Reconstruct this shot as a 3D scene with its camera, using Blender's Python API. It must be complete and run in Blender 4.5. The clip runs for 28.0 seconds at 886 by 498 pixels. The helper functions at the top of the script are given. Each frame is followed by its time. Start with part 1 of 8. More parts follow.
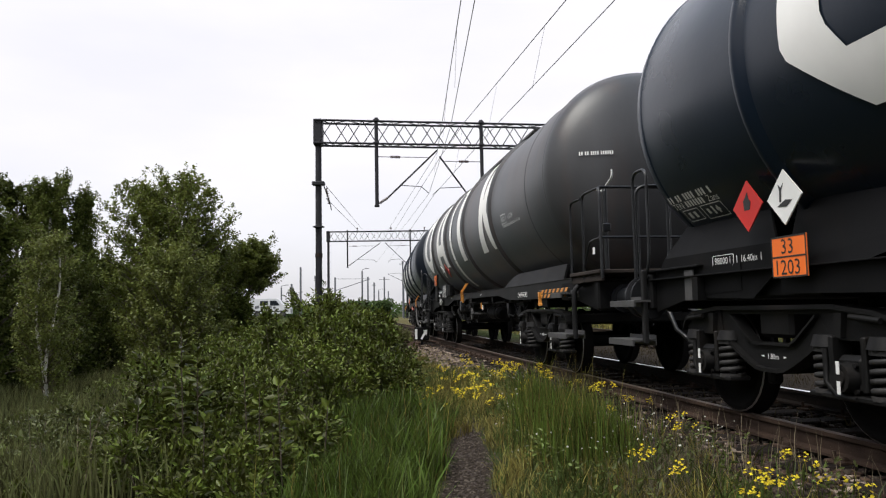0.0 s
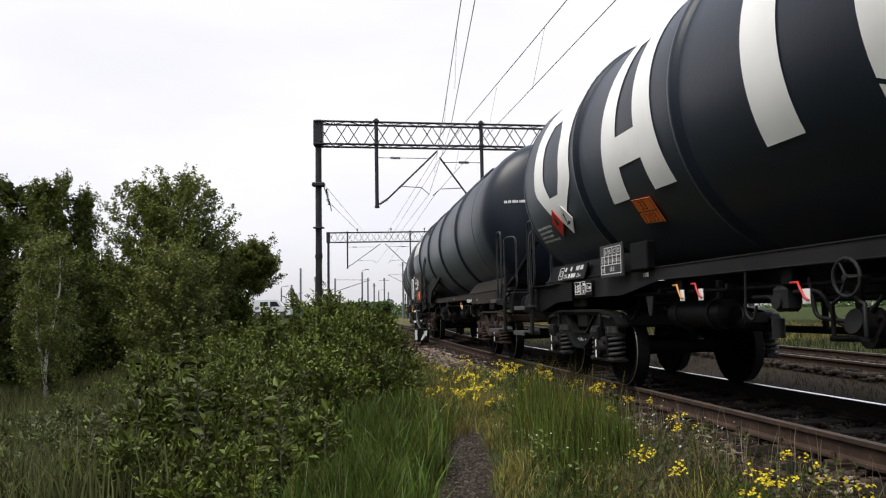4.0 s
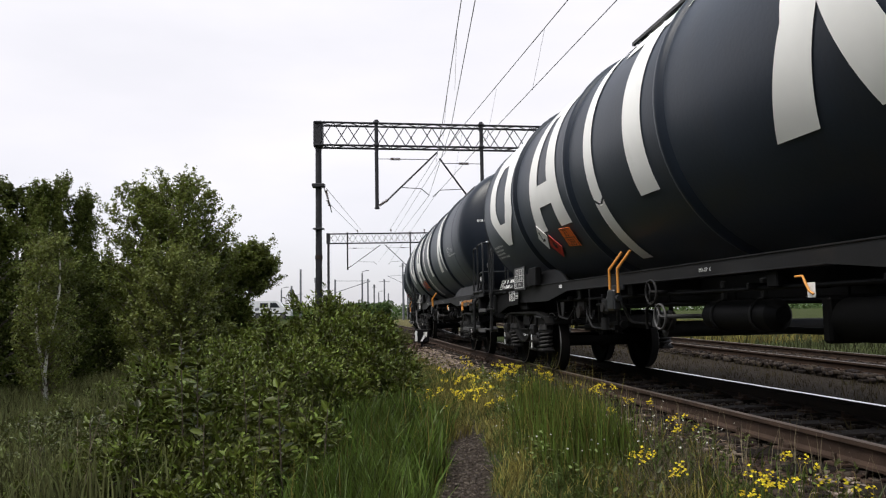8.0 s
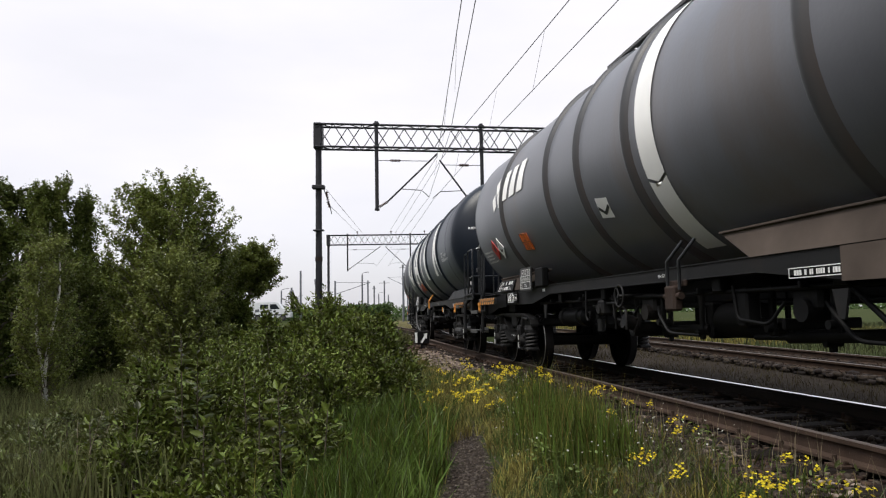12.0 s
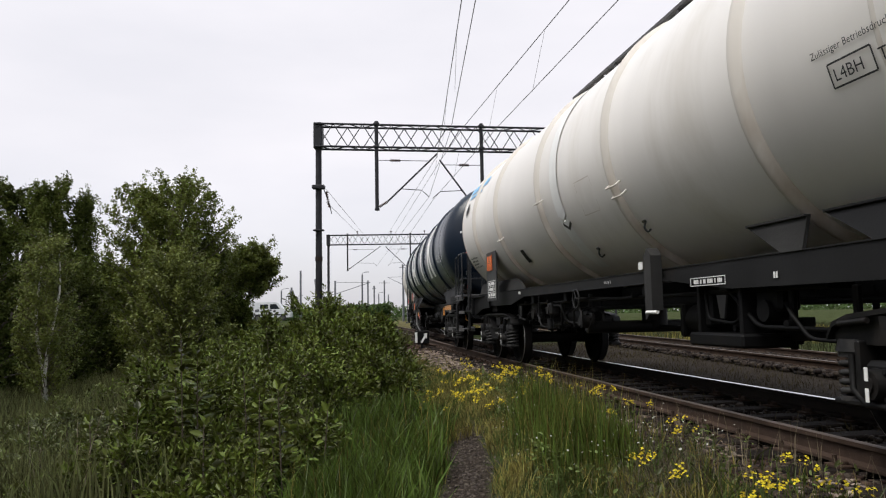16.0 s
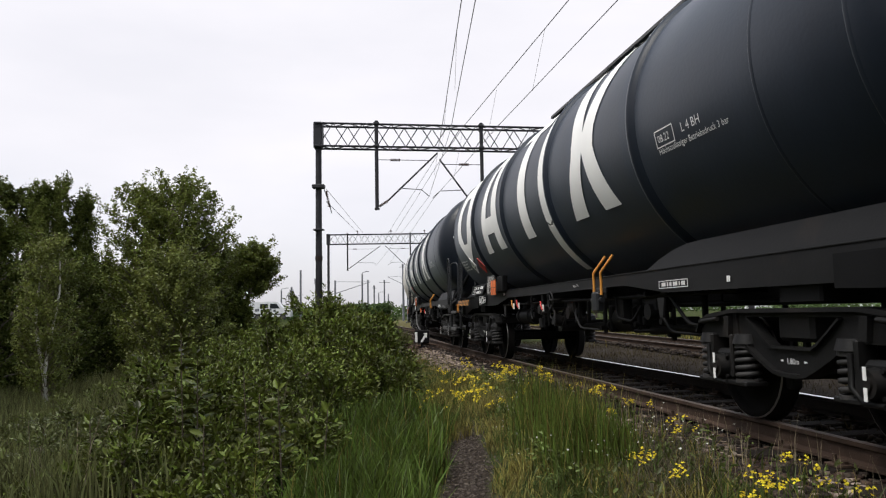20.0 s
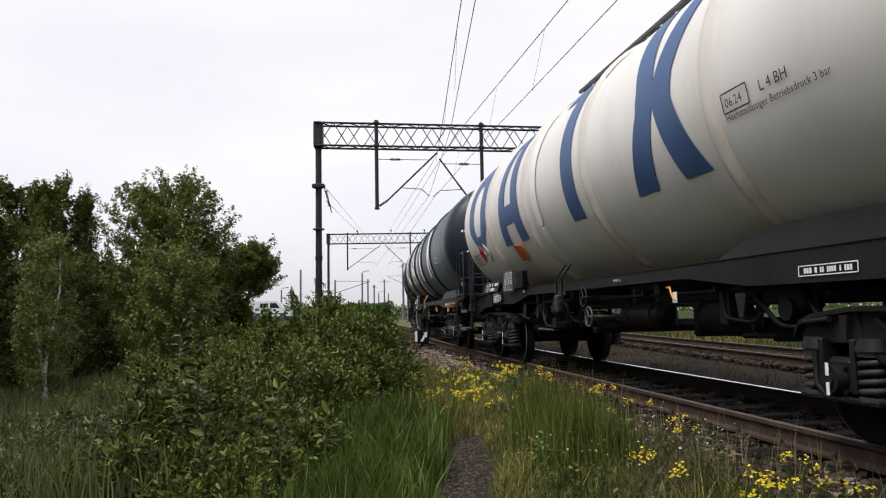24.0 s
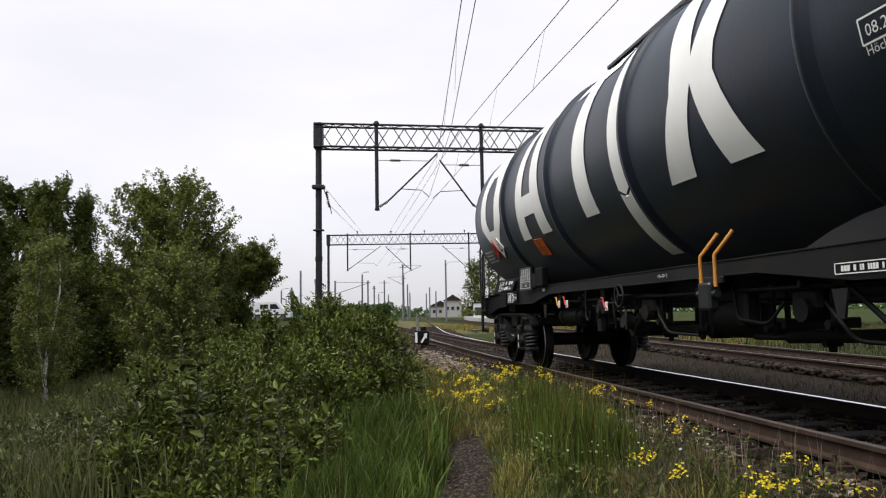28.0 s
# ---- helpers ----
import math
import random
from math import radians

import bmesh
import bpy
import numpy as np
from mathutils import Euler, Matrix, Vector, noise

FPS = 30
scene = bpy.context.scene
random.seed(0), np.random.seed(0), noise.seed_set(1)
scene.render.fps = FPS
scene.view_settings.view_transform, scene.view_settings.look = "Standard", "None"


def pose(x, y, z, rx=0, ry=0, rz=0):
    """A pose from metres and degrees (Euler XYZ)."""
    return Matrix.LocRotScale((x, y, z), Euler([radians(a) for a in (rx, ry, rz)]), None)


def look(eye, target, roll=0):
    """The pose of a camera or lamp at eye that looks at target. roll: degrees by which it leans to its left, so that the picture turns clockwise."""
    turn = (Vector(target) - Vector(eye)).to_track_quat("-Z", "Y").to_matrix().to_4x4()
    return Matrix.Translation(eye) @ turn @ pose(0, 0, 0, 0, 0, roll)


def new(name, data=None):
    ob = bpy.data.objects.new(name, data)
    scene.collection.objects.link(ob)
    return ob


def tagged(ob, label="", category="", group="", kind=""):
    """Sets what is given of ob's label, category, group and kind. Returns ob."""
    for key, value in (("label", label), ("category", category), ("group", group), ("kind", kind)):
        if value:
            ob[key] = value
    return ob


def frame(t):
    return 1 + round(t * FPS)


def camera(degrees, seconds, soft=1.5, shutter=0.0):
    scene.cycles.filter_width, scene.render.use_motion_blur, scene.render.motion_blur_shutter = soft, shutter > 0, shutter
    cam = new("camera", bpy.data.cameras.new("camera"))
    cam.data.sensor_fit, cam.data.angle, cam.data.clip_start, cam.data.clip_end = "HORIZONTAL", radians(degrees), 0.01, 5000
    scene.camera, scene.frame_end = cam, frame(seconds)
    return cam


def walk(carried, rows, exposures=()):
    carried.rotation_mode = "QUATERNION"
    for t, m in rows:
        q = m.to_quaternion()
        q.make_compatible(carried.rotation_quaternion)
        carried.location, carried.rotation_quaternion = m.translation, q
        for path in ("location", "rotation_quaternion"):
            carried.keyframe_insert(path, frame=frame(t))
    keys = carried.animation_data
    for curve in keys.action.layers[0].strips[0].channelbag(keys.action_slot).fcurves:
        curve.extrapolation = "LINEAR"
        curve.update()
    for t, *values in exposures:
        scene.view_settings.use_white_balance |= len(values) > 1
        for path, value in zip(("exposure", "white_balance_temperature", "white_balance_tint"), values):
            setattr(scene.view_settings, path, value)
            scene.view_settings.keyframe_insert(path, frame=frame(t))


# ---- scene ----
cam = camera(62.18, 28.0, soft=1.2)

# ---- the camera: held by hand at one spot, nodding slightly ----
EYE = (0.0, 0.0, 0.946)
TILT, LEAN = 5.091, -1.035
NOD = [
    (0.0, -0.27), (0.5, -0.25), (1.0, -0.28), (1.5, -0.26), (2.0, -0.26), (2.5, -0.26), (3.0, -0.29), (3.5, -0.25),
    (5.5, -0.11), (6.0, -0.11), (6.5, -0.12), (7.0, -0.08), (7.5, -0.1), (8.5, -0.11), (9.5, -0.12), (10.5, -0.11),
    (11.5, -0.12), (12.0, 0.01), (12.5, 0.13), (14.5, -0.06), (15.5, -0.06), (16.0, 0.0), (16.5, 0.11), (17.0, 0.08),
    (17.5, 0.02), (18.0, 0.14), (18.5, 0.05), (19.0, 0.01), (19.5, -0.03), (20.0, -0.04), (21.5, -0.06), (23.5, -0.06),
    (24.5, -0.1), (25.0, -0.06), (25.5, -0.06), (26.0, 0.02), (26.5, 0.07), (27.0, 0.01), (27.5, -0.04), (28.0, 0.0)]


def gaze(nod):
    a = radians(TILT + nod)
    return look(EYE, (0.0, 20.0 * math.cos(a), EYE[2] + 20.0 * math.sin(a)), LEAN)


walk(cam, [(t, gaze(n)) for t, n in NOD],
     [(0.0, 0.07), (3.0, 0.08), (8.0, 0.03), (12.0, 0.05), (15.0, 0.0), (16.0, -0.06), (17.0, 0.0), (18.0, -0.03), (19.0, -0.06), (20.0, 0.0), (26.0, 0.03), (28.0, 0.03)])

# ---- daylight: a bright overcast sky and a veiled sun ----
SUN_UP, SUN_TURN = 62.0, 236.0      # degrees of height; turn clockwise from +y
world = bpy.data.worlds.new("overcast_sky")
scene.world = world
world.use_nodes = True
wn, wl = world.node_tree.nodes, world.node_tree.links
wn.clear()
w_out = wn.new("ShaderNodeOutputWorld")
w_bg = wn.new("ShaderNodeBackground")
w_sky = wn.new("ShaderNodeTexSky")
w_sky.sky_type, w_sky.sun_disc = "NISHITA", False
w_sky.sun_elevation, w_sky.sun_rotation = radians(SUN_UP), radians(SUN_TURN)
w_sky.air_density, w_sky.dust_density = 1.0, 3.0
w_gain = wn.new("ShaderNodeVectorMath")
w_gain.operation = "SCALE"
w_gain.inputs["Scale"].default_value = 0.14
w_tc = wn.new("ShaderNodeTexCoord")
w_map = wn.new("ShaderNodeMapping")
w_map.inputs["Scale"].default_value = (1.2, 1.2, 3.6)
w_noise = wn.new("ShaderNodeTexNoise")
w_noise.inputs["Scale"].default_value = 1.7
w_noise.inputs["Detail"].default_value = 5.0
w_ramp = wn.new("ShaderNodeValToRGB")
w_ramp.color_ramp.elements[0].position, w_ramp.color_ramp.elements[0].color = 0.34, (0.91, 0.902, 0.965, 1)
w_ramp.color_ramp.elements[1].position, w_ramp.color_ramp.elements[1].color = 0.66, (1.04, 1.015, 1.07, 1)
w_sep = wn.new("ShaderNodeSeparateXYZ")
w_low = wn.new("ShaderNodeMapRange")
w_low.inputs["From Min"].default_value, w_low.inputs["From Max"].default_value = 0.0, 0.22
w_low.inputs["To Min"].default_value, w_low.inputs["To Max"].default_value = 0.66, 0.97
w_mix = wn.new("ShaderNodeMix")
w_mix.data_type = "RGBA"
wl.new(w_tc.outputs["Generated"], w_map.inputs["Vector"])
wl.new(w_map.outputs["Vector"], w_noise.inputs["Vector"])
wl.new(w_noise.outputs["Fac"], w_ramp.inputs["Fac"])
wl.new(w_tc.outputs["Generated"], w_sep.inputs["Vector"])
wl.new(w_sep.outputs["Z"], w_low.inputs["Value"])
wl.new(w_sky.outputs["Color"], w_gain.inputs[0])
wl.new(w_low.outputs["Result"], w_mix.inputs["Factor"])
wl.new(w_gain.outputs["Vector"], w_mix.inputs["A"])
w_high = wn.new("ShaderNodeMapRange")
w_high.inputs["From Min"].default_value, w_high.inputs["From Max"].default_value = 0.4, 0.85
w_high.inputs["To Min"].default_value, w_high.inputs["To Max"].default_value = 0.0, 0.8
w_veil = wn.new("ShaderNodeMix")
w_veil.data_type = "RGBA"
w_veil.inputs["B"].default_value = (0.7, 0.86, 1.12, 1)
wl.new(w_sep.outputs["Z"], w_high.inputs["Value"])
wl.new(w_high.outputs["Result"], w_veil.inputs["Factor"])
wl.new(w_ramp.outputs["Color"], w_veil.inputs["A"])
wl.new(w_veil.outputs["Result"], w_mix.inputs["B"])
wl.new(w_mix.outputs["Result"], w_bg.inputs["Color"])
w_bg.inputs["Strength"].default_value = 1.0
wl.new(w_bg.outputs["Background"], w_out.inputs["Surface"])

sun = new("sun", bpy.data.lights.new("sun", "SUN"))
sun.data.energy, sun.data.angle, sun.data.color = 3.7, radians(30), (1.0, 0.955, 0.88)
_a, _b = radians(SUN_UP), radians(SUN_TURN)
_from = Vector((math.sin(_b) * math.cos(_a), math.cos(_b) * math.cos(_a), math.sin(_a)))
sun.matrix_world = look(_from * 60.0, (0, 0, 0))


# ---- materials ----
def surface(name, base, rough=0.7, metal=0.0, scale=6.0, vary=0.25, bump=0.15, second=None, mix_at=0.55, fine=60.0,
            spread=0.0, gloss=0.5, streak=False, mottle=0.0, dust=0.0):
    """Procedural surface: base colour varied at two scales, a second tone in patches, fine relief."""
    m = bpy.data.materials.new(name)
    m.use_nodes = True
    n, l = m.node_tree.nodes, m.node_tree.links
    b = n["Principled BSDF"]
    tc = n.new("ShaderNodeTexCoord")
    mp = n.new("ShaderNodeMapping")
    if streak:
        mp.inputs["Scale"].default_value = (1.0, 1.0, 0.18)
    l.new(tc.outputs["Object"], mp.inputs["Vector"])
    big, small = n.new("ShaderNodeTexNoise"), n.new("ShaderNodeTexNoise")
    big.inputs["Scale"].default_value, big.inputs["Detail"].default_value = scale, 4.0
    small.inputs["Scale"].default_value, small.inputs["Detail"].default_value = fine, 3.0
    l.new(mp.outputs["Vector"], big.inputs["Vector"])
    l.new(tc.outputs["Object"], small.inputs["Vector"])
    ramp = n.new("ShaderNodeValToRGB")
    dark = [c * (1 - vary) for c in base]
    light = [min(1.0, c * (1 + vary)) for c in base]
    ramp.color_ramp.elements[0].position, ramp.color_ramp.elements[0].color = 0.3, (*dark, 1)
    ramp.color_ramp.elements[1].position, ramp.color_ramp.elements[1].color = 0.7, (*light, 1)
    l.new(big.outputs["Fac"], ramp.inputs["Fac"])
    colour = ramp.outputs["Color"]
    if second is not None:
        pick = n.new("ShaderNodeMapRange")
        pick.inputs["From Min"].default_value, pick.inputs["From Max"].default_value = mix_at, mix_at + 0.18
        patch = n.new("ShaderNodeTexNoise")
        patch.inputs["Scale"].default_value, patch.inputs["Detail"].default_value = scale * 0.55, 6.0
        patch.inputs["Roughness"].default_value = 0.65
        l.new(mp.outputs["Vector"], patch.inputs["Vector"])
        l.new(patch.outputs["Fac"], pick.inputs["Value"])
        mx = n.new("ShaderNodeMix")
        mx.data_type = "RGBA"
        mx.inputs["B"].default_value = (*second, 1)
        l.new(pick.outputs["Result"], mx.inputs["Factor"])
        l.new(colour, mx.inputs["A"])
        colour = mx.outputs["Result"]
    if spread:
        info = n.new("ShaderNodeNewGeometry")
        hsv = n.new("ShaderNodeHueSaturation")
        mr = n.new("ShaderNodeMapRange")
        mr.inputs["To Min"].default_value, mr.inputs["To Max"].default_value = max(0.15, 1 - spread), 1 + spread
        mh = n.new("ShaderNodeMapRange")
        mh.inputs["To Min"].default_value, mh.inputs["To Max"].default_value = 0.5 - 0.03 * spread, 0.5 + 0.03 * spread
        l.new(info.outputs["Random Per Island"], mr.inputs["Value"])
        l.new(info.outputs["Random Per Island"], mh.inputs["Value"])
        l.new(mr.outputs["Result"], hsv.inputs["Value"])
        l.new(mh.outputs["Result"], hsv.inputs["Hue"])
        l.new(colour, hsv.inputs["Color"])
        colour = hsv.outputs["Color"]
    if mottle:
        ob = n.new("ShaderNodeObjectInfo")
        mo = n.new("ShaderNodeMapRange")
        mo.inputs["To Min"].default_value, mo.inputs["To Max"].default_value = 1 - mottle, 1 + mottle
        hv = n.new("ShaderNodeHueSaturation")
        l.new(ob.outputs["Random"], mo.inputs["Value"])
        l.new(mo.outputs["Result"], hv.inputs["Value"])
        l.new(colour, hv.inputs["Color"])
        colour = hv.outputs["Color"]
    l.new(colour, b.inputs["Base Color"])
    b.inputs["Metallic"].default_value = metal
    if dust:
        b.inputs["Sheen Weight"].default_value, b.inputs["Sheen Roughness"].default_value = dust, 0.45
        b.inputs["Sheen Tint"].default_value = (0.8, 0.9, 1.0, 1)
    b.inputs["Specular IOR Level"].default_value = gloss
    rr = n.new("ShaderNodeMapRange")
    rr.inputs["To Min"].default_value, rr.inputs["To Max"].default_value = max(0.05, rough - 0.12), min(1.0, rough + 0.12)
    l.new(big.outputs["Fac"], rr.inputs["Value"])
    l.new(rr.outputs["Result"], b.inputs["Roughness"])
    if bump:
        bp = n.new("ShaderNodeBump")
        bp.inputs["Strength"].default_value, bp.inputs["Distance"].default_value = bump, 0.02
        l.new(small.outputs["Fac"], bp.inputs["Height"])
        l.new(bp.outputs["Normal"], b.inputs["Normal"])
    return m


def leafy(name, base, spread=0.45, through_light=0.35, mottle=0.0, gloss=0.08, rough=0.6):
    """Leaf or blade: matt, varied piece by piece, light passing through."""
    m = surface(name, base, rough=rough, scale=1.3, vary=0.3, bump=0.0, spread=spread, gloss=gloss, mottle=mottle)
    n, l = m.node_tree.nodes, m.node_tree.links
    b, out = n["Principled BSDF"], n["Material Output"]
    tr = n.new("ShaderNodeBsdfTranslucent")
    src = b.inputs["Base Color"].links[0].from_socket
    hs = n.new("ShaderNodeHueSaturation")
    hs.inputs["Value"].default_value, hs.inputs["Hue"].default_value = 1.15, 0.485
    l.new(src, hs.inputs["Color"])
    l.new(hs.outputs["Color"], tr.inputs["Color"])
    ms = n.new("ShaderNodeMixShader")
    ms.inputs["Fac"].default_value = through_light
    l.new(b.outputs["BSDF"], ms.inputs[1])
    l.new(tr.outputs["BSDF"], ms.inputs[2])
    l.new(ms.outputs["Shader"], out.inputs["Surface"])
    return m


TANK_BLACK = surface("tank_paint_black", (0.0088, 0.0126, 0.0205), 0.38, 0, 0.9, 0.35, 0.05, (0.0155, 0.015, 0.016), 0.6, 25, streak=True, mottle=0.25, gloss=0.28, dust=0.075)
TANK_DUST = surface("tank_paint_dusty_black", (0.037, 0.038, 0.043), 0.42, 0, 0.9, 0.25, 0.05, (0.054, 0.05, 0.048), 0.58, 25, streak=True, gloss=0.45, dust=0.06)
TANK_NAVY = surface("tank_paint_navy", (0.0042, 0.0098, 0.0205), 0.3, 0, 0.8, 0.15, 0.02, None, 0.6, 20, mottle=0.1, gloss=0.35, dust=0.05)
TANK_GREY = surface("tank_paint_brown_black", (0.046, 0.046, 0.048), 0.4, 0, 0.9, 0.3, 0.05, (0.075, 0.05, 0.04), 0.54, 25, streak=True, gloss=0.4, dust=0.08)
TANK_BLUE_GREY = surface("tank_paint_blue_grey", (0.116, 0.118, 0.132), 0.38, 0, 0.9, 0.2, 0.05, (0.12, 0.098, 0.085), 0.57, 25, streak=True, gloss=0.45, dust=0.06)
TANK_PATCH = surface("tank_paint_patch", (0.02, 0.028, 0.044), 0.42, 0, 0.9, 0.25, 0.04, None, 0.6, 25, gloss=0.45)
TANK_CREAM = surface("tank_paint_cream", (0.69, 0.66, 0.625), 0.4, 0, 0.8, 0.08, 0.03, (0.56, 0.52, 0.46), 0.6, 25, streak=True, mottle=0.06)
CREAM_STAIN = surface("tank_weld_stain", (0.62, 0.58, 0.53), 0.6, 0, 1.2, 0.15, 0.05, (0.32, 0.24, 0.17), 0.5, 25, streak=True, gloss=0.3)
LETTER_WHITE = surface("letter_paint_white", (0.86, 0.85, 0.82), 0.45, 0, 1.5, 0.06, 0.03, (0.62, 0.6, 0.56), 0.66, 40)
LETTER_BLUE = surface("letter_paint_blue", (0.035, 0.085, 0.21), 0.5, 0, 1.5, 0.12, 0.03)
# Dark frame paint, taken near black for the shade below the wagons.
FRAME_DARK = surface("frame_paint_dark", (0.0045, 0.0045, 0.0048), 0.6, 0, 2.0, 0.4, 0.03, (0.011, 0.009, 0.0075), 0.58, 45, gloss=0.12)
FRAME_GREY = surface("frame_paint_dusty_grey", (0.0128, 0.0128, 0.0132), 0.55, 0, 1.6, 0.35, 0.05, (0.027, 0.022, 0.0185), 0.55, 45, gloss=0.15)
FRAME_BROWN = surface("frame_rust_dust", (0.036, 0.0295, 0.026), 0.8, 0, 1.6, 0.35, 0.04, (0.042, 0.03, 0.024), 0.55, 45, gloss=0.12)
FRAME_DUST = surface("frame_brown_dust", (0.088, 0.07, 0.059), 0.85, 0, 1.6, 0.3, 0.04, (0.085, 0.066, 0.054), 0.55, 45, gloss=0.1)
FRAME_PALE = surface("frame_grey_dust", (0.036, 0.0355, 0.035), 0.85, 0, 1.6, 0.3, 0.12, (0.05, 0.045, 0.04), 0.55, 45, gloss=0.1)
BOGIE = surface("bogie_grime", (0.0062, 0.006, 0.006), 0.55, 0, 3.0, 0.4, 0.08, (0.018, 0.0145, 0.012), 0.57, 60, gloss=0.2)
BOGIE_RUST = surface("bogie_rust_brown", (0.036, 0.024, 0.019), 0.8, 0, 3.0, 0.4, 0.25, (0.022, 0.019, 0.018), 0.52, 60, gloss=0.15)
# Coil springs, lighter than the bogie: the light they catch is in the colour.
SPRING = surface("spring_lit_grey", (0.026, 0.025, 0.0245), 0.6, 0, 3.0, 0.3, 0.15, (0.04, 0.034, 0.03), 0.58, 60, gloss=0.3)
# Grime plus the shade under the wagons, both in this near-black.
WHEEL_DARK = surface("wheel_grime_shaded", (0.0042, 0.0038, 0.0036), 0.75, 0.0, 3.0, 0.3, 0.12, gloss=0.08)
STEEL_BRIGHT = surface("steel_polished_tread", (0.3, 0.295, 0.29), 0.5, 1.0, 8.0, 0.15, 0.03)
PIPE_BLACK = surface("pipe_paint_black", (0.012, 0.013, 0.015), 0.38, 0, 4.0, 0.3, 0.05, gloss=0.5)
STEP_GREY = surface("step_galvanised", (0.075, 0.074, 0.074), 0.55, 0.3, 5.0, 0.3, 0.05, (0.045, 0.04, 0.037), 0.56)
ORANGE = surface("placard_orange", (0.85, 0.17, 0.02), 0.5, 0, 4.0, 0.08, 0.02, (0.62, 0.15, 0.03), 0.62)
ORANGE_PIPE = surface("lever_orange_yellow", (0.62, 0.26, 0.045), 0.5, 0, 6.0, 0.15, 0.05, (0.4, 0.2, 0.08), 0.6)
RED = surface("placard_red", (0.5, 0.022, 0.016), 0.5, 0, 4.0, 0.1, 0.02)
WHITE = surface("sign_white", (0.74, 0.74, 0.72), 0.55, 0, 4.0, 0.06, 0.02, (0.6, 0.59, 0.56), 0.64)
BLACK = surface("sign_black", (0.02, 0.02, 0.02), 0.55, 0, 4.0, 0.15, 0.03)
SKY_BLUE = surface("logo_pale_blue", (0.16, 0.42, 0.68), 0.5, 0, 3.0, 0.1, 0.02)
RAIL_RUST = surface("rail_side_rust", (0.046, 0.029, 0.0205), 0.85, 0, 5.0, 0.3, 0.3, (0.075, 0.05, 0.037), 0.56, 70, gloss=0.2)
# Rusty rail side, its colour darkened for the shade under the train.
RAIL_SHADED = surface("rail_side_shaded", (0.017, 0.0125, 0.0105), 0.75, 0, 5.0, 0.3, 0.3, (0.028, 0.02, 0.016), 0.58, 70, gloss=0.2)
RAIL_HEAD = surface("rail_head_worn", (0.08, 0.06, 0.048), 0.6, 0.15, 5.0, 0.25, 0.05)
RAIL_BRIGHT = surface("rail_head_bright", (0.75, 0.75, 0.76), 0.32, 1.0, 5.0, 0.1, 0.02)
# Old wood, darkened further for the shade under the train.
SLEEPER = surface("sleeper_old_wood", (0.014, 0.0105, 0.0085), 0.9, 0, 6.0, 0.35, 0.5, (0.028, 0.021, 0.016), 0.6, 40, mottle=0.25, gloss=0.12)
GRAVEL = surface("path_gravel", (0.058, 0.046, 0.038), 0.9, 0, 9.0, 0.3, 0.3, (0.038, 0.03, 0.025), 0.55, 60, spread=0.6, gloss=0.15)
STONE = surface("ballast_stone", (0.052, 0.033, 0.025), 0.9, 0, 9.0, 0.3, 0.3, (0.085, 0.057, 0.046), 0.55, 60, spread=0.75, gloss=0.15)
STONE_PALE = surface("ballast_stone_pale", (0.215, 0.168, 0.14), 0.9, 0, 9.0, 0.25, 0.3, (0.13, 0.088, 0.07), 0.55, 60, spread=0.5, gloss=0.2)
# Ballast with the train's shade put into its colour; reused on the second track.
STONE_SHADED = surface("ballast_stone_shaded", (0.03, 0.022, 0.0175), 0.85, 0, 9.0, 0.3, 0.3, (0.06, 0.042, 0.033), 0.56, 60, spread=0.8, gloss=0.2)
MAST_PAINT = surface("mast_paint_dark", (0.018, 0.0175, 0.021), 0.6, 0, 4.0, 0.3, 0.08, gloss=0.3)
MAST_FAR = surface("mast_far_grey", (0.13, 0.135, 0.15), 0.7, 0, 4.0, 0.15, 0.05)
WIRE = surface("wire_copper_dull", (0.09, 0.085, 0.085), 0.5, 0.3, 4.0, 0.15, 0.0)
INSULATOR = surface("insulator_brown", (0.06, 0.035, 0.03), 0.25, 0, 5.0, 0.2, 0.0)
BARK = surface("bark_grey_brown", (0.12, 0.10, 0.085), 0.9, 0, 5.0, 0.4, 0.6, (0.06, 0.05, 0.042), 0.5, 30, streak=True)
BIRCH = surface("bark_birch_white", (0.52, 0.50, 0.46), 0.8, 0, 5.0, 0.15, 0.3, (0.05, 0.045, 0.04), 0.6, 30)
TWIG = surface("twig_brown", (0.10, 0.075, 0.055), 0.85, 0, 9.0, 0.3, 0.2)
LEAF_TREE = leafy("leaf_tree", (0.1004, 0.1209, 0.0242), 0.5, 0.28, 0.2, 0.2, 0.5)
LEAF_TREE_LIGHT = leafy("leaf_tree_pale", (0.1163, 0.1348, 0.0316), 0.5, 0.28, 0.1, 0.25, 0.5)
# Darker leaf copy; on trees labelled shady, the wood's shade is in this colour.
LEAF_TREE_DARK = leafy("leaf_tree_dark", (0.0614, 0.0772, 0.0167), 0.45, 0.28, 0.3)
LEAF_BIRCH = leafy("leaf_birch", (0.0893, 0.1116, 0.0251), 0.4, 0.28, 0.2)
LEAF_BUSH = leafy("leaf_bush", (0.08, 0.0977, 0.0167), 0.8, 0.1, 0.2, 0.18, 0.42)
LEAF_BUSH_GREY = leafy("leaf_bush_willow", (0.107, 0.1228, 0.0353), 0.5, 0.15, 0.3, 0.35, 0.45)
GRASS_GREY = leafy("grass_grey_dry", (0.107, 0.093, 0.0605), 0.5, 0.25)
STALK = surface("stalk_dry_tan", (0.17, 0.14, 0.088), 0.85, 0, 9.0, 0.3, 0.1)
LEAF_FAR = leafy("leaf_far_hedge", (0.0698, 0.107, 0.0372), 0.4)
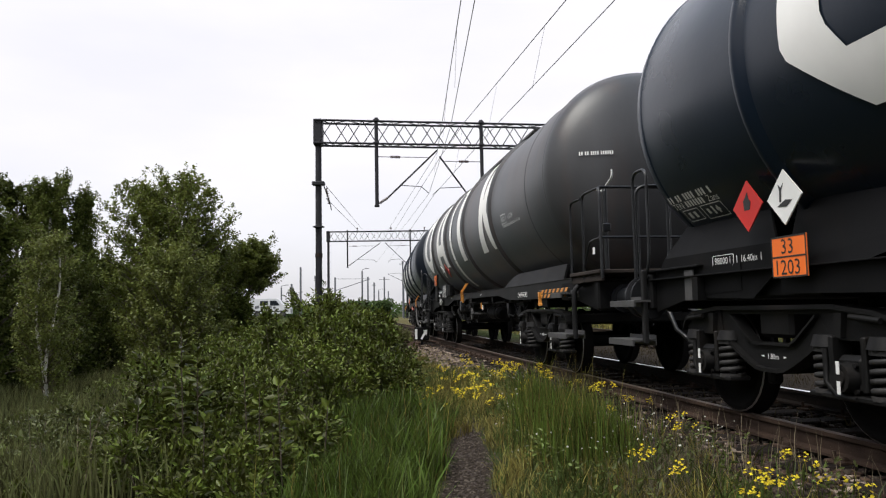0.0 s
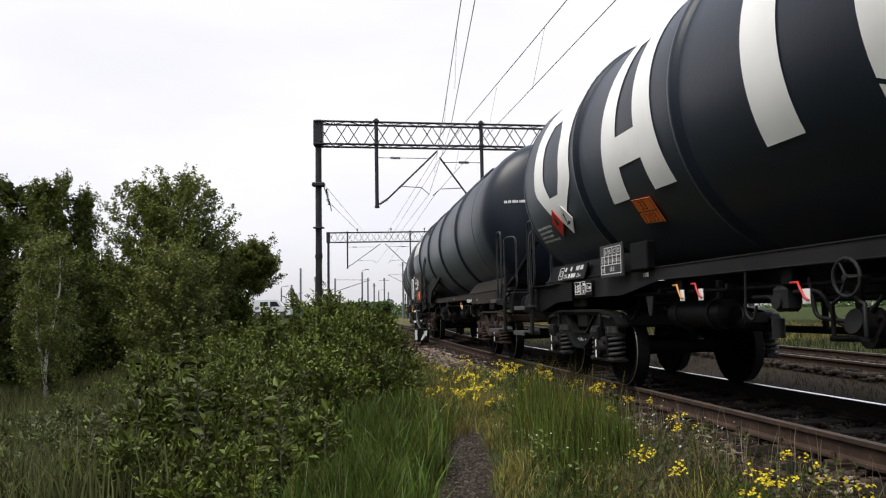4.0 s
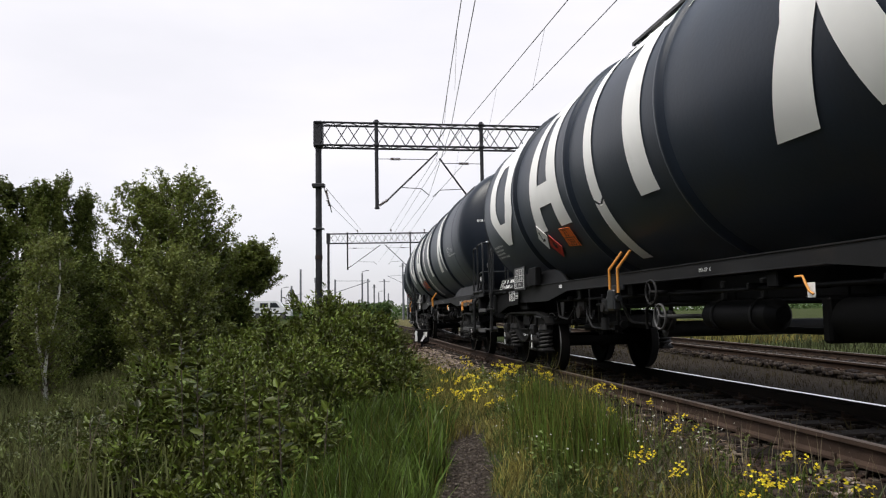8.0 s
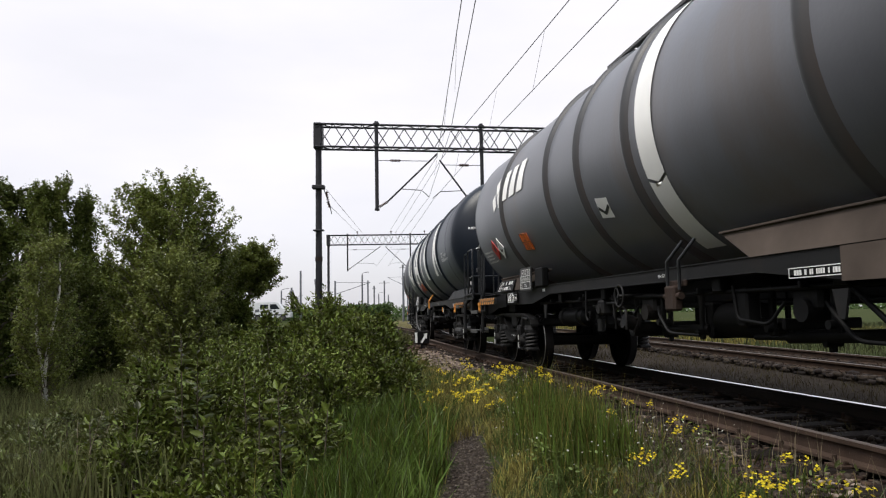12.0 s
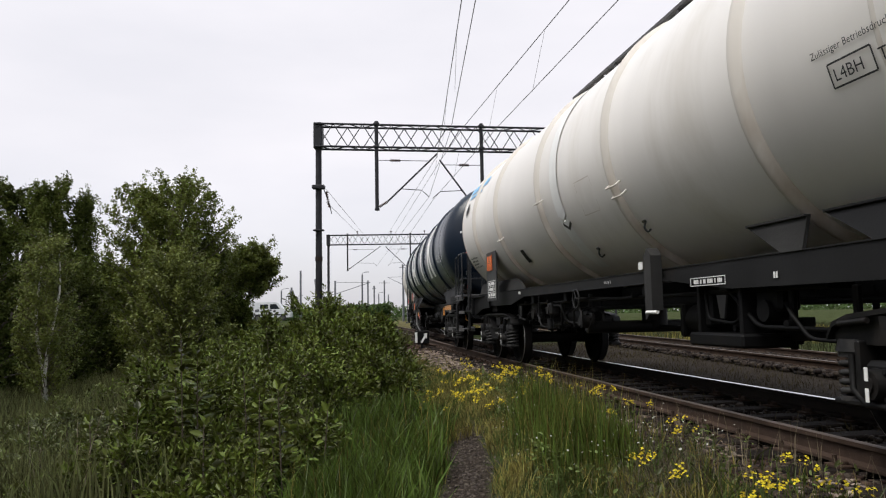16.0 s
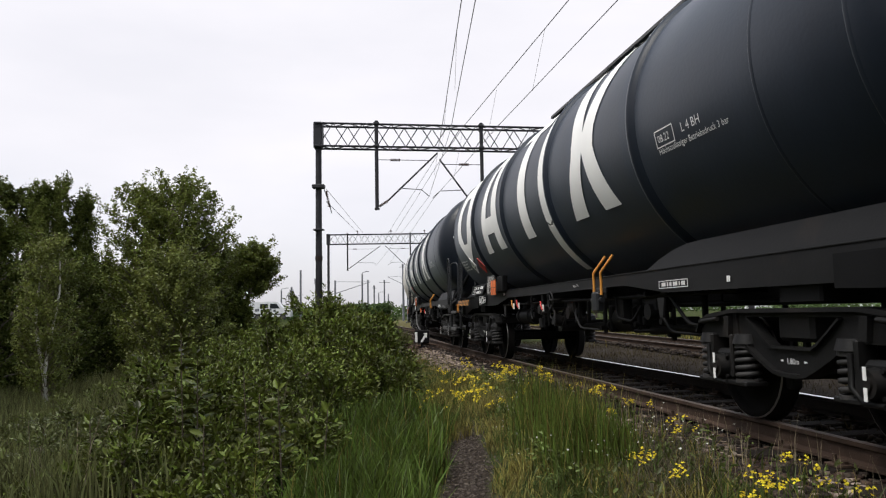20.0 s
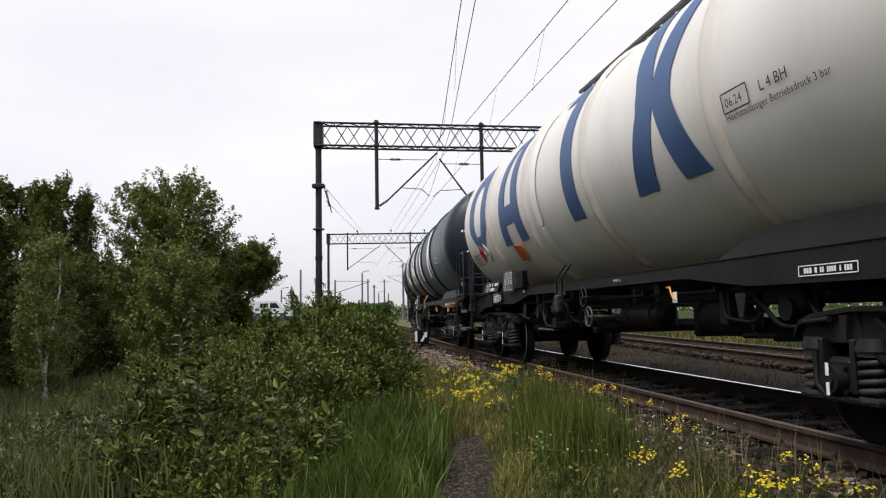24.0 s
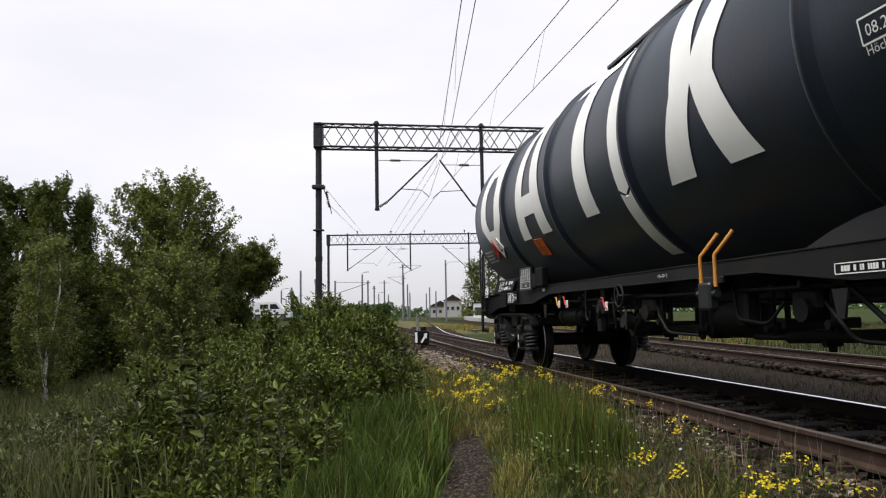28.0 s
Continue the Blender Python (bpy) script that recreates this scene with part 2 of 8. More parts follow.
GRASS_TALL = leafy("grass_tall_green", (0.0595, 0.0874, 0.0149), 0.75, 0.35, 0, 0.3, 0.45)
GRASS_DRY = leafy("grass_dry_yellow", (0.1906, 0.16, 0.0465), 0.65, 0.35)
GRASS_STRAW = leafy("grass_straw", (0.2093, 0.186, 0.0614), 0.5, 0.3)
GRASS_DULL = leafy("grass_dull_weeds", (0.0558, 0.0437, 0.0205), 0.6, 0.25)
GRASS_CLUMP = leafy("grass_clump_green", (0.0818, 0.1116, 0.0205), 0.7, 0.35, 0, 0.2, 0.5)
GRASS_LIGHT = leafy("grass_broad_pale", (0.0837, 0.1256, 0.0223), 0.5, 0.35, 0, 0.3, 0.45)
WEED = leafy("weed_leaf", (0.093, 0.1163, 0.0298), 0.6, 0.2, 0, 0.25, 0.5)
GRASS_LOW = leafy("grass_low", (0.0651, 0.0856, 0.0242), 0.5, 0.3)
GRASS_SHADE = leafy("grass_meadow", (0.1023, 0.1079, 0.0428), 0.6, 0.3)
GRASS_BEYOND = leafy("grass_beyond_track", (0.0465, 0.0521, 0.0223), 0.7, 0.2)
PETAL = leafy("petal_yellow", (0.56, 0.45, 0.03), 0.4, 0.3)
PETAL_WHITE = leafy("petal_white", (0.42, 0.42, 0.37), 0.3, 0.25)
VAN_WHITE = surface("van_paint_white", (0.66, 0.67, 0.68), 0.3, 0, 2.0, 0.05, 0.0)
GLASS_DARK = surface("window_glass_dark", (0.02, 0.024, 0.028), 0.08, 0, 2.0, 0.1, 0.0)
RUBBER = surface("tyre_rubber", (0.02, 0.02, 0.02), 0.85, 0, 9.0, 0.2, 0.2)
CONCRETE = surface("concrete_pale", (0.36, 0.35, 0.33), 0.85, 0, 2.0, 0.15, 0.2, (0.26, 0.25, 0.23), 0.55, 30)


def ground_material():
    """Soil, worn path, sand and thin grass, by place in the plan."""
    m = bpy.data.materials.new("ground_soil_and_grass")
    m.use_nodes = True
    n, l = m.node_tree.nodes, m.node_tree.links
    b = n["Principled BSDF"]
    b.inputs["Roughness"].default_value, b.inputs["Specular IOR Level"].default_value = 0.95, 0.03
    tc = n.new("ShaderNodeTexCoord")

    def noise_ramp(scale, a, c, lo=0.35, hi=0.65, detail=6.0):
        t = n.new("ShaderNodeTexNoise")
        t.inputs["Scale"].default_value, t.inputs["Detail"].default_value = scale, detail
        l.new(tc.outputs["Object"], t.inputs["Vector"])
        r = n.new("ShaderNodeValToRGB")
        r.color_ramp.elements[0].position, r.color_ramp.elements[0].color = lo, (*a, 1)
        r.color_ramp.elements[1].position, r.color_ramp.elements[1].color = hi, (*c, 1)
        l.new(t.outputs["Fac"], r.inputs["Fac"])
        return r.outputs["Color"], t.outputs["Fac"]

    grass, _ = noise_ramp(0.6, (0.024, 0.034, 0.011), (0.052, 0.06, 0.021))
    soil, fac = noise_ramp(22.0, (0.017, 0.0135, 0.0105), (0.046, 0.037, 0.029))
    dry, _ = noise_ramp(1.1, (0.085, 0.078, 0.035), (0.15, 0.13, 0.065))
    zone = n.new("ShaderNodeAttribute")
    zone.attribute_name = "zone"
    sep = n.new("ShaderNodeSeparateColor")
    l.new(zone.outputs["Color"], sep.inputs["Color"])
    jag = n.new("ShaderNodeTexNoise")
    jag.inputs["Scale"].default_value, jag.inputs["Detail"].default_value = 3.0, 5.0
    l.new(tc.outputs["Object"], jag.inputs["Vector"])

    def blend(a, c, channel):
        add = n.new("ShaderNodeMath")
        add.operation = "ADD"
        l.new(channel, add.inputs[0])
        l.new(jag.outputs["Fac"], add.inputs[1])
        mr = n.new("ShaderNodeMapRange")
        mr.inputs["From Min"].default_value, mr.inputs["From Max"].default_value = 0.9, 1.15
        l.new(add.outputs["Value"], mr.inputs["Value"])
        x = n.new("ShaderNodeMix")
        x.data_type = "RGBA"
        l.new(mr.outputs["Result"], x.inputs["Factor"])
        l.new(a, x.inputs["A"])
        l.new(c, x.inputs["B"])
        return x.outputs["Result"]

    col = blend(grass, dry, sep.outputs["Green"])
    col = blend(col, soil, sep.outputs["Red"])
    l.new(col, b.inputs["Base Color"])
    bp = n.new("ShaderNodeBump")
    bp.inputs["Strength"].default_value, bp.inputs["Distance"].default_value = 0.9, 0.06
    l.new(fac, bp.inputs["Height"])
    l.new(bp.outputs["Normal"], b.inputs["Normal"])
    return m


GROUND = ground_material()


# ---- mesh building ----
class Build:
    """Collects vertices and faces; mesh() makes one mesh of them."""

    def __init__(self):
        self.v, self.f, self.s, self.m = [], [], [], []

    def add(self, verts, faces, smooth=False, mat=0):
        k = len(self.v)
        self.v.extend([tuple(p) for p in verts])
        for f in faces:
            self.f.append(tuple(i + k for i in f))
            self.s.append(smooth)
            self.m.append(mat)
        return self

    def box(self, c, size, bev=0.008, turn=None, mat=0):
        hx, hy, hz = (d / 2 for d in size)
        bev = min(bev, hx * 0.45, hy * 0.45, hz * 0.45)
        vs, ix = [], {}
        for sx in (-1, 1):
            for sy in (-1, 1):
                for sz in (-1, 1):
                    for a in range(3):
                        p = [sx * (hx - bev), sy * (hy - bev), sz * (hz - bev)]
                        p[a] = (sx * hx, sy * hy, sz * hz)[a]
                        ix[sx, sy, sz, a] = len(vs)
                        vs.append(Vector(p))
        fs = []
        for a in range(3):
            b, c2 = (a + 1) % 3, (a + 2) % 3
            for s in (-1, 1):
                q = []
                for t, u in ((-1, -1), (1, -1), (1, 1), (-1, 1)):
                    k = [0, 0, 0]
                    k[a], k[b], k[c2] = s, t, u
                    q.append(ix[k[0], k[1], k[2], a])
                fs.append(q if s > 0 else q[::-1])
            for t in (-1, 1):
                for u in (-1, 1):
                    lo, hi = [0, 0, 0], [0, 0, 0]
                    lo[a], hi[a] = -1, 1
                    lo[b] = hi[b] = t
                    lo[c2] = hi[c2] = u
                    q = [ix[(*lo, b)], ix[(*hi, b)], ix[(*hi, c2)], ix[(*lo, c2)]]
                    fs.append(q if t * u > 0 else q[::-1])
        for sx in (-1, 1):
            for sy in (-1, 1):
                for sz in (-1, 1):
                    q = [ix[sx, sy, sz, 0], ix[sx, sy, sz, 1], ix[sx, sy, sz, 2]]
                    fs.append(q if sx * sy * sz > 0 else q[::-1])
        if turn is not None:
            vs = [turn @ p for p in vs]
        c = Vector(c)
        return self.add([p + c for p in vs], fs, False, mat)

    def cyl(self, a, b, r, r2=None, n=12, caps=True, smooth=True, mat=0):
        a, b = Vector(a), Vector(b)
        r2 = r if r2 is None else r2
        d = (b - a).normalized()
        u = d.orthogonal().normalized()
        w = d.cross(u)
        vs = [a + (u * math.cos(i * math.tau / n) + w * math.sin(i * math.tau / n)) * r for i in range(n)]
        vs += [b + (u * math.cos(i * math.tau / n) + w * math.sin(i * math.tau / n)) * r2 for i in range(n)]
        self.add(vs, [(i, (i + 1) % n, n + (i + 1) % n, n + i) for i in range(n)], smooth, mat)
        if caps:
            self.add(vs, [tuple(range(n))[::-1], tuple(range(n, 2 * n))], False, mat)
        return self

    def tube(self, pts, r, n=7, mat=0):
        pts = [Vector(p) for p in pts]
        rows = []
        u = None
        for i, p in enumerate(pts):
            d = (pts[min(i + 1, len(pts) - 1)] - pts[max(i - 1, 0)]).normalized()
            u = d.orthogonal().normalized() if u is None else (u - d * u.dot(d)).normalized()
            w = d.cross(u)
            rr = r[i] if isinstance(r, (list, tuple)) else r
            rows.append([p + (u * math.cos(k * math.tau / n) + w * math.sin(k * math.tau / n)) * rr for k in range(n)])
        vs = [q for row in rows for q in row]
        fs = [(i * n + k, i * n + (k + 1) % n, (i + 1) * n + (k + 1) % n, (i + 1) * n + k)
              for i in range(len(rows) - 1) for k in range(n)]
        self.add(vs, fs, True, mat)
        self.add(rows[0] + rows[-1], [tuple(range(n))[::-1], tuple(range(n, 2 * n))], False, mat)
        return self

    def lathe(self, prof, n=48, zc=0.0, mat=0, y0=0.0):
        """Profile of (x, radius) turned about the x axis at height zc."""
        vs = [(x, y0 + r * math.cos(k * math.tau / n), zc + r * math.sin(k * math.tau / n)) for x, r in prof for k in range(n)]
        fs = [(i * n + k, (i + 1) * n + k, (i + 1) * n + (k + 1) % n, i * n + (k + 1) % n)
              for i in range(len(prof) - 1) for k in range(n)]
        return self.add(vs, fs, True, mat)

    def plate(self, poly, y0, y1, mat=0):
        """A plate with the outline poly in x and z, from y0 to y1."""
        n = len(poly)
        vs = [(x, y0, z) for x, z in poly] + [(x, y1, z) for x, z in poly]
        fs = [tuple(range(n)), tuple(range(n, 2 * n))[::-1]]
        fs += [(i, n + i, n + (i + 1) % n, (i + 1) % n) for i in range(n)]
        return self.add(vs, fs, False, mat)

    def mesh(self, name, *mats):
        me = bpy.data.meshes.new(name)
        me.from_pydata(self.v, [], self.f)
        me.polygons.foreach_set("use_smooth", self.s)
        if any(self.m):
            me.polygons.foreach_set("material_index", self.m)
        for m in mats:
            me.materials.append(m)
        me.update()
        return me


KEPT = {}


def part(name, make, material, parent, label="", at=None, key=None):
    """One mesh object under parent. make: a Build or a function that returns one; key: share its mesh."""
    mats = material if isinstance(material, (list, tuple)) else (material,)
    me = KEPT.get(key) if key else None
    if me is None:
        me = (make if isinstance(make, Build) else make()).mesh(name, *mats)
        if key:
            KEPT[key] = me
    ob = new(name, me)
    ob.parent = parent
    if at is not None:
        ob.matrix_basis = at
    if key:
        for i, m in enumerate(mats):
            if me.materials[i] != m:
                ob.material_slots[i].link = "OBJECT"
                ob.material_slots[i].material = m
    if label:
        ob["label"] = label
    return ob


def thing(name, label, category, group="", kind="", at=None):
    ob = new(name)
    ob.empty_display_size = 0.3
    if at is not None:
        ob.matrix_basis = at
    return tagged(ob, label, category, group, kind)


def single(name, build, material, label, category, group="", kind=""):
    mats = material if isinstance(material, (list, tuple)) else (material,)
    return tagged(new(name, build.mesh(name, *mats)), label, category, group, kind)


def raw_mesh(name, verts, quads, material, smooth=False):
    """A mesh from numpy arrays of vertices and of quads or triangles."""
    me = bpy.data.meshes.new(name)
    k = quads.shape[1]
    me.vertices.add(len(verts))
    me.vertices.foreach_set("co", np.asarray(verts, dtype=np.float32).ravel())
    me.loops.add(quads.size)
    me.loops.foreach_set("vertex_index", quads.astype(np.int32).ravel())
    me.polygons.add(len(quads))
    me.polygons.foreach_set("loop_start", np.arange(0, quads.size, k, dtype=np.int32))
    me.polygons.foreach_set("loop_total", np.full(len(quads), k, dtype=np.int32))
    if smooth:
        me.polygons.foreach_set("use_smooth", np.ones(len(quads), dtype=bool))
    me.update(calc_edges=True)
    me.validate()
    me.materials.append(material)
    return me


# ---- the line of the railway ----
BEND_END = 43.6


def bearing(q):
    """Direction of the running track, q metres along it from beside the camera; 0 is +y, more turns to the right."""
    q = np.clip(q, 0.0, BEND_END)
    return -0.15994 - 0.000816 * q + 0.0000845 * q * q


_q = np.arange(-60.0, 460.0, 0.05)
_b = bearing(_q)
_x, _y = np.cumsum(np.sin(_b)) * 0.05, np.cumsum(np.cos(_b)) * 0.05
_k = int(np.argmin(np.abs(_q)))
_x, _y = _x - _x[_k] + 3.774, _y - _y[_k]


def track(q, off=0.0, z=0.0):
    """A point by the running track: off metres to the right of its nearer rail."""
    b = np.interp(q, _q, _b)
    return Vector((np.interp(q, _q, _x) + off * math.cos(b), np.interp(q, _q, _y) - off * math.sin(b), z))


FORK = 19.0                                  # where the left branch leaves the running track
_f0 = track(FORK)
_fb = -0.142


def branch(q, off=0.0, z=0.0):
    """The straight left branch, whose nearer rail goes on from the fork."""
    if q <= FORK:
        return track(q, off, z)
    d = q - FORK
    return Vector((_f0.x + d * math.sin(_fb) + off * math.cos(_fb), _f0.y + d * math.cos(_fb) - off * math.sin(_fb), z))


def second(q, off=0.0, z=0.0):
    """The second track, to the right of the running one."""
    b = -0.052
    return Vector((6.78 + (q - 14.0) * math.sin(b) + off * math.cos(b), 14.0 + (q - 14.0) * math.cos(b) - off * math.sin(b), z))


def edge_x(y):
    """x of the nearest rail at the given y."""
    y = np.asarray(y, dtype=float)
    near = np.interp(y, _y, _x)
    far = _f0.x + (y - _f0.y) * math.tan(_fb)
    return np.where(y < _f0.y, near, np.minimum(far, near))


def smooth(a, b, v):
    t = np.clip((np.asarray(v, dtype=float) - a) / (b - a), 0, 1)
    return t * t * (3 - 2 * t)


def path_x(y):
    """Centre of the trodden path."""
    y = np.asarray(y, dtype=float)
    return 0.21 - 0.012 * (y - 6.0) + 0.06 * np.sin(y * 0.9) + 0.03 * np.sin(y * 3.7 + 1.0)


def path_half(y):
    """Half the width of the trodden path, which narrows as it goes on."""
    return 0.12 + 0.08 * smooth(10.5, 6.0, y)


def ground_z(x, y):
    x, y = np.asarray(x, dtype=float), np.asarray(y, dtype=float)
    d = edge_x(y) - x
    z = -0.24 - 0.46 * smooth(0.8, 4.2, d) - 0.42 * smooth(4.0, 11.0, d)
    z = z + 0.45 * smooth(30.0, 75.0, y) * smooth(4.0, 14.0, d)
    z = z + 1.37 * smooth(58.0, 72.0, y) * smooth(100.0, 84.0, y) * smooth(4.0, 9.0, d)
    z = z + 0.05 * np.sin(x * 0.9 + y * 0.4) * smooth(2.0, 6.0, d)
    z = z - 0.06 * np.exp(-((x - path_x(y)) / 0.3) ** 2) * smooth(30.0, 12.0, y)
    return z


def grid_lines(parts):
    out = []
    for a, b, n in parts:
        out.extend(np.linspace(a, b, n, endpoint=False))
    return np.array(out + [parts[-1][1]])


def build_ground():
    xs = grid_lines([(-3000, -300, 8), (-300, -40, 18), (-40, -12, 40), (-12, 9, 120), (9, 40, 40), (40, 300, 16), (300, 3000, 8)])
    ys = grid_lines([(-600, -20, 10), (-20, 2, 20), (2, 18, 130), (18, 60, 110), (60, 300, 50), (300, 4500, 14)])
    gx, gy = np.meshgrid(xs, ys)
    gz = ground_z(gx, gy)
    verts = np.stack([gx.ravel(), gy.ravel(), gz.ravel()], 1)
    w = len(xs)
    i, j = np.meshgrid(np.arange(w - 1), np.arange(len(ys) - 1))
    a = (j * w + i).ravel()
    me = raw_mesh("ground", verts, np.stack([a, a + 1, a + w + 1, a + w], 1), GROUND, True)
    d = edge_x(verts[:, 1]) - verts[:, 0]
    x, y = verts[:, 0], verts[:, 1]
    bare = np.clip(1.2 - np.abs(x - path_x(y)) / (path_half(y) * 1.6), 0, 1) * smooth(11.0, 8.0, y)
    bed = smooth(1.75, 0.9, d) * smooth(-3.4, -2.4, d) * smooth(70.0, 30.0, y)
    sand = 0.8 * smooth(-2.0, -2.8, d) * smooth(-9.0, -7.0, d) * smooth(40.0, 22.0, y)
    red = np.clip(np.maximum(np.maximum(bare, bed), sand), 0, 1)
    green = np.clip(0.72 * smooth(28.0, 55.0, y) * smooth(0.0, -4.0, d) * smooth(-13.0, -9.0, d) + 0.55 * smooth(3.2, 1.2, d) * smooth(-1, 1, d), 0, 1)
    col = me.color_attributes.new("zone", "FLOAT_COLOR", "POINT")
    col.data.foreach_set("color", np.stack([red, green, np.zeros_like(red), np.ones_like(red)], 1).astype(np.float32).ravel())
    tagged(new("ground", me), "uneven grassy ground with bare soil and a trodden path", "ground", kind="structure")


RAIL_PROFILE = [(-0.036, -0.004), (-0.014, 0.0), (0.012, 0.0), (0.036, -0.004), (0.036, -0.035), (0.009, -0.048), (0.009, -0.135), (0.066, -0.152), (0.066, -0.172),
                (-0.066, -0.172), (-0.066, -0.152), (-0.009, -0.135), (-0.009, -0.048), (-0.036, -0.035)]


def rail(name, line, q0, q1, step, off, head, label, parent, side=RAIL_RUST):
    b = Build()
    qs = np.arange(q0, q1 + step * 0.5, step)
    n = len(RAIL_PROFILE)
    rows = []
    for q in qs:
        for dx, dz in RAIL_PROFILE:
            rows.append(line(q, off + dx, dz))
    fs, ms = [], []
    for i in range(len(qs) - 1):
        for k in range(n):
            fs.append((i * n + k, i * n + (k + 1) % n, (i + 1) * n + (k + 1) % n, (i + 1) * n + k))
            ms.append(1 if k in (0, 1, 2) else 0)
    b.add(rows, fs)
    b.m = ms
    b.add(rows[:n] + rows[-n:], [tuple(range(n)), tuple(range(n, 2 * n))[::-1]])
    return part(name, b, (side, head), parent, label)


def sleeper_mesh():
    return Build().box((0, 0, 0), (2.5, 0.25, 0.15), 0.015)


def chair_mesh():
    b = Build().box((0, 0, 0.012), (0.34, 0.16, 0.024), 0.005)
    for s in (-1, 1):
        b.box((s * 0.095, 0, 0.035), (0.05, 0.12, 0.04), 0.01)
        b.cyl((s * 0.12, 0.03, 0.02), (s * 0.12, 0.03, 0.085), 0.018, n=6)
    return b


def build_tracks():
    bed = thing("railway_track", "rusty railway track on old wooden sleepers in ballast", "railway track", kind="structure")
    rail("rail", track, -8, 60, 0.5, 0.0, RAIL_HEAD, "worn rusty rail", bed)
    rail("rail", track, -8, 60, 0.5, 1.505, RAIL_BRIGHT, "bright running rail with shade-darkened sides", bed, RAIL_SHADED)
    rail("rail", branch, FORK, 120, 1.0, 0.0, RAIL_HEAD, "", bed)
    rail("rail", branch, FORK, 120, 1.0, 1.505, RAIL_HEAD, "", bed)
    rail("rail", track, 60, 380, 4.0, 0.0, RAIL_HEAD, "", bed)
    rail("rail", track, 60, 380, 4.0, 1.505, RAIL_HEAD, "", bed)
    rail("rail", second, -8, 300, 2.0, 0.0, RAIL_HEAD, "", bed)
    rail("rail", second, -8, 300, 2.0, 1.505, RAIL_HEAD, "", bed)
    for line, q0, q1, key in ((track, -2.0, 70.0, "a"), (branch, 34.0, 70.0, "b"), (second, 4.0, 40.0, "c")):
        q = q0
        while q < q1:
            p, p2 = line(q, 0.7525), line(q + 0.1, 0.7525)
            turn = math.degrees(math.atan2(-(p2.x - p.x), p2.y - p.y)) + random.uniform(-1.2, 1.2)
            part("sleeper", sleeper_mesh, SLEEPER, bed, at=pose(p.x + random.uniform(-0.03, 0.03), p.y, -0.262, 0, 0, turn), key="sleeper")
            if q < 26:
                for off in (0.0, 1.505):
                    c = line(q, off)
                    part("rail_chair", chair_mesh, RAIL_RUST, bed, at=pose(c.x, c.y, -0.188, 0, 0, turn), key="chair")
            q += 0.62


# ---- tank wagons ----
# Local axes of a wagon: x forward (towards the camera's end), -y the side that the camera sees, z up from the rail top.
HALF = 8.2
TANK_R, TANK_Z = 1.475, 2.80
RING_AT = (3.6, 6.1, 8.7, 11.55)


def along(u):
    return u - HALF


def tank_build(u0, u1):
    def make():
        prof = []
        for i in range(9):
            a = i / 8 * math.pi / 2
            prof.append((along(u0) - 0.5 * math.cos(a), max(0.001, TANK_R * math.sin(a) ** 0.8)))
        for u in np.linspace(u0, u1, 13)[1:]:
            prof.append((along(float(u)), TANK_R))
        for i in range(1, 9):
            a = i / 8 * math.pi / 2
            prof.append((along(u1) + 0.6 * math.sin(a), max(0.001, TANK_R * math.cos(a))))
        return Build().lathe(prof, 72, TANK_Z)
    return make


def ring_build():
    w = 0.048
    prof = [(-w - 0.05, TANK_R - 0.004), (-w, TANK_R + 0.028), (-w * 0.5, TANK_R + 0.052), (w * 0.5, TANK_R + 0.052), (w, TANK_R + 0.028),
            (w + 0.05, TANK_R - 0.004)]
    return Build().lathe(prof, 72, TANK_Z)


def seam_build():
    return Build().lathe([(-0.025, TANK_R - 0.002), (0.0, TANK_R + 0.009), (0.025, TANK_R - 0.002)], 72, TANK_Z)


def on_tank(u, deg, lift=0.008):
    a = radians(deg)
    r = TANK_R + lift
    return (along(u), -r * math.cos(a), TANK_Z + r * math.sin(a))


def strip(b, left, right, lo, hi, n=10, lift=0.008, m=3):
    """A painted patch on the tank's near side between two edges, functions of the angle in degrees."""
    vs = []
    for i in range(n + 1):
        d = lo + (hi - lo) * i / n
        a, c = left(d), right(d)
        vs += [on_tank(a + (c - a) * k / m, d, lift) for k in range(m + 1)]
    fs = [(i * (m + 1) + k, i * (m + 1) + k + 1, (i + 1) * (m + 1) + k + 1, (i + 1) * (m + 1) + k) for i in range(n) for k in range(m)]
    return b.add(vs, fs, True)


LET_LO, LET_HI = -28.5, 58.0


def lean(a, c, lo=LET_LO, hi=LET_HI):
    return lambda d: a + (c - a) * (d - lo) / (hi - lo)


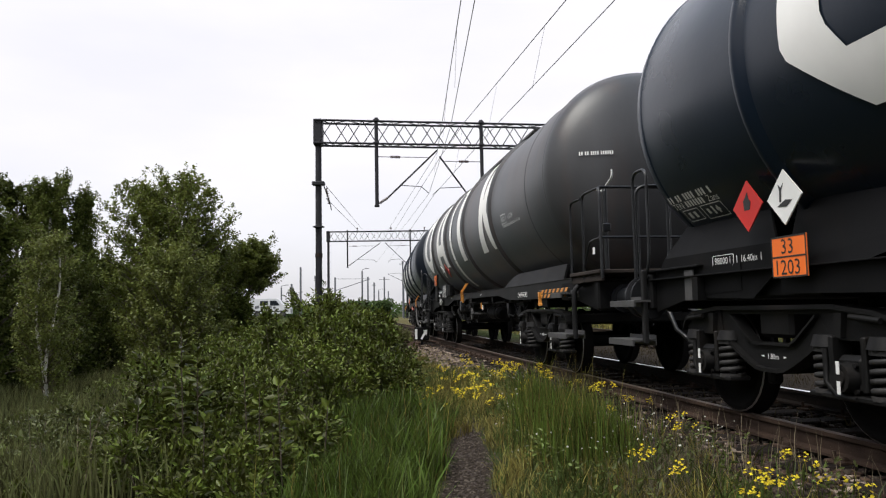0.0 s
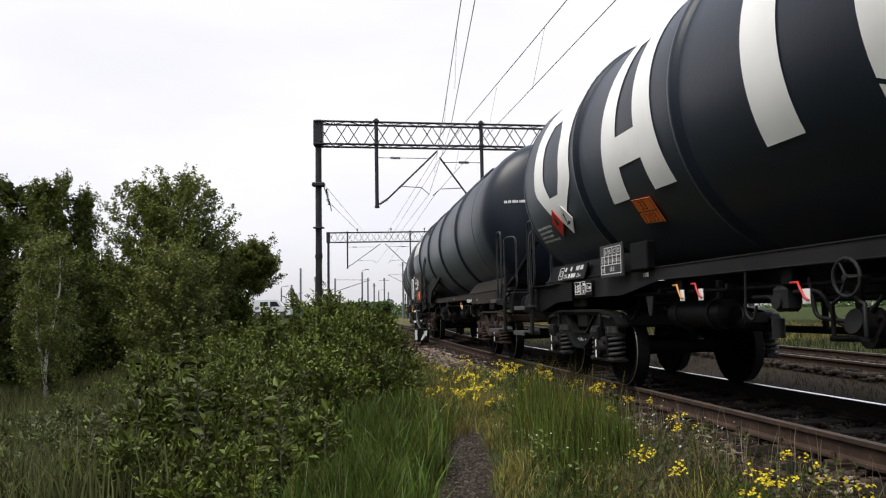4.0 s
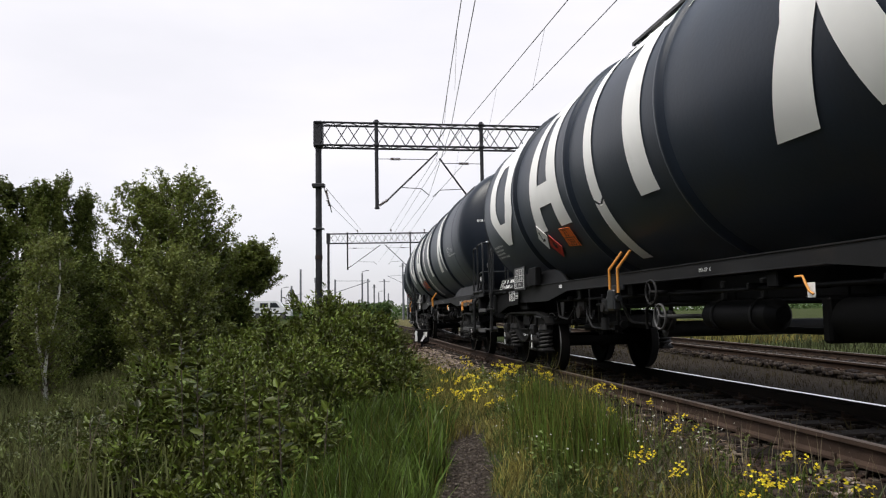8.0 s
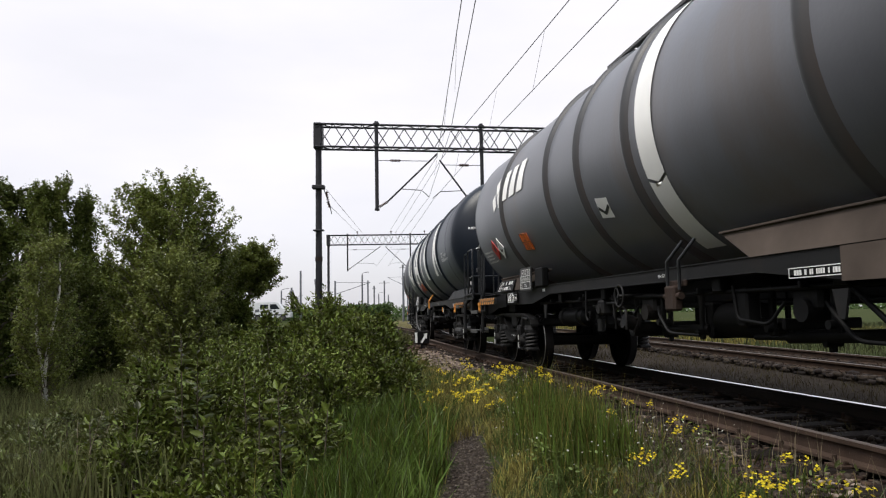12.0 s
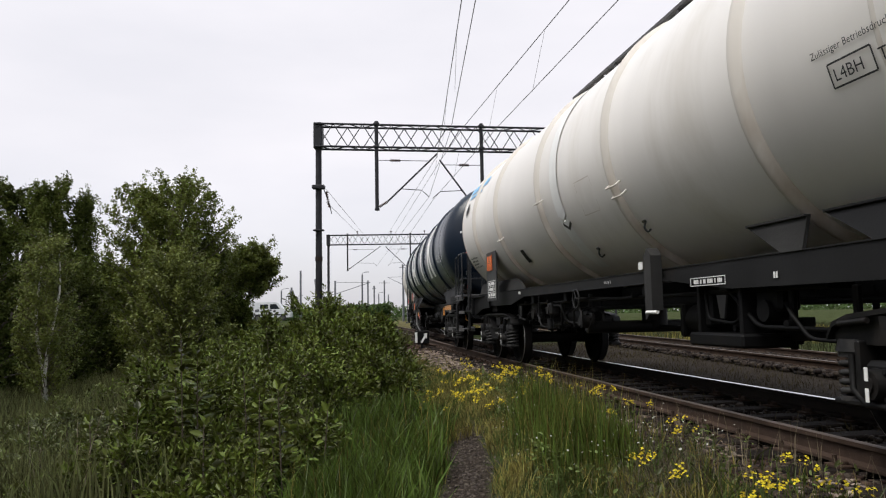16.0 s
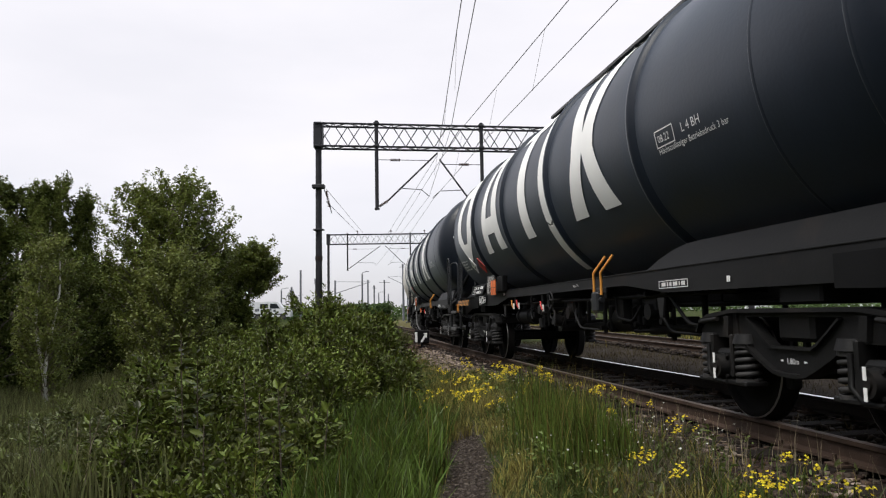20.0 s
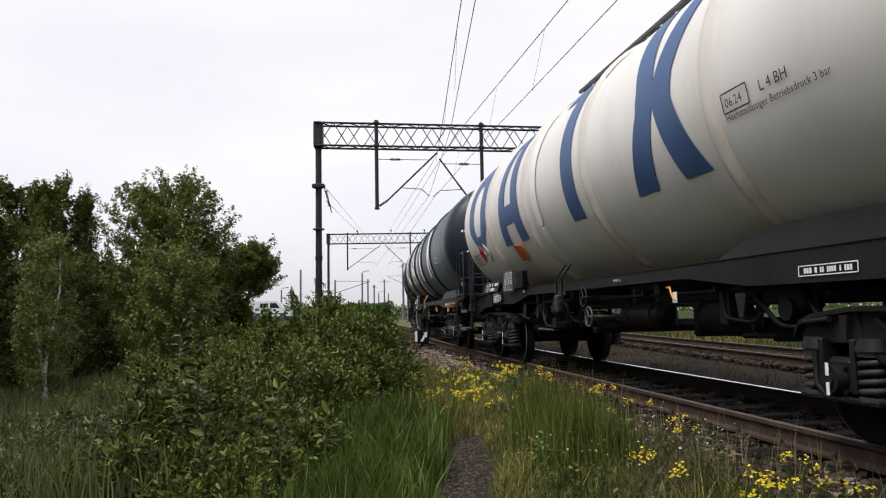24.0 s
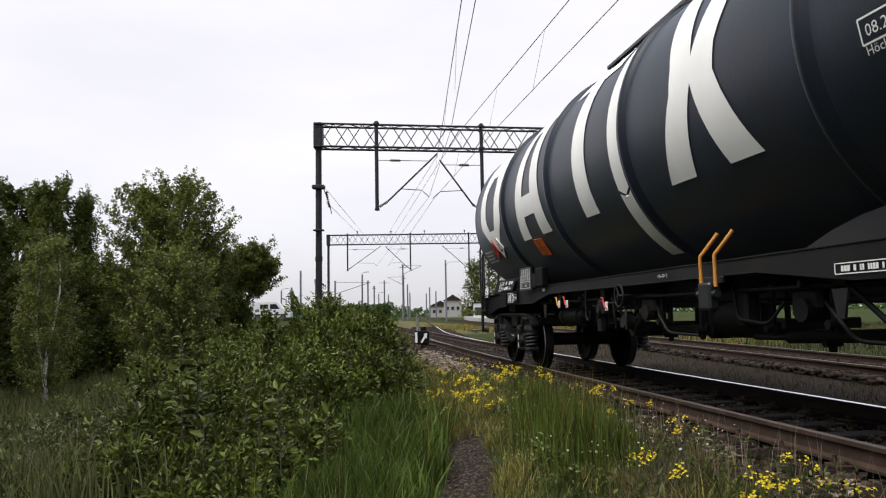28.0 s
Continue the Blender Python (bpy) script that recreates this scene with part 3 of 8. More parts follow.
def painted(bands, n=5, lift=0.009):
    """One painted shape on the tank: bands of (low, high, [(left edge, right edge), ...]), edges being functions of the angle."""
    def make():
        b, index = Build(), {}
        rows = []
        for lo, hi, spans in bands:
            k = max(1, int(round((hi - lo) / 18.0 * n)))
            rows += [(lo + (hi - lo) * i / k, lo + (hi - lo) * (i + 1) / k, spans) for i in range(k)]

        def vert(u, d):
            key = (round(u, 4), round(d, 3))
            if key not in index:
                index[key] = len(b.v)
                b.v.append(on_tank(u, d, lift))
            return index[key]
        marks = {}
        for lo, hi, spans in rows:
            for d in (lo, hi):
                for a, c in spans:
                    marks.setdefault(round(d, 3), set()).update((round(a(d), 4), round(c(d), 4)))
        for lo, hi, spans in rows:
            for a, c in spans:
                low = sorted(u for u in marks[round(lo, 3)] if round(a(lo), 4) <= u <= round(c(lo), 4))
                top = sorted((u for u in marks[round(hi, 3)] if round(a(hi), 4) <= u <= round(c(hi), 4)), reverse=True)
                f = []
                for i in [vert(u, lo) for u in low] + [vert(u, hi) for u in top]:
                    if i not in f:
                        f.append(i)
                if len(f) > 2:
                    b.f.append(tuple(f))
                    b.s.append(True)
                    b.m.append(0)
        return b
    return make


def shape_ring(u):
    """Eight-sided ring."""
    w, lo, hi = 1.5, LET_LO, LET_HI - 3

    def cut(d):
        return 0.62 * max(0.0, (lo + 20 - d) / 20, (d - hi + 18) / 18)

    def hole(d):
        return 0.42 + 0.16 * max(0.0, (lo + 24 - d) / 9, (d - 17) / 9)
    outer = (lambda d: u + cut(d), lambda d: u + w - cut(d))
    sides = [(outer[0], lambda d: u + hole(d)), (lambda d: u + w - hole(d), outer[1])]
    return painted([(lo, lo + 15, [outer]), (lo + 15, 26, sides), (26, hi, [outer])])


def shape_gable(u):
    """Tall wedge with a slot and a notch in its foot."""
    l0, l1 = lean(u, u + 0.36), lean(u + 0.42, u + 0.68)
    r0, r1 = lean(u + 1.02, u + 0.80), lean(u + 1.46, u + 1.12)
    return painted([(LET_LO, -15, [(l0, l1), (r0, r1)]), (-15, -3, [(l0, r1)]), (-3, 36, [(l0, l1), (r0, r1)]), (36, LET_HI, [(l0, r1)])])


def shape_bar(u):
    """Upright bar with a broad head."""
    return painted([(LET_LO, LET_HI - 21, [(lean(u, u), lean(u + 0.43, u + 0.43))]),
                    (LET_HI - 21, LET_HI, [(lean(u - 0.5, u - 0.5), lean(u + 0.93, u + 0.93))])])


def shape_hourglass(u):
    """Waisted shape on two legs."""
    lo, hi = LET_LO, LET_HI
    return painted([
        (lo, 1, [(lean(u, u + 0.36, lo, 1), lean(u + 0.46, u + 0.73, lo, 1)), (lean(u + 1.0, u + 0.73, lo, 1), lean(u + 1.46, u + 1.1, lo, 1))]),
        (1, 10, [(lean(u + 0.36, u + 0.36, 1, 10), lean(u + 1.1, u + 1.1, 1, 10))]),
        (10, hi, [(lean(u + 0.36, u, 10, hi), lean(u + 0.73, u + 0.42, 10, hi)), (lean(u + 0.73, u + 1.04, 10, hi), lean(u + 1.1, u + 1.46, 10, hi))])])


def band_build(w):
    """White girdle, nicked once like a chevron."""
    def make():
        b = Build()
        for lo, hi, a, c in ((-58.0, -24.0, 0.0, -2.6), (-22.6, 88.0, 1.0, 0.0)):
            n, m = 22, 4
            vs = []
            for i in range(n + 1):
                for k in range(m + 1):
                    t = k / m
                    bow = 2.6 * (1 - abs(2 * t - 1))
                    d = lo + (hi - lo) * i / n
                    if abs(lo) < 30 and i == 0:
                        d -= bow
                    if abs(hi) < 30 and i == n:
                        d -= bow
                    vs.append(on_tank(HALF - w / 2 + w * t, d, 0.012))
            b.add(vs, [(i * (m + 1) + k, i * (m + 1) + k + 1, (i + 1) * (m + 1) + k + 1, (i + 1) * (m + 1) + k) for i in range(n) for k in range(m)], True)
        return b
    return make


def dome_row(u1, count=14, size=0.04, seed=3):
    """Row of small unreadable characters on the tank's rounded end, as plain bars."""
    def make():
        rng = random.Random(seed)
        b = Build()
        y = -1.08

        def at(y, z):
            k = max(0.0, 1 - (y * y + (z - TANK_Z) ** 2) / TANK_R ** 2)
            return (along(u1) + 0.6 * math.sqrt(k) + 0.012, y - 0.012, z)
        for i in range(count):
            w = size * rng.uniform(0.4, 0.58)
            if i in (2, 4, 8):
                y += size * 0.45
            b.add([at(y, 2.98), at(y + w, 2.98), at(y + w, 2.98 + size * 1.25), at(y, 2.98 + size * 1.25)], [(0, 1, 2, 3)])
            y += w + size * 0.2
        return b
    return make


def quad_mark(b, u, deg, w, h, lift=0.012, turn=0.0, n=3):
    """A small rectangle or diamond laid on the tank."""
    vs = []
    for j in range(n + 1):
        for i in range(n + 1):
            a, c = (i / n - 0.5) * w, (j / n - 0.5) * h
            x = a * math.cos(turn) - c * math.sin(turn)
            y = a * math.sin(turn) + c * math.cos(turn)
            vs.append(on_tank(u + x, deg + math.degrees(y / TANK_R), lift))
    fs = [(j * (n + 1) + i, j * (n + 1) + i + 1, (j + 1) * (n + 1) + i + 1, (j + 1) * (n + 1) + i) for j in range(n) for i in range(n)]
    return b.add(vs, fs, True)


def text_block(u, deg, rows, width, size, seed):
    """Lines of small characters that cannot be read, each a plain bar."""
    def make():
        rng = random.Random(seed)
        b = Build()
        for j in range(rows):
            x, end = u + rng.uniform(0, 0.08), u + width * rng.uniform(0.65, 1.0)
            while x < end:
                for k in range(rng.choice((2, 3, 4, 6, 7))):
                    w = size * rng.choice((0.3, 0.42, 0.5))
                    quad_mark(b, x + w / 2, deg - j * math.degrees(size * 1.75 / TANK_R), w, size * rng.choice((0.75, 0.75, 1.0)), 0.01, 0, 1)
                    x += w + size * 0.2
                x += size * 0.5
        return b
    return make


def glyphs(text, size):
    """Flat mesh of written characters: vertices (x, y) and faces."""
    key = ("glyphs", text)
    if key not in KEPT:
        cu = bpy.data.curves.new("writing", "FONT")
        cu.body, cu.size, cu.resolution_u = text, 1.0, 2
        ob = bpy.data.objects.new("writing", cu)
        scene.collection.objects.link(ob)
        dg = bpy.context.evaluated_depsgraph_get()
        me = bpy.data.meshes.new_from_object(ob.evaluated_get(dg))
        KEPT[key] = ([(v.co.x, v.co.y) for v in me.vertices], [tuple(p.vertices) for p in me.polygons])
        scene.collection.objects.unlink(ob)
        bpy.data.objects.remove(ob)
        bpy.data.meshes.remove(me)
        bpy.data.curves.remove(cu)
    v, f = KEPT[key]
    return [(x * size, y * size) for x, y in v], f


def written_on_tank(b, text, u, deg, size, lift=0.012):
    v, f = glyphs(text, size)
    return b.add([on_tank(u + x, deg + math.degrees(y / TANK_R), lift) for x, y in v], f)


def written_flat(b, text, x, z, size, y):
    v, f = glyphs(text, size)
    return b.add([(x + a, y, z + c) for a, c in v], f)


def frame_box(b, u, deg, w, h, t=0.012):
    for du, dd, ww, hh in ((0, h / 2, w, t), (0, -h / 2, w, t), (-w / 2, 0, t, h), (w / 2, 0, t, h)):
        quad_mark(b, u + du, deg + math.degrees(dd / TANK_R), ww, hh, 0.012, 0, 1)
    return b


def pressure_text(u, deg, date="08.22"):
    def make():
        b = Build()
        written_on_tank(b, "L 4 BH", u + 0.47, deg + 4.0, 0.115)
        written_on_tank(b, date, u + 0.03, deg + 4.0, 0.10)
        frame_box(b, u + 0.16, deg + 5.4, 0.34, 0.15)
        written_on_tank(b, "Höchstzulässiger Betriebsdruck 3 bar", u, deg, 0.078)
        return b
    return make


def pressure_text_plain(u, deg):
    def make():
        b = Build()
        written_on_tank(b, "L4BH", u + 0.13, deg - 0.2, 0.11)
        frame_box(b, u + 0.28, deg + 1.3, 0.36, 0.15)
        written_on_tank(b, "T", u + 0.5, deg - 0.2, 0.11)
        written_on_tank(b, "Zulässiger Betriebsdruck 3 bar", u - 0.02, deg + 6.8, 0.066)
        return b
    return make


def side_sill_build(s):
    """Long channel on one side: shallow in the middle, deeper towards the ends."""
    def make():
        b = Build()
        y = s * 1.10
        face = [(along(1.0), 1.10), (along(3.9), 1.10), (along(4.9), 1.235), (along(10.3), 1.235), (along(11.4), 1.12), (along(15.3), 1.10), (along(15.3), 1.36), (along(1.0), 1.36)]
        b.plate(face, min(y, y - s * 0.014), max(y, y - s * 0.014))
        b.box((along(8.15), y - s * 0.045, 1.362), (14.3, 0.11, 0.014), 0.004)
        b.box((along(7.6), y - s * 0.045, 1.236), (5.4, 0.10, 0.012), 0.004)
        return b
    return make


def centre_sill_build():
    return Build().box((0.0, 0, 1.16), (14.9, 0.42, 0.28), 0.02)


def bolster_build():
    return Build().box((0, 0, 1.12), (0.5, 2.1, 0.3), 0.02)


def cross_member_build():
    return Build().box((0, 0, 1.2), (0.14, 2.1, 0.2), 0.01)


def end_frame_build(s, way):
    """Side plate at one end of a wagon whose tank carries itself: web, flange, upright face and a leaf that leans to the tank. x runs inwards."""
    def make():
        b = Build()
        y = s * 1.12
        lo, hi = min(y, y + s * 0.014), max(y, y + s * 0.014)
        for poly in ([(0.4, 1.05), (2.45, 1.0), (2.8, 1.215), (0.4, 1.215)], [(0.75, 1.225), (2.78, 1.225), (2.78, 1.42), (0.95, 1.42)],
                     [(2.82, 1.21), (2.82, 1.03), (4.45, 1.0), (4.82, 0.73), (5.1, 0.73), (5.1, 1.0), (4.4, 1.21)]):
            b.plate([(way * u, z) for u, z in poly], lo, hi)
        b.box((way * 1.6, s * 1.15, 1.22), (2.45, 0.12, 0.012), 0.003)
        b.box((way * 3.6, s * 1.14, 1.217), (1.55, 0.09, 0.012), 0.003)
        for poly in ([(0.95, 1.13, 1.42), (2.78, 1.13, 1.42), (2.5, 0.98, 1.72), (1.15, 0.98, 1.72)], [(2.85, 1.115, 1.225), (3.7, 1.115, 1.225), (5.25, 1.02, 1.6), (2.85, 0.97, 1.72)]):
            vs = [(way * u, s * (yy + d), z) for d in (0.0, -0.02) for u, yy, z in poly]
            b.add(vs, [(0, 1, 2, 3), (7, 6, 5, 4), (0, 4, 5, 1), (1, 5, 6, 2), (2, 6, 7, 3), (3, 7, 4, 0)])
        b.plate([(way * u, z) for u, z in ((1.62, 1.0), (1.72, 1.0), (1.72, 1.21), (1.62, 1.21))], min(y, y + s * 0.09), max(y, y + s * 0.09))
        return b
    return make


def end_deck_build():
    return Build().box((0, 0, 1.1), (2.6, 2.16, 0.2), 0.02)


def length_marks_build():
    """Volume in a round-cornered box and the wagon's length, on the end frame."""
    b = Build()
    y = -1.1375
    written_flat(b, "98000 l", along(1.9), 1.298, 0.085, y)
    b.tube(bent([(along(1.87), y, 1.285), (along(2.2), y, 1.285), (along(2.2), y, 1.375), (along(1.87), y, 1.375), (along(1.87), y, 1.285)], 0.02), 0.0035, 4)
    written_flat(b, "MH-GP  K  C", along(4.0), 1.13, 0.055, y)
    written_flat(b, "16.40m", along(2.3), 1.3, 0.08, y)
    for u in (2.25, 2.59):
        b.box((along(u), y, 1.327), (0.007, 0.003, 0.06), 0.0004)
    return b


def data_marks_build():
    """Class letters and ruled boxes low on the tank's rear; numbers and owner as plain bars."""
    b = Build()
    x = 1.28
    for c in "xx xx xxxx xxx x":
        if c == "x":
            quad_mark(b, x, -35.0, 0.03, 0.07, 0.012, 0, 1)
        x += 0.048
    written_on_tank(b, "TEN", 1.28, -39.3, 0.095)
    for k in range(7):
        quad_mark(b, 1.52 + 0.048 * k, -38.0, 0.03, 0.065, 0.012, 0, 1)
    written_on_tank(b, "Zans", 1.88, -39.3, 0.095)
    frame_box(b, 1.5, -42.8, 0.26, 0.13, 0.009)
    frame_box(b, 1.86, -43.0, 0.34, 0.15, 0.009)
    for u, w, h in ((1.45, 0.05, 0.07), (1.54, 0.05, 0.07), (1.77, 0.04, 0.06), (1.85, 0.03, 0.09), (1.93, 0.06, 0.03), (1.93, 0.03, 0.08)):
        quad_mark(b, u, -42.8, w, h, 0.012, 0, 1)
    return b


def belly_sill_build(length):
    return lambda: Build().box((0, 0, 1.135), (length - 8.0, 0.9, 0.43), 0.02)


def stub_centre_build():
    return Build().box((0, 0, 1.16), (3.8, 0.42, 0.28), 0.02)


def headstock_build():
    """Cross beam at the wagon's end with its gusset plates; front at x = 0."""
    b = Build()
    b.box((-0.62 - 0.07, 0, 1.1), (0.14, 2.4, 0.36), 0.02)
    for s in (-1, 1):
        b.plate([(-0.75, 1.30), (-0.75, 0.90), (-1.6, 1.05), (-2.3, 1.07), (-2.3, 1.30)], s * 1.12, s * 1.12 + 0.02)
        b.box((-1.2, s * 1.0, 1.31), (1.0, 0.4, 0.02), 0.005)
    return b


def saddle_build(flip, side):
    """Cradle plate that leans from the side sill up to the tank, tapering inwards."""
    def make():
        b = Build()
        for s in (side,):
            prof = []
            n = 14
            for i in range(n + 1):
                t = i / n
                u = 1.15 + 3.7 * t
                top = 1.0 if t < 0.72 else max(0.0, 1 - ((t - 0.72) / 0.28) ** 2.2)
                prof.append((u, top))
            vs = []
            for u, k in prof:
                y0, z0 = 1.085, 1.36
                y1, z1 = 1.02, 1.59
                x = along(15.75 - u) if flip else along(u)
                for off in (0.0, 0.03):
                    vs.append((x, s * (y0 - off), z0))
                    vs.append((x, s * (y0 + (y1 - y0) * k - off), z0 + (z1 - z0) * max(k, 0.02)))
            fs = []
            for i in range(n):
                a, c = i * 4, (i + 1) * 4
                fs += [(a, c, c + 1, a + 1), (a + 2, a + 3, c + 3, c + 2), (a + 1, c + 1, c + 3, a + 3)]
            fs = [f[::-1] for f in fs] if flip else fs
            fs += [(0, 1, 3, 2), (n * 4, n * 4 + 2, n * 4 + 3, n * 4 + 1)]
            b.add(vs, fs)
        return b
    return make


def pointed_cradle_build(s, inner, outer, cut=0.5):
    """Long plate that leans up to the tank, its top corner drawn out to a point."""
    def make():
        b = Build()
        way = 1 if outer > inner else -1
        low, top = [(along(inner + cut * way), 1.115, 1.36), (along(outer), 1.115, 1.36)], [(along(outer), 1.06, 1.6), (along(inner), 1.06, 1.6)]
        vs = [(x, s * y, z) for x, y, z in low + top] + [(x, s * (y - 0.03), z) for x, y, z in low + top]
        fs = [(0, 1, 2, 3), (7, 6, 5, 4), (0, 4, 5, 1), (1, 5, 6, 2), (2, 6, 7, 3), (3, 7, 4, 0)]
        b.add(vs, fs if s * way < 0 else [f[::-1] for f in fs])
        b.box((along((inner + outer) / 2), s * 1.055, 1.61), (abs(outer - inner), 0.06, 0.02), 0.004)
        return b
    return make


def buffer_build():
    """Buffer with its disc; face at x = 0."""
    b = Build()
    b.cyl((-0.62, 0, 0), (-0.56, 0, 0), 0.17, n=18)
    b.cyl((-0.57, 0, 0), (-0.26, 0, 0), 0.125, 0.115, n=18)
    b.cyl((-0.27, 0, 0), (-0.05, 0, 0), 0.085, n=16)
    b.cyl((-0.055, 0, 0), (-0.015, 0, 0), 0.235, n=24)
    b.cyl((-0.016, 0, 0), (-0.002, 0, 0), 0.235, 0.18, n=24)
    return b


def coupling_build():
    b = Build()
    b.box((-0.42, 0, 1.04), (0.42, 0.09, 0.12), 0.02)
    b.cyl((-0.22, -0.07, 1.03), (-0.22, 0.07, 1.03), 0.07, n=12)
    b.tube([(-0.25, 0.06, 1.0), (-0.15, 0.07, 0.8), (-0.05, 0.07, 0.72), (0.0, 0.0, 0.7), (-0.05, -0.07, 0.72), (-0.15, -0.07, 0.8), (-0.25, -0.06, 1.0)], 0.028)
    for y in (-0.38, 0.38):
        b.tube([(-0.62, y, 1.0), (-0.5, y, 0.92), (-0.38, y * 0.9, 0.68), (-0.22, y * 0.6, 0.52), (-0.05, y * 0.45, 0.6)], 0.027)
    return b


def bogie_frame_build():
    b = Build()

    def chord(pts, y0, y1, t):
        """A flange that follows the points, t thick."""
        for (xa, za), (xc, zc) in zip(pts, pts[1:]):
            b.add([(xa, y0, za), (xc, y0, zc), (xc, y1, zc), (xa, y1, za), (xa, y0, za - t), (xc, y0, zc - t), (xc, y1, zc - t), (xa, y1, za - t)],
                  [(0, 1, 2, 3), (7, 6, 5, 4), (0, 4, 5, 1), (2, 6, 7, 3), (1, 5, 6, 2), (3, 7, 4, 0)])
    for s in (-1, 1):
        y0, y1 = sorted((s * 0.93, s * 1.07))
        top = [(-1.36, 0.76), (-1.3, 0.85), (-1.15, 0.90), (-0.75, 0.945), (0.75, 0.945), (1.15, 0.90), (1.3, 0.85), (1.36, 0.76)]
        curve = [(x, 0.455 + 0.265 * (max(0.0, abs(x) - 0.14) / 0.52) ** 1.25) for x in np.linspace(-0.66, 0.66, 15)]
        chord(top, y0, y1, 0.034)
        chord(curve, y0, y1, 0.03)
        ym = s * 1.0
        # swan-necked beam round a long tapering window
        rim = [(x, max(0.655, 0.655 + (abs(x) - 0.26) * 0.76)) for x in np.linspace(-0.55, 0.55, 15)]
        chord(rim, ym - 0.05, ym + 0.05, 0.022)
        b.plate(curve + rim[::-1], ym - 0.016, ym + 0.016)
        b.plate([(-0.8, 0.875), (0.8, 0.875), (0.8, 0.93), (-0.8, 0.93)], ym - 0.014, ym + 0.014)
        for k in (-1, 1):
            web = [(k * 0.55, 0.877), (k * 0.66, 0.70), (k * 0.74, 0.70), (k * 0.8, 0.93)]
            b.plate(web if k > 0 else web[::-1], ym - 0.015, ym + 0.015)
        for x in (-0.16, 0.0, 0.16):
            b.plate([(x - 0.02, 0.63), (x + 0.02, 0.63), (x + 0.03, 0.9), (x - 0.03, 0.9)], s * 0.9 - 0.02, s * 0.9 + 0.02)
        for k in (-1, 1):
            lug = [(k * 0.78, 0.885), (k * 0.86, 0.885), (k * 0.84, 0.72), (k * 0.8, 0.72)]
            b.plate(lug if k > 0 else lug[::-1], ym - 0.075, ym + 0.075)
            b.cyl((k * 0.95, s * 1.08, 0.86), (k * 1.22, s * 1.08, 0.835), 0.022, n=6)
        for k in (-1, 1):
            arm = [(k * 0.70, 0.70), (k * 1.3, 0.70), (k * 1.34, 0.76), (k * 1.15, 0.885), (k * 0.74, 0.93)]
            b.plate(arm if k > 0 else arm[::-1], ym - 0.03, ym + 0.03)
        for ax in (-0.9, 0.9):
            for d in (-0.155, 0.155):
                b.box((ax + d, s * 1.01, 0.55), (0.045, 0.16, 0.36), 0.012)
            for d in (-0.27, 0.27):
                b.cyl((ax + d, s * 1.0, 0.655), (ax + d, s * 1.0, 0.735), 0.125, 0.1, n=12)
            b.tube([(ax - 0.2, s * 1.09, 0.64), (ax - 0.19, s * 1.1, 0.42), (ax - 0.08, s * 1.1, 0.33), (ax + 0.1, s * 1.1, 0.33)], 0.02, 6)
    b.box((0, 0, 0.80), (0.42, 2.0, 0.22), 0.03)
    for x in (-1.25, 1.25):
        b.box((x, 0, 0.80), (0.12, 2.0, 0.14), 0.02)
    # brake gear between the wheels
    for x in (-0.36, 0.36):
        b.cyl((x, -0.78, 0.42), (x, 0.78, 0.42), 0.05, n=8)
        for y in (-0.75, 0.75):
            b.box((x * 1.12, y, 0.46), (0.09, 0.11, 0.34), 0.02)
    b.cyl((0, 0, 0.9), (0, 0, 1.02), 0.2, n=16)
    return b


def wheelset_build():
    b = Build()
    n = 30
    prof = [(-0.92, 0.055), (-0.86, 0.075), (-0.82, 0.075), (-0.815, 0.16), (-0.80, 0.2), (-0.775, 0.3), (-0.79, 0.385), (-0.822, 0.40), (-0.824, 0.446),
            (-0.815, 0.459), (-0.70, 0.462), (-0.69, 0.488), (-0.675, 0.488), (-0.672, 0.40), (-0.70, 0.38), (-0.705, 0.2), (-0.66, 0.15), (-0.65, 0.085), (0.0, 0.08)]
    full = prof + [(-x, r) for x, r in prof[::-1][1:]]
    vs = [(r * math.cos(k * math.tau / n), y, r * math.sin(k * math.tau / n)) for y, r in full for k in range(n)]
    fs, ms = [], []
    last = len(full) - 1
    for i in range(last):
        j = min(i, last - 1 - i)
        for k in range(n):
            fs.append((i * n + k, i * n + (k + 1) % n, (i + 1) * n + (k + 1) % n, (i + 1) * n + k))
            ms.append(1 if j == 8 else 0)
    b.add(vs, fs, True)
    b.m = ms
    return b


def axlebox_build():
    b = Build()
    b.box((0, 0, 0.02), (0.25, 0.14, 0.25), 0.05)
    b.cyl((0, -0.07, 0), (0, -0.15, 0), 0.105, 0.095, n=14)
    b.cyl((0, -0.15, 0), (0, -0.165, 0), 0.06, n=8)
    for x in (-0.085, 0.085):
        for z in (-0.085, 0.085):
            b.cyl((x, -0.08, z), (x, -0.1, z), 0.018, n=6)
    b.box((0, 0, -0.13), (0.76, 0.2, 0.04), 0.015)
    return b


def spring_build():
    pts = []
    turns, h, r = 4.5, 0.27, 0.092
    for i in range(int(turns * 8) + 1):
        t = i / 8
        pts.append((r * math.cos(t * math.tau), r * math.sin(t * math.tau), h * (t / turns)))
    b = Build().tube(pts, 0.023, 5)
    b.cyl((0, 0, 0.0), (0, 0, 0.27), 0.042, n=8)
    b.cyl((0, 0, 0.265), (0, 0, 0.31), 0.11, n=12)
    b.cyl((0, 0, -0.02), (0, 0, 0.01), 0.11, n=12)
    return b


def mark_build():
    return Build().box((0, 0, 0), (0.03, 0.006, 0.085), 0.001)


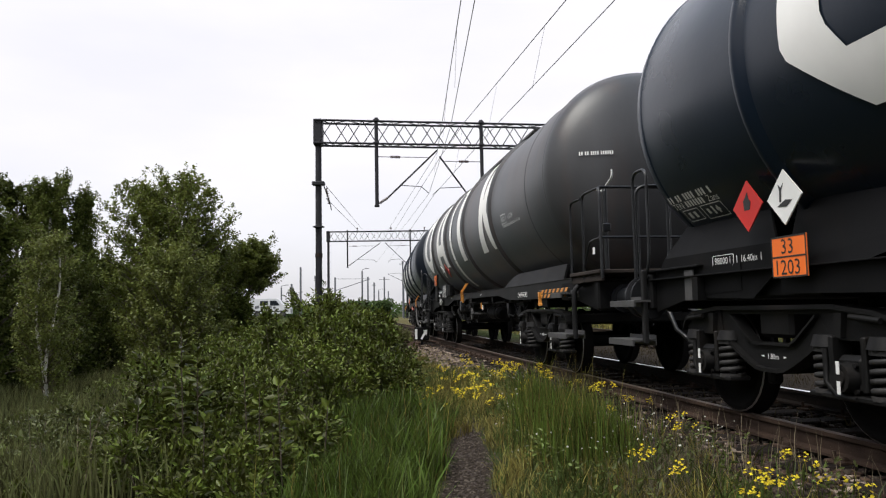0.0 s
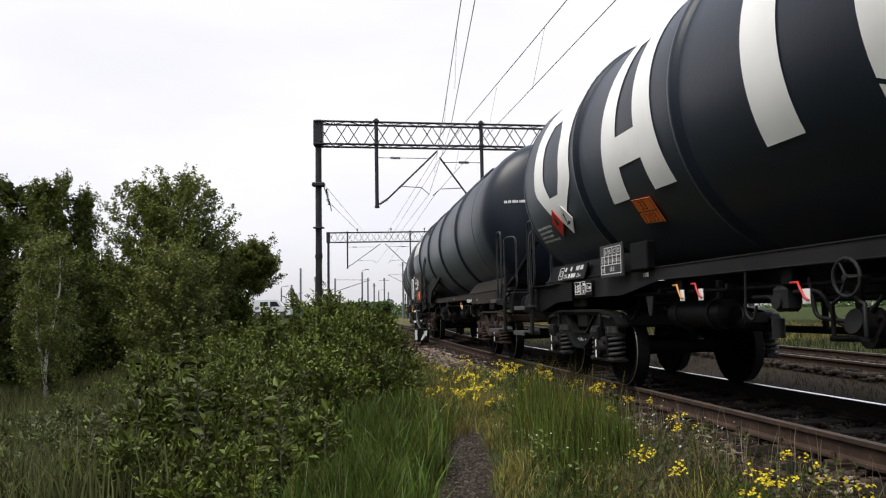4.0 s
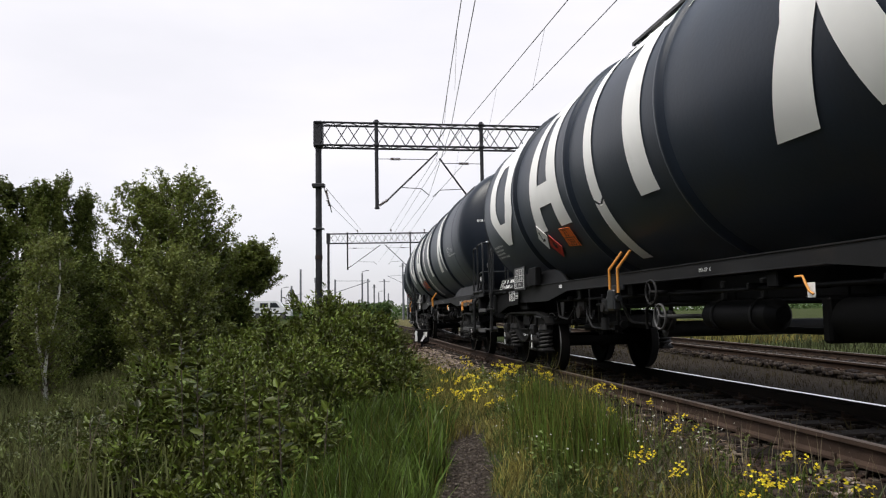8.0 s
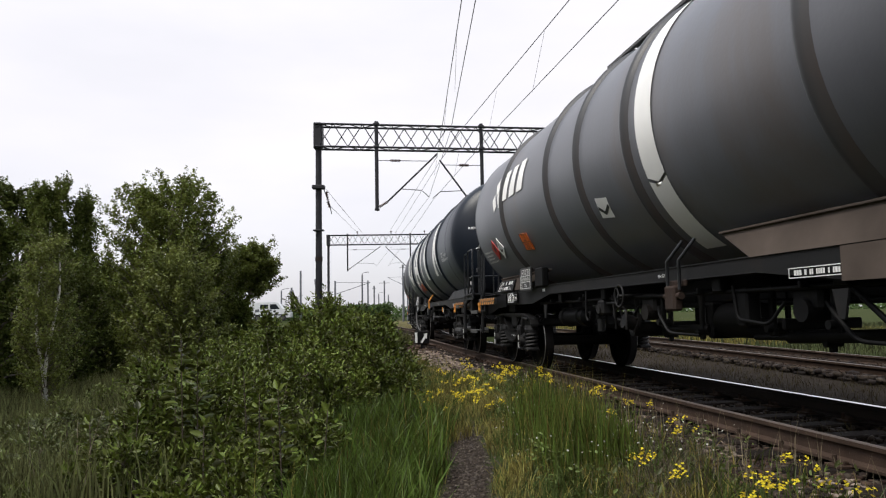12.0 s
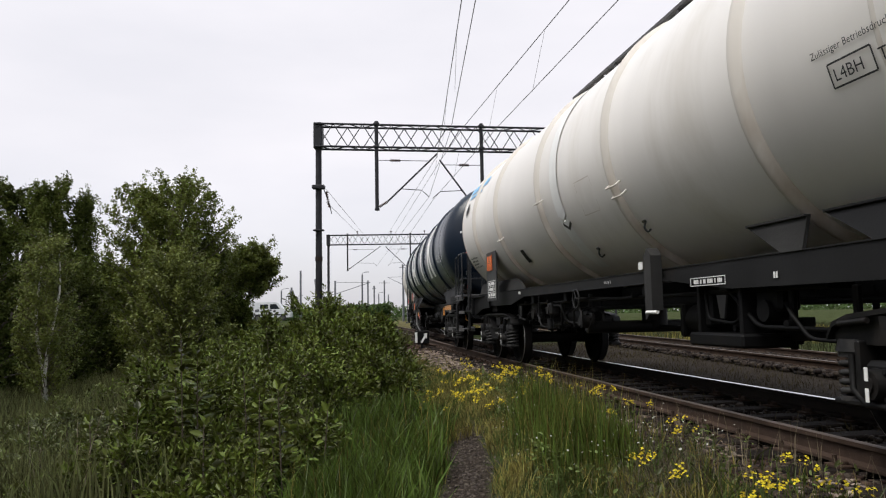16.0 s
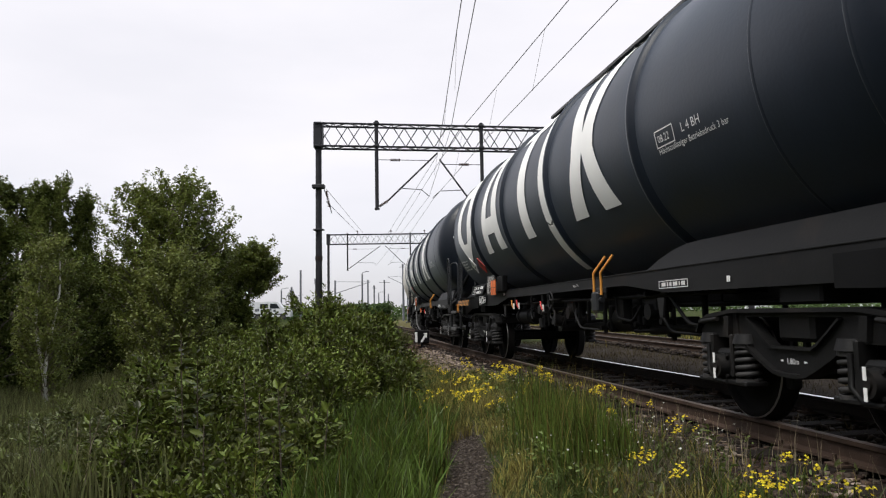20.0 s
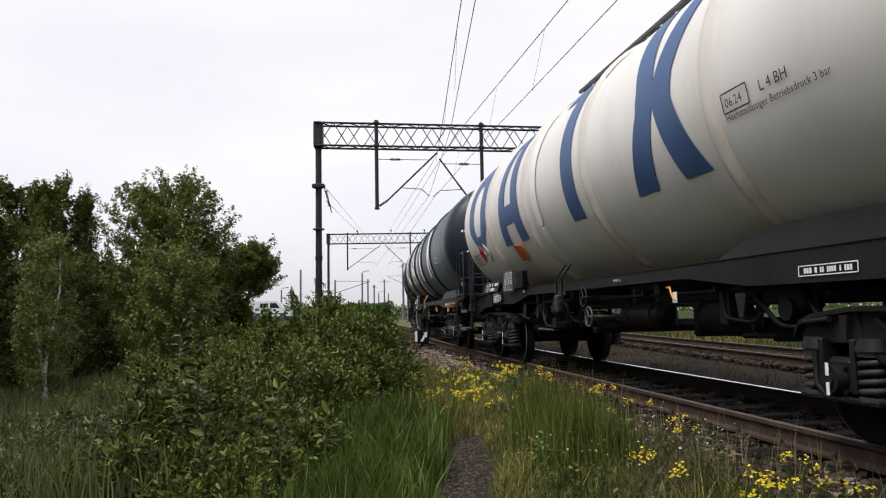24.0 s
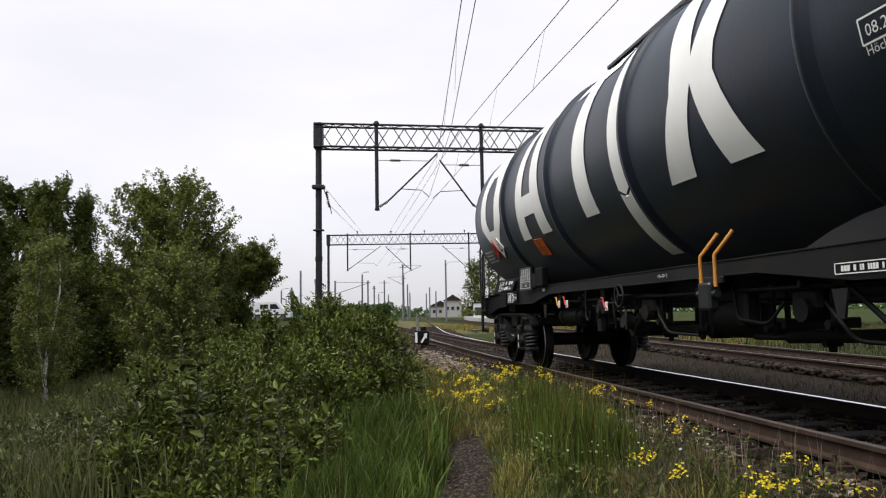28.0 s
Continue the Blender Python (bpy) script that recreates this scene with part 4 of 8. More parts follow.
def bogie(parent, u, frame, wheelsets):
    bg = part("bogie", bogie_frame_build, frame, parent, at=pose(along(u), 0, 0), key="bogie_frame")
    for x in (-0.9, 0.9):
        w = part("wheelset", wheelset_build, (WHEEL_DARK, STEEL_BRIGHT), bg, "grimy wheels, darkened for shade, with bright steel rims", pose(x, 0, 0.46), "wheelset")
        wheelsets.append((w, x))
        for s in (-1, 1):
            part("axle_box", axlebox_build, frame, bg, at=pose(x, s * 1.0, 0.46, 0, 0, 0 if s < 0 else 180), key="axlebox")
            for d in (-0.27, 0.27):
                part("coil_spring", spring_build, SPRING if frame is BOGIE else frame, bg, at=pose(x + d, s * 1.0, 0.355), key="spring")
        for z in (0.40, 0.53):
            part("axle_mark", mark_build, WHITE, bg, at=pose(x + 0.02, -1.17, z), key="mark")
    part("wheelbase_mark", wheelbase_mark_build, WHITE, bg, key="wheelbase_mark")["kind"] = "stuff"
    return bg


def wheelbase_mark_build():
    b = Build()
    written_flat(b, "1.80m", -0.085, 0.525, 0.06, -1.0185)
    for k in (-1, 1):
        b.add([(k * 0.17, -1.0185, 0.545), (k * 0.125, -1.0185, 0.536), (k * 0.125, -1.0185, 0.554)], [(0, 1, 2)])
    return b


def brake_gear_build():
    """Air reservoir slung below the frame on two straps."""
    b = Build()
    b.cyl((-0.5, -0.75, 0.88), (0.5, -0.75, 0.88), 0.135, n=20)
    b.cyl((0.5, -0.75, 0.88), (0.58, -0.75, 0.88), 0.135, 0.07, n=20)
    b.cyl((-0.58, -0.75, 0.88), (-0.5, -0.75, 0.88), 0.07, 0.135, n=20)
    return b


def strap_build():
    b = Build().tube([(0, -0.75 + 0.145 * math.cos(t), 0.88 + 0.145 * math.sin(t)) for t in np.linspace(math.pi / 2, math.pi * 2.5, 17)], 0.014, 5)
    b.box((0, -0.75, 1.11), (0.05, 0.05, 0.18), 0.01)
    return b


def distributor_build():
    """Valve block with pipes and a hanging loop."""
    b = Build().box((0, -0.98, 1.0), (0.17, 0.16, 0.2), 0.03)
    b.cyl((0.0, -1.08, 0.98), (0.0, -0.9, 0.98), 0.06, n=12)
    b.cyl((-0.1, -1.0, 0.85), (-0.1, -1.0, 0.7), 0.05, n=10)
    b.tube(bent([(-0.5, -0.95, 1.02), (-0.2, -0.98, 1.02), (-0.12, -1.0, 0.95)], 0.06), 0.017, 6)
    b.tube(bent([(0.12, -1.0, 1.05), (0.42, -1.0, 1.05), (0.45, -0.9, 0.8), (0.9, -0.85, 0.78)], 0.08), 0.017, 6)
    b.tube(bent([(-0.35, -1.1, 1.22), (-0.38, -1.1, 0.88), (-0.26, -1.1, 0.82), (-0.22, -1.1, 0.95)], 0.06), 0.012, 5)
    return b


def brake_cylinder_build():
    b = Build()
    b.cyl((-0.5, -0.5, 0.84), (0.1, -0.5, 0.84), 0.17, n=16)
    b.cyl((0.1, -0.5, 0.84), (0.9, -0.5, 0.82), 0.03, n=8)
    b.box((-0.5, -0.5, 0.84), (0.1, 0.36, 0.36), 0.02)
    b.box((0.95, -0.5, 0.82), (0.05, 0.7, 0.09), 0.012)
    b.box((0.6, -0.92, 0.96), (0.16, 0.14, 0.34), 0.02)
    return b


def pipe_run_build():
    """Brake rods and air pipes below the frame, with their hangers."""
    b = Build()
    b.cyl((-4.4, 0, 0.72), (4.4, 0, 0.72), 0.035, n=8)
    b.cyl((-5.0, -0.35, 1.0), (5.0, -0.35, 1.0), 0.028, n=8)
    b.cyl((-4.2, -0.98, 1.1), (4.3, -0.98, 1.1), 0.02, n=7)
    for x in (-3.4, -2.1, -0.6, 1.1, 2.6, 3.7):
        b.box((x, -0.7, 1.12), (0.03, 0.75, 0.05), 0.006)
        b.box((x + 0.07, -0.2, 0.92), (0.04, 0.05, 0.4), 0.008)
    b.tube(bent([(3.0, -0.98, 1.1), (3.4, -0.98, 0.8), (4.6, -0.9, 0.78)], 0.1), 0.02, 6)
    b.tube(bent([(-4.2, -0.9, 1.1), (-4.4, -0.9, 0.82), (-5.2, -0.85, 0.8)], 0.1), 0.02, 6)
    return b


def linkage_build():
    """Brake levers, slack adjuster and hanging brackets under the frame."""
    b = Build()
    for x, y, z, h in ((-0.55, -0.8, 0.93, 0.42), (-0.1, -0.6, 0.85, 0.5), (0.35, -0.9, 0.95, 0.36), (0.8, -0.7, 0.88, 0.46)):
        b.box((x, y, z), (0.06, 0.05, h), 0.01)
        b.cyl((x, y - 0.07, z - h * 0.35), (x, y + 0.07, z - h * 0.35), 0.035, n=8)
    b.cyl((-0.6, -0.62, 0.7), (0.9, -0.66, 0.76), 0.05, n=10)
    b.cyl((-1.1, -0.62, 0.69), (-0.6, -0.62, 0.7), 0.025, n=8)
    b.box((0.1, -0.86, 1.02), (0.34, 0.2, 0.2), 0.03)
    b.cyl((0.1, -1.0, 0.93), (0.1, -0.8, 0.93), 0.09, n=12)
    b.tube(bent([(-0.8, -1.0, 1.15), (-0.75, -1.0, 0.86), (-0.3, -1.0, 0.82), (-0.15, -0.95, 1.0)], 0.07), 0.016, 6)
    b.tube(bent([(0.25, -0.9, 1.0), (0.5, -1.02, 0.9), (0.7, -1.02, 0.72), (1.1, -0.9, 0.7)], 0.07), 0.016, 6)
    return b


def outlet_build():
    """Discharge pipe and valve below the tank's middle."""
    b = Build()
    b.cyl((-0.1, 0, 1.35), (-0.1, 0, 0.72), 0.14, n=14)
    b.cyl((-0.1, -1.0, 0.74), (-0.1, 1.0, 0.74), 0.085, n=12)
    b.cyl((-0.1, -1.1, 0.84), (-0.1, -0.95, 0.8), 0.085, n=14)
    b.cyl((-0.1, -0.98, 0.82), (-0.1, -0.94, 0.81), 0.12, n=14)
    for k in range(4):
        t = k * math.pi / 2 + 0.4
        b.cyl((-0.1 + 0.1 * math.cos(t), -1.0, 0.82 + 0.1 * math.sin(t)), (-0.1 + 0.1 * math.cos(t), -0.92, 0.82 + 0.1 * math.sin(t)), 0.014, n=6)
    b.tube([(-0.25, -1.13, 0.74 + 0.13 * 0), (-0.25, -1.13, 0.95), (-0.1, -1.13, 1.02), (0.05, -1.13, 0.95), (0.05, -1.13, 0.74)], 0.016, 5)
    return b


def handwheel_build():
    b = Build()
    ring = [(0.125 * math.cos(t), -1.16, 1.0 + 0.125 * math.sin(t)) for t in np.linspace(0, math.tau, 17)]
    b.tube(ring, 0.013, 6)
    for k in range(3):
        t = k * math.tau / 3
        b.cyl((0, -1.16, 1.0), (0.125 * math.cos(t), -1.16, 1.0 + 0.125 * math.sin(t)), 0.01, n=5)
    b.cyl((0, -1.18, 1.0), (0, -0.7, 1.0), 0.022, n=8)
    return b


def lever_build():
    return Build().tube([(0, 0, 0), (0.0, 0, 0.2), (0.02, -0.01, 0.27), (0.1, 0.08, 0.42), (0.12, 0.11, 0.47)], 0.017, 7)


def lever_foot_build():
    b = Build().box((0, 0, 0), (0.2, 0.1, 0.24), 0.02)
    b.cyl((-0.16, 0, 0.02), (0.16, 0, 0.02), 0.035, n=8)
    b.box((0.0, 0.05, 0.14), (0.34, 0.03, 0.06), 0.01)
    return b


def placard_build():
    return Build().box((0, 0, 0), (0.40, 0.012, 0.30), 0.004)


def placard_text(upper="33", lower="1203"):
    return lambda: placard_marks(upper, lower)


def placard_marks(upper, lower):
    b = Build()
    written_flat(b, upper, -0.088, 0.022, 0.155, -0.0085)
    written_flat(b, lower, -0.175, -0.128, 0.155, -0.0085)
    for z, w, h in ((0, 0.4, 0.012), (0.144, 0.4, 0.012), (-0.144, 0.4, 0.012)):
        b.box((0, -0.0075, z), (w, 0.002, h), 0.0004)
    for x in (-0.194, 0.194):
        b.box((x, -0.0075, 0), (0.012, 0.002, 0.3), 0.0004)
    return b


def diamond_build():
    r = 0.20
    return Build().plate([(0, -r), (r, 0), (0, r), (-r, 0)], -0.005, 0.005)


def flame_build():
    return Build().plate([(-0.035, -0.03), (0.035, -0.03), (0.05, 0.03), (0.02, 0.06), (0.01, 0.11), (-0.02, 0.07), (-0.05, 0.04)], -0.009, -0.006)


def fish_tree_build():
    b = Build().plate([(-0.075, -0.06), (0.03, -0.07), (0.09, -0.03), (0.02, -0.02)], -0.009, -0.006)
    b.plate([(-0.05, -0.03), (-0.03, -0.03), (-0.025, 0.05), (0.0, 0.1), (-0.03, 0.07), (-0.06, 0.1), (-0.045, 0.05)], -0.009, -0.006)
    return b


def info_panel_build():
    return Build().box((0, 0, 0), (0.68, 0.02, 0.38), 0.005)


def load_table_build():
    """Ruled table of load limits."""
    b = Build()
    y = -0.0125
    for z, x0, x1 in ((0.155, -0.19, 0.29), (0.055, -0.27, 0.29), (-0.045, -0.3, 0.29), (-0.15, -0.3, 0.29)):
        b.box(((x0 + x1) / 2, y, z), (x1 - x0, 0.004, 0.008), 0.0005)
    for x, z0, z1 in ((-0.3, -0.15, -0.045), (-0.27, -0.045, 0.055), (-0.19, -0.15, 0.155), (-0.07, -0.045, 0.155), (0.05, -0.045, 0.155), (0.17, -0.045, 0.155), (0.29, -0.15, 0.155)):
        b.box((x, y, (z0 + z1) / 2), (0.008, 0.004, z1 - z0), 0.0005)
    for i, c in enumerate("ABCD"):
        written_flat(b, c, -0.155 + 0.12 * i, 0.078, 0.08, y - 0.002)
    for i, c in enumerate(("42.5", "50.5", "60.5", "68.5")):
        written_flat(b, c, -0.182 + 0.12 * i, -0.02, 0.058, y - 0.002)
    written_flat(b, "S", -0.25, -0.02, 0.075, y - 0.002)
    written_flat(b, "120", -0.295, -0.125, 0.062, y - 0.002)
    written_flat(b, "00.0", -0.03, -0.125, 0.08, y - 0.002)
    return b


def brake_marks_build():
    """Pictogram with slanting bars, a two-line box and a rounded box."""
    b = Build()
    y = -0.0135

    def box(x, z, w, h, t=0.007):
        for dx, dz, ww, hh in ((0, h / 2, w + t, t), (0, -h / 2, w + t, t), (-w / 2, 0, t, h), (w / 2, 0, t, h)):
            b.box((x + dx, y, z + dz), (ww, 0.004, hh), 0.0005)
    box(-0.2, 0, 0.19, 0.16)
    for k in range(3):
        b.add([(-0.235, y, -0.065 + k * 0.035), (-0.12, y, -0.04 + k * 0.035), (-0.12, y, -0.018 + k * 0.035), (-0.235, y, -0.043 + k * 0.035)], [(0, 1, 2, 3)])
    b.box((-0.27, y, 0.0), (0.008, 0.004, 0.1), 0.0005)
    b.box((-0.27, y, -0.05), (0.03, 0.004, 0.012), 0.0005)
    box(0.0, 0, 0.17, 0.16)
    b.box((0, y, 0.0), (0.15, 0.004, 0.006), 0.0005)
    written_flat(b, "21", -0.07, 0.02, 0.075, y)
    for k in range(3):
        b.box((0.02 + k * 0.023, y, 0.045), (0.015, 0.004, 0.032), 0.0005)
    written_flat(b, "21", -0.05, -0.07, 0.075, y)
    b.box((0.035, y, -0.045), (0.016, 0.004, 0.045), 0.0005)
    box(0.21, 0, 0.19, 0.095)
    written_flat(b, "87", 0.13, -0.025, 0.07, y)
    for k in range(4):
        b.box((0.225 + k * 0.02, y, -0.005), (0.012, 0.004, 0.03), 0.0005)
    return b


def info_grid_build(w, h, rows, seed):
    def make():
        rng = random.Random(seed)
        b = Build()
        for i in range(rows + 1):
            b.box((0, -0.014, -h / 2 + h * i / rows), (w, 0.004, 0.009), 0.0005)
        for x in (-w / 2, w / 2, -w / 6, w / 5):
            b.box((x, -0.014, 0), (0.009, 0.004, h), 0.0005)
        for j in range(rows):
            x = -w / 2 + 0.03
            while x < w / 2 - 0.05:
                c = rng.choice((0.016, 0.02, 0.026))
                if rng.random() < 0.75:
                    b.box((x + c / 2, -0.0135, -h / 2 + h * (j + 0.5) / rows), (c, 0.004, h / rows * 0.52), 0.0004)
                x += c + 0.01
        return b
    return make


def tag_build():
    return Build().box((0, 0, 0), (0.082, 0.008, 0.105), 0.003)


def tag_hook_build():
    return Build().tube([(-0.17, 0.0, 0.1), (-0.06, -0.02, 0.1), (-0.02, -0.03, 0.05), (0.02, -0.03, -0.01), (0.05, -0.02, -0.03)], 0.0095, 6)


PIVOTS, PIVOTS_LONG = (2.3, 13.25), (2.45, 13.9)


def hazard_beam_build():
    return Build().box((0, 0, 0), (1.4, 0.05, 0.125), 0.01)


def tie_hook_build():
    outline = [(-0.07, 0.13), (0.02, 0.13), (0.02, 0.05), (0.0, 0.02), (0.0, -0.07), (0.05, -0.1), (0.05, -0.13), (-0.08, -0.13), (-0.08, -0.08), (-0.04, -0.05), (-0.04, 0.03), (-0.07, 0.06)]
    return Build().plate([(0.78 * x, 0.78 * z) for x, z in outline], -0.02, 0.02)


def step_build(half=0.22):
    """Folded tread: flat top, lip in front, upstand at the back."""
    prof = [(-0.13, -0.045), (-0.13, 0.016), (-0.118, 0.02), (0.118, 0.02), (0.118, 0.06), (0.13, 0.06), (0.13, -0.045), (0.118, -0.045), (0.118, 0.0), (-0.112, 0.0), (-0.112, -0.045)]
    n = len(prof)
    vs = [(-half, y, z) for y, z in prof] + [(half, y, z) for y, z in prof]
    fs = [(i, (i + 1) % n, n + (i + 1) % n, n + i) for i in range(n)] + [tuple(range(n))[::-1], tuple(range(n, 2 * n))]
    return Build().add(vs, fs)


def bent(points, r=0.08, n=4):
    """Rounds the corners of a run of points."""
    pts = [Vector(p) for p in points]
    out = [pts[0]]
    for i in range(1, len(pts) - 1):
        a, p, c = pts[i - 1], pts[i], pts[i + 1]
        d0, d1 = (a - p), (c - p)
        k = min(r, d0.length * 0.45, d1.length * 0.45)
        s, e = p + d0.normalized() * k, p + d1.normalized() * k
        for j in range(n + 1):
            t = j / n
            out.append(s * (1 - t) ** 2 + p * 2 * t * (1 - t) + e * t * t)
    out.append(pts[-1])
    return out


def hoop_build(h):
    """One tall tubular hand hoop."""
    def make():
        return Build().tube(bent([(-0.17, 0, 0), (-0.17, 0, h), (0.17, 0, h), (0.17, 0, 0.15), (0.03, 0, -0.05)], 0.13, 6), 0.017, 8)
    return make


def guard_rail_build():
    """Railing round an end platform, seen from its side; x = 0 at the outer end."""
    b = Build()
    h = 0.98
    for y in (-1.22, 1.22):
        b.tube(bent([(-1.2, y, -0.1), (-1.2, y, h - 0.04), (-0.8, y, h - 0.04)], 0.1), 0.017, 8)
        b.tube(bent([(-0.72, y, -0.1), (-0.72, y, h), (-0.1, y, h), (-0.1, y, -0.1)], 0.1), 0.017, 8)
        b.tube(bent([(-0.7, y, 0.05), (-0.5, y, 0.36), (-0.1, y, 0.38)], 0.1), 0.016, 8)
    for z in (h, 0.38):
        b.tube([(-0.1, -1.22, z), (-0.1, 1.22, z)], 0.017, 8)
    for y in (-0.75, -0.35, 0.35, 0.75):
        b.tube([(-0.1, y, -0.1), (-0.1, y, h)], 0.015, 8)
    return b


def crank_build():
    b = Build().tube(bent([(-0.3, 0, 0.03), (-0.1, 0, -0.03), (0.0, 0, 0.0), (0.22, 0, 0.07), (0.26, 0, 0.1), (0.26, 0, 0.18)], 0.04), 0.013, 7)
    b.cyl((0, 0, -0.05), (0, 0, 0.02), 0.028, n=10)
    return b


def crank_post_build():
    b = Build().cyl((0, 0, -1.2), (0, 0, 0), 0.03, n=8)
    b.box((0, 0, -0.5), (0.1, 0.1, 0.1), 0.01)
    return b


def ladder_rail_build():
    return Build().tube(bent([(0, 0, 0), (0, 0, 2.0), (-0.3, 0, 2.45)], 0.2, 5), 0.019, 8)


def rung_build():
    return Build().cyl((0, -0.2, 0), (0, 0.2, 0), 0.015, n=7)


def platform_floor_build():
    b = Build().box((-0.62, 0, 1.38), (1.1, 2.5, 0.05), 0.01)
    for y in (-1.2, 1.2):
        b.box((-0.62, y, 1.33), (1.1, 0.04, 0.13), 0.008)
    return b


def walkway_build():
    b = Build()
    for y in (-0.56, 0.56):
        b.box((0, y, TANK_Z + TANK_R + 0.05), (5.2, 0.05, 0.05), 0.006)
    return b


def walkway_foot_build():
    return Build().box((0, 0, TANK_Z + TANK_R), (0.06, 1.14, 0.14), 0.006)


def walkway_board_build():
    return Build().box((0, 0, TANK_Z + TANK_R + 0.085), (0.3, 1.1, 0.02), 0.004)


def manhole_build():
    z = TANK_Z + TANK_R
    b = Build().cyl((0, 0, z - 0.05), (0, 0, z + 0.2), 0.3, n=24)
    b.cyl((0, 0, z + 0.2), (0, 0, z + 0.25), 0.34, n=24)
    return b


def lug_build():
    b = Build().plate([(-0.08, 0.0), (0.08, 0.0), (0.03, -0.2), (-0.03, -0.2)], -0.01, 0.01)
    return b


def placard(parent, at, upper="33", lower="1203"):
    p = part("hazard_placard", placard_build, ORANGE, parent, f"orange plate with the numbers {upper} and {lower}", at, "placard")
    part("number", placard_text(upper, lower), BLACK, p, key=("placard_text", upper))
    return p


def tilt_to_tank(u, deg, lift=0.02, roll=0.0):
    """Pose of a flat plate that lies on the tank's near side."""
    x, y, z = on_tank(u, deg, lift)
    return pose(x, y, z, -deg, 0, 0) @ pose(0, 0, 0, 0, roll, 0)


SHEETS = {
    "black": (TANK_BLACK, "black"), "dust": (TANK_DUST, "dusty black"), "navy": (TANK_NAVY, "dark navy"), "brown": (TANK_GREY, "weathered brown-black"),
    "bluegrey": (TANK_BLUE_GREY, "dusty blue-grey"), "cream": (TANK_CREAM, "dirty cream-white"), "blueletters": (TANK_CREAM, "dirty cream-white")}


def wagon(spec, length):
    paint, style, front, rear_stripe = spec["paint"], spec["style"], spec["front"], spec["stripe"]
    sheet, word = SHEETS[paint]
    end = {"platform": "railed end platform", "hoop": "tubular hand hoops"}[front]
    trim = {"early": "bold white shapes", "late": "bold white shapes", "girdle": "white girdle", "plain": "stained weld rings", "panel": "big side panel"}[style]
    if paint == "blueletters":
        trim = "bold blue shapes"
    w = thing("tank_wagon", f"{word} tank wagon with {trim} and {end}", "tank wagon", "wagons of the train")
    cream = paint in ("cream", "blueletters")
    extra = max(0.0, length - 16.4) if paint == "navy" else 0.0
    u1 = (15.05 if front == "platform" else 14.62) + extra
    stretch = extra
    if style == "early" and spec["frame"] == "dark" and paint == "black":
        extra, u1 = -0.5, 14.35
    tank = part("tank", tank_build(1.25, u1), sheet, w, f"{word} cylindrical tank", key=("tank", round(u1, 2)))
    slim = style == "plain"
    slip = spec.get("slip", 0.0)
    for u in (2.95, 5.15, 8.0, 10.6, 13.7) if paint == "navy" else [v + slip for v in (2.6, 4.5, 7.1, 9.7, 12.27)] if style == "plain" else (3.5, 6.05, 7.3, 8.75, 11.55) if paint == "bluegrey" else RING_AT:
        # Blue-grey tanks get darker rings: the shadow at the ring edges, put into colour.
        part("stiffening_ring", ring_build, CREAM_STAIN if cream else TANK_GREY if paint == "bluegrey" else sheet, tank, at=pose(along(u), 0, 0), key="ring")
    for u in (1.28, u1 - 0.03, u1 - 1.0):
        part("weld_seam", seam_build, CREAM_STAIN if cream else sheet, tank, at=pose(along(u), 0, 0), key="seam")
    ink = BLACK if cream else WHITE
    if style in ("early", "late"):
        mat = LETTER_BLUE if paint == "blueletters" else LETTER_WHITE
        ring_u, bar_u, band_u, glass_u, text_u = (1.82, 7.87, 6.86, 10.15, 12.35) if style == "early" else (1.82, 7.15, 8.44, 9.39, 12.05)
        if paint == "navy":
            ring_u, gable_u, bar_u, band_u, glass_u, text_u = 3.45, 5.5, 9.2, 7.6, 11.4, 14.2
        gable_u = 5.5 if paint == "navy" else 4.3
        if paint == "blueletters":
            band_u, glass_u, text_u = 6.6, 9.85, 11.75
        part("painted_ring_shape", shape_ring(ring_u), mat, tank, key=("shape_ring", ring_u))
        part("painted_gable_shape", shape_gable(gable_u), mat, tank, key=("shape_gable", gable_u))
        part("painted_bar_shape", shape_bar(bar_u), mat, tank, key=("shape_bar", bar_u))
        part("painted_hourglass_shape", shape_hourglass(glass_u), mat, tank, key=("shape_hourglass", glass_u))
        if paint != "navy":
            part("girdle", band_build(0.26), WHITE if cream else LETTER_WHITE, tank, "white girdle with a nick", pose(along(band_u), 0, 0), ("band", 0.26))
        part("lettering", pressure_text(text_u, -17.0, "06.24" if cream else "08.22"), ink, tank, key=("pressure_text", text_u, cream))["kind"] = "stuff"
    elif style == "girdle":
        part("girdle", band_build(0.36), LETTER_WHITE, tank, "broad white girdle", pose(along(spec["band"]), 0, 0), ("band", 0.36))
        part("logo", logo_build(spec["logo"]), LETTER_WHITE, tank, "white logo of plain slanted shapes", key=("logo", spec["logo"]))
        part("lettering", pressure_text(11.85, 2.0), ink, tank, key="pressure_text_high")["kind"] = "stuff"
        cu, cd = (7.75, -27) if spec["band"] > 8 else (7.95, -12.4)
        cm = part("chevron_mark", chevron_build(cu, cd), LETTER_WHITE, tank, "white square with a black chevron", key=("chevron", cu))
        part("chevron", chevron_stroke_build(cu, cd), BLACK, cm, key=("chevron_stroke", cu))
        if spec["plate"] != "tank":
            part("repainted_patch", repaint_build(spec["band"] + 2.5 if spec["band"] > 8 else 3.9), TANK_PATCH if paint == "dust" else TANK_GREY, tank, "darker repainted patch", key=("repaint", spec["band"]))
    elif style == "plain":
        part("lettering", pressure_text_plain(13.1, -19.0), ink, tank, key="pressure_text_cream")["kind"] = "stuff"
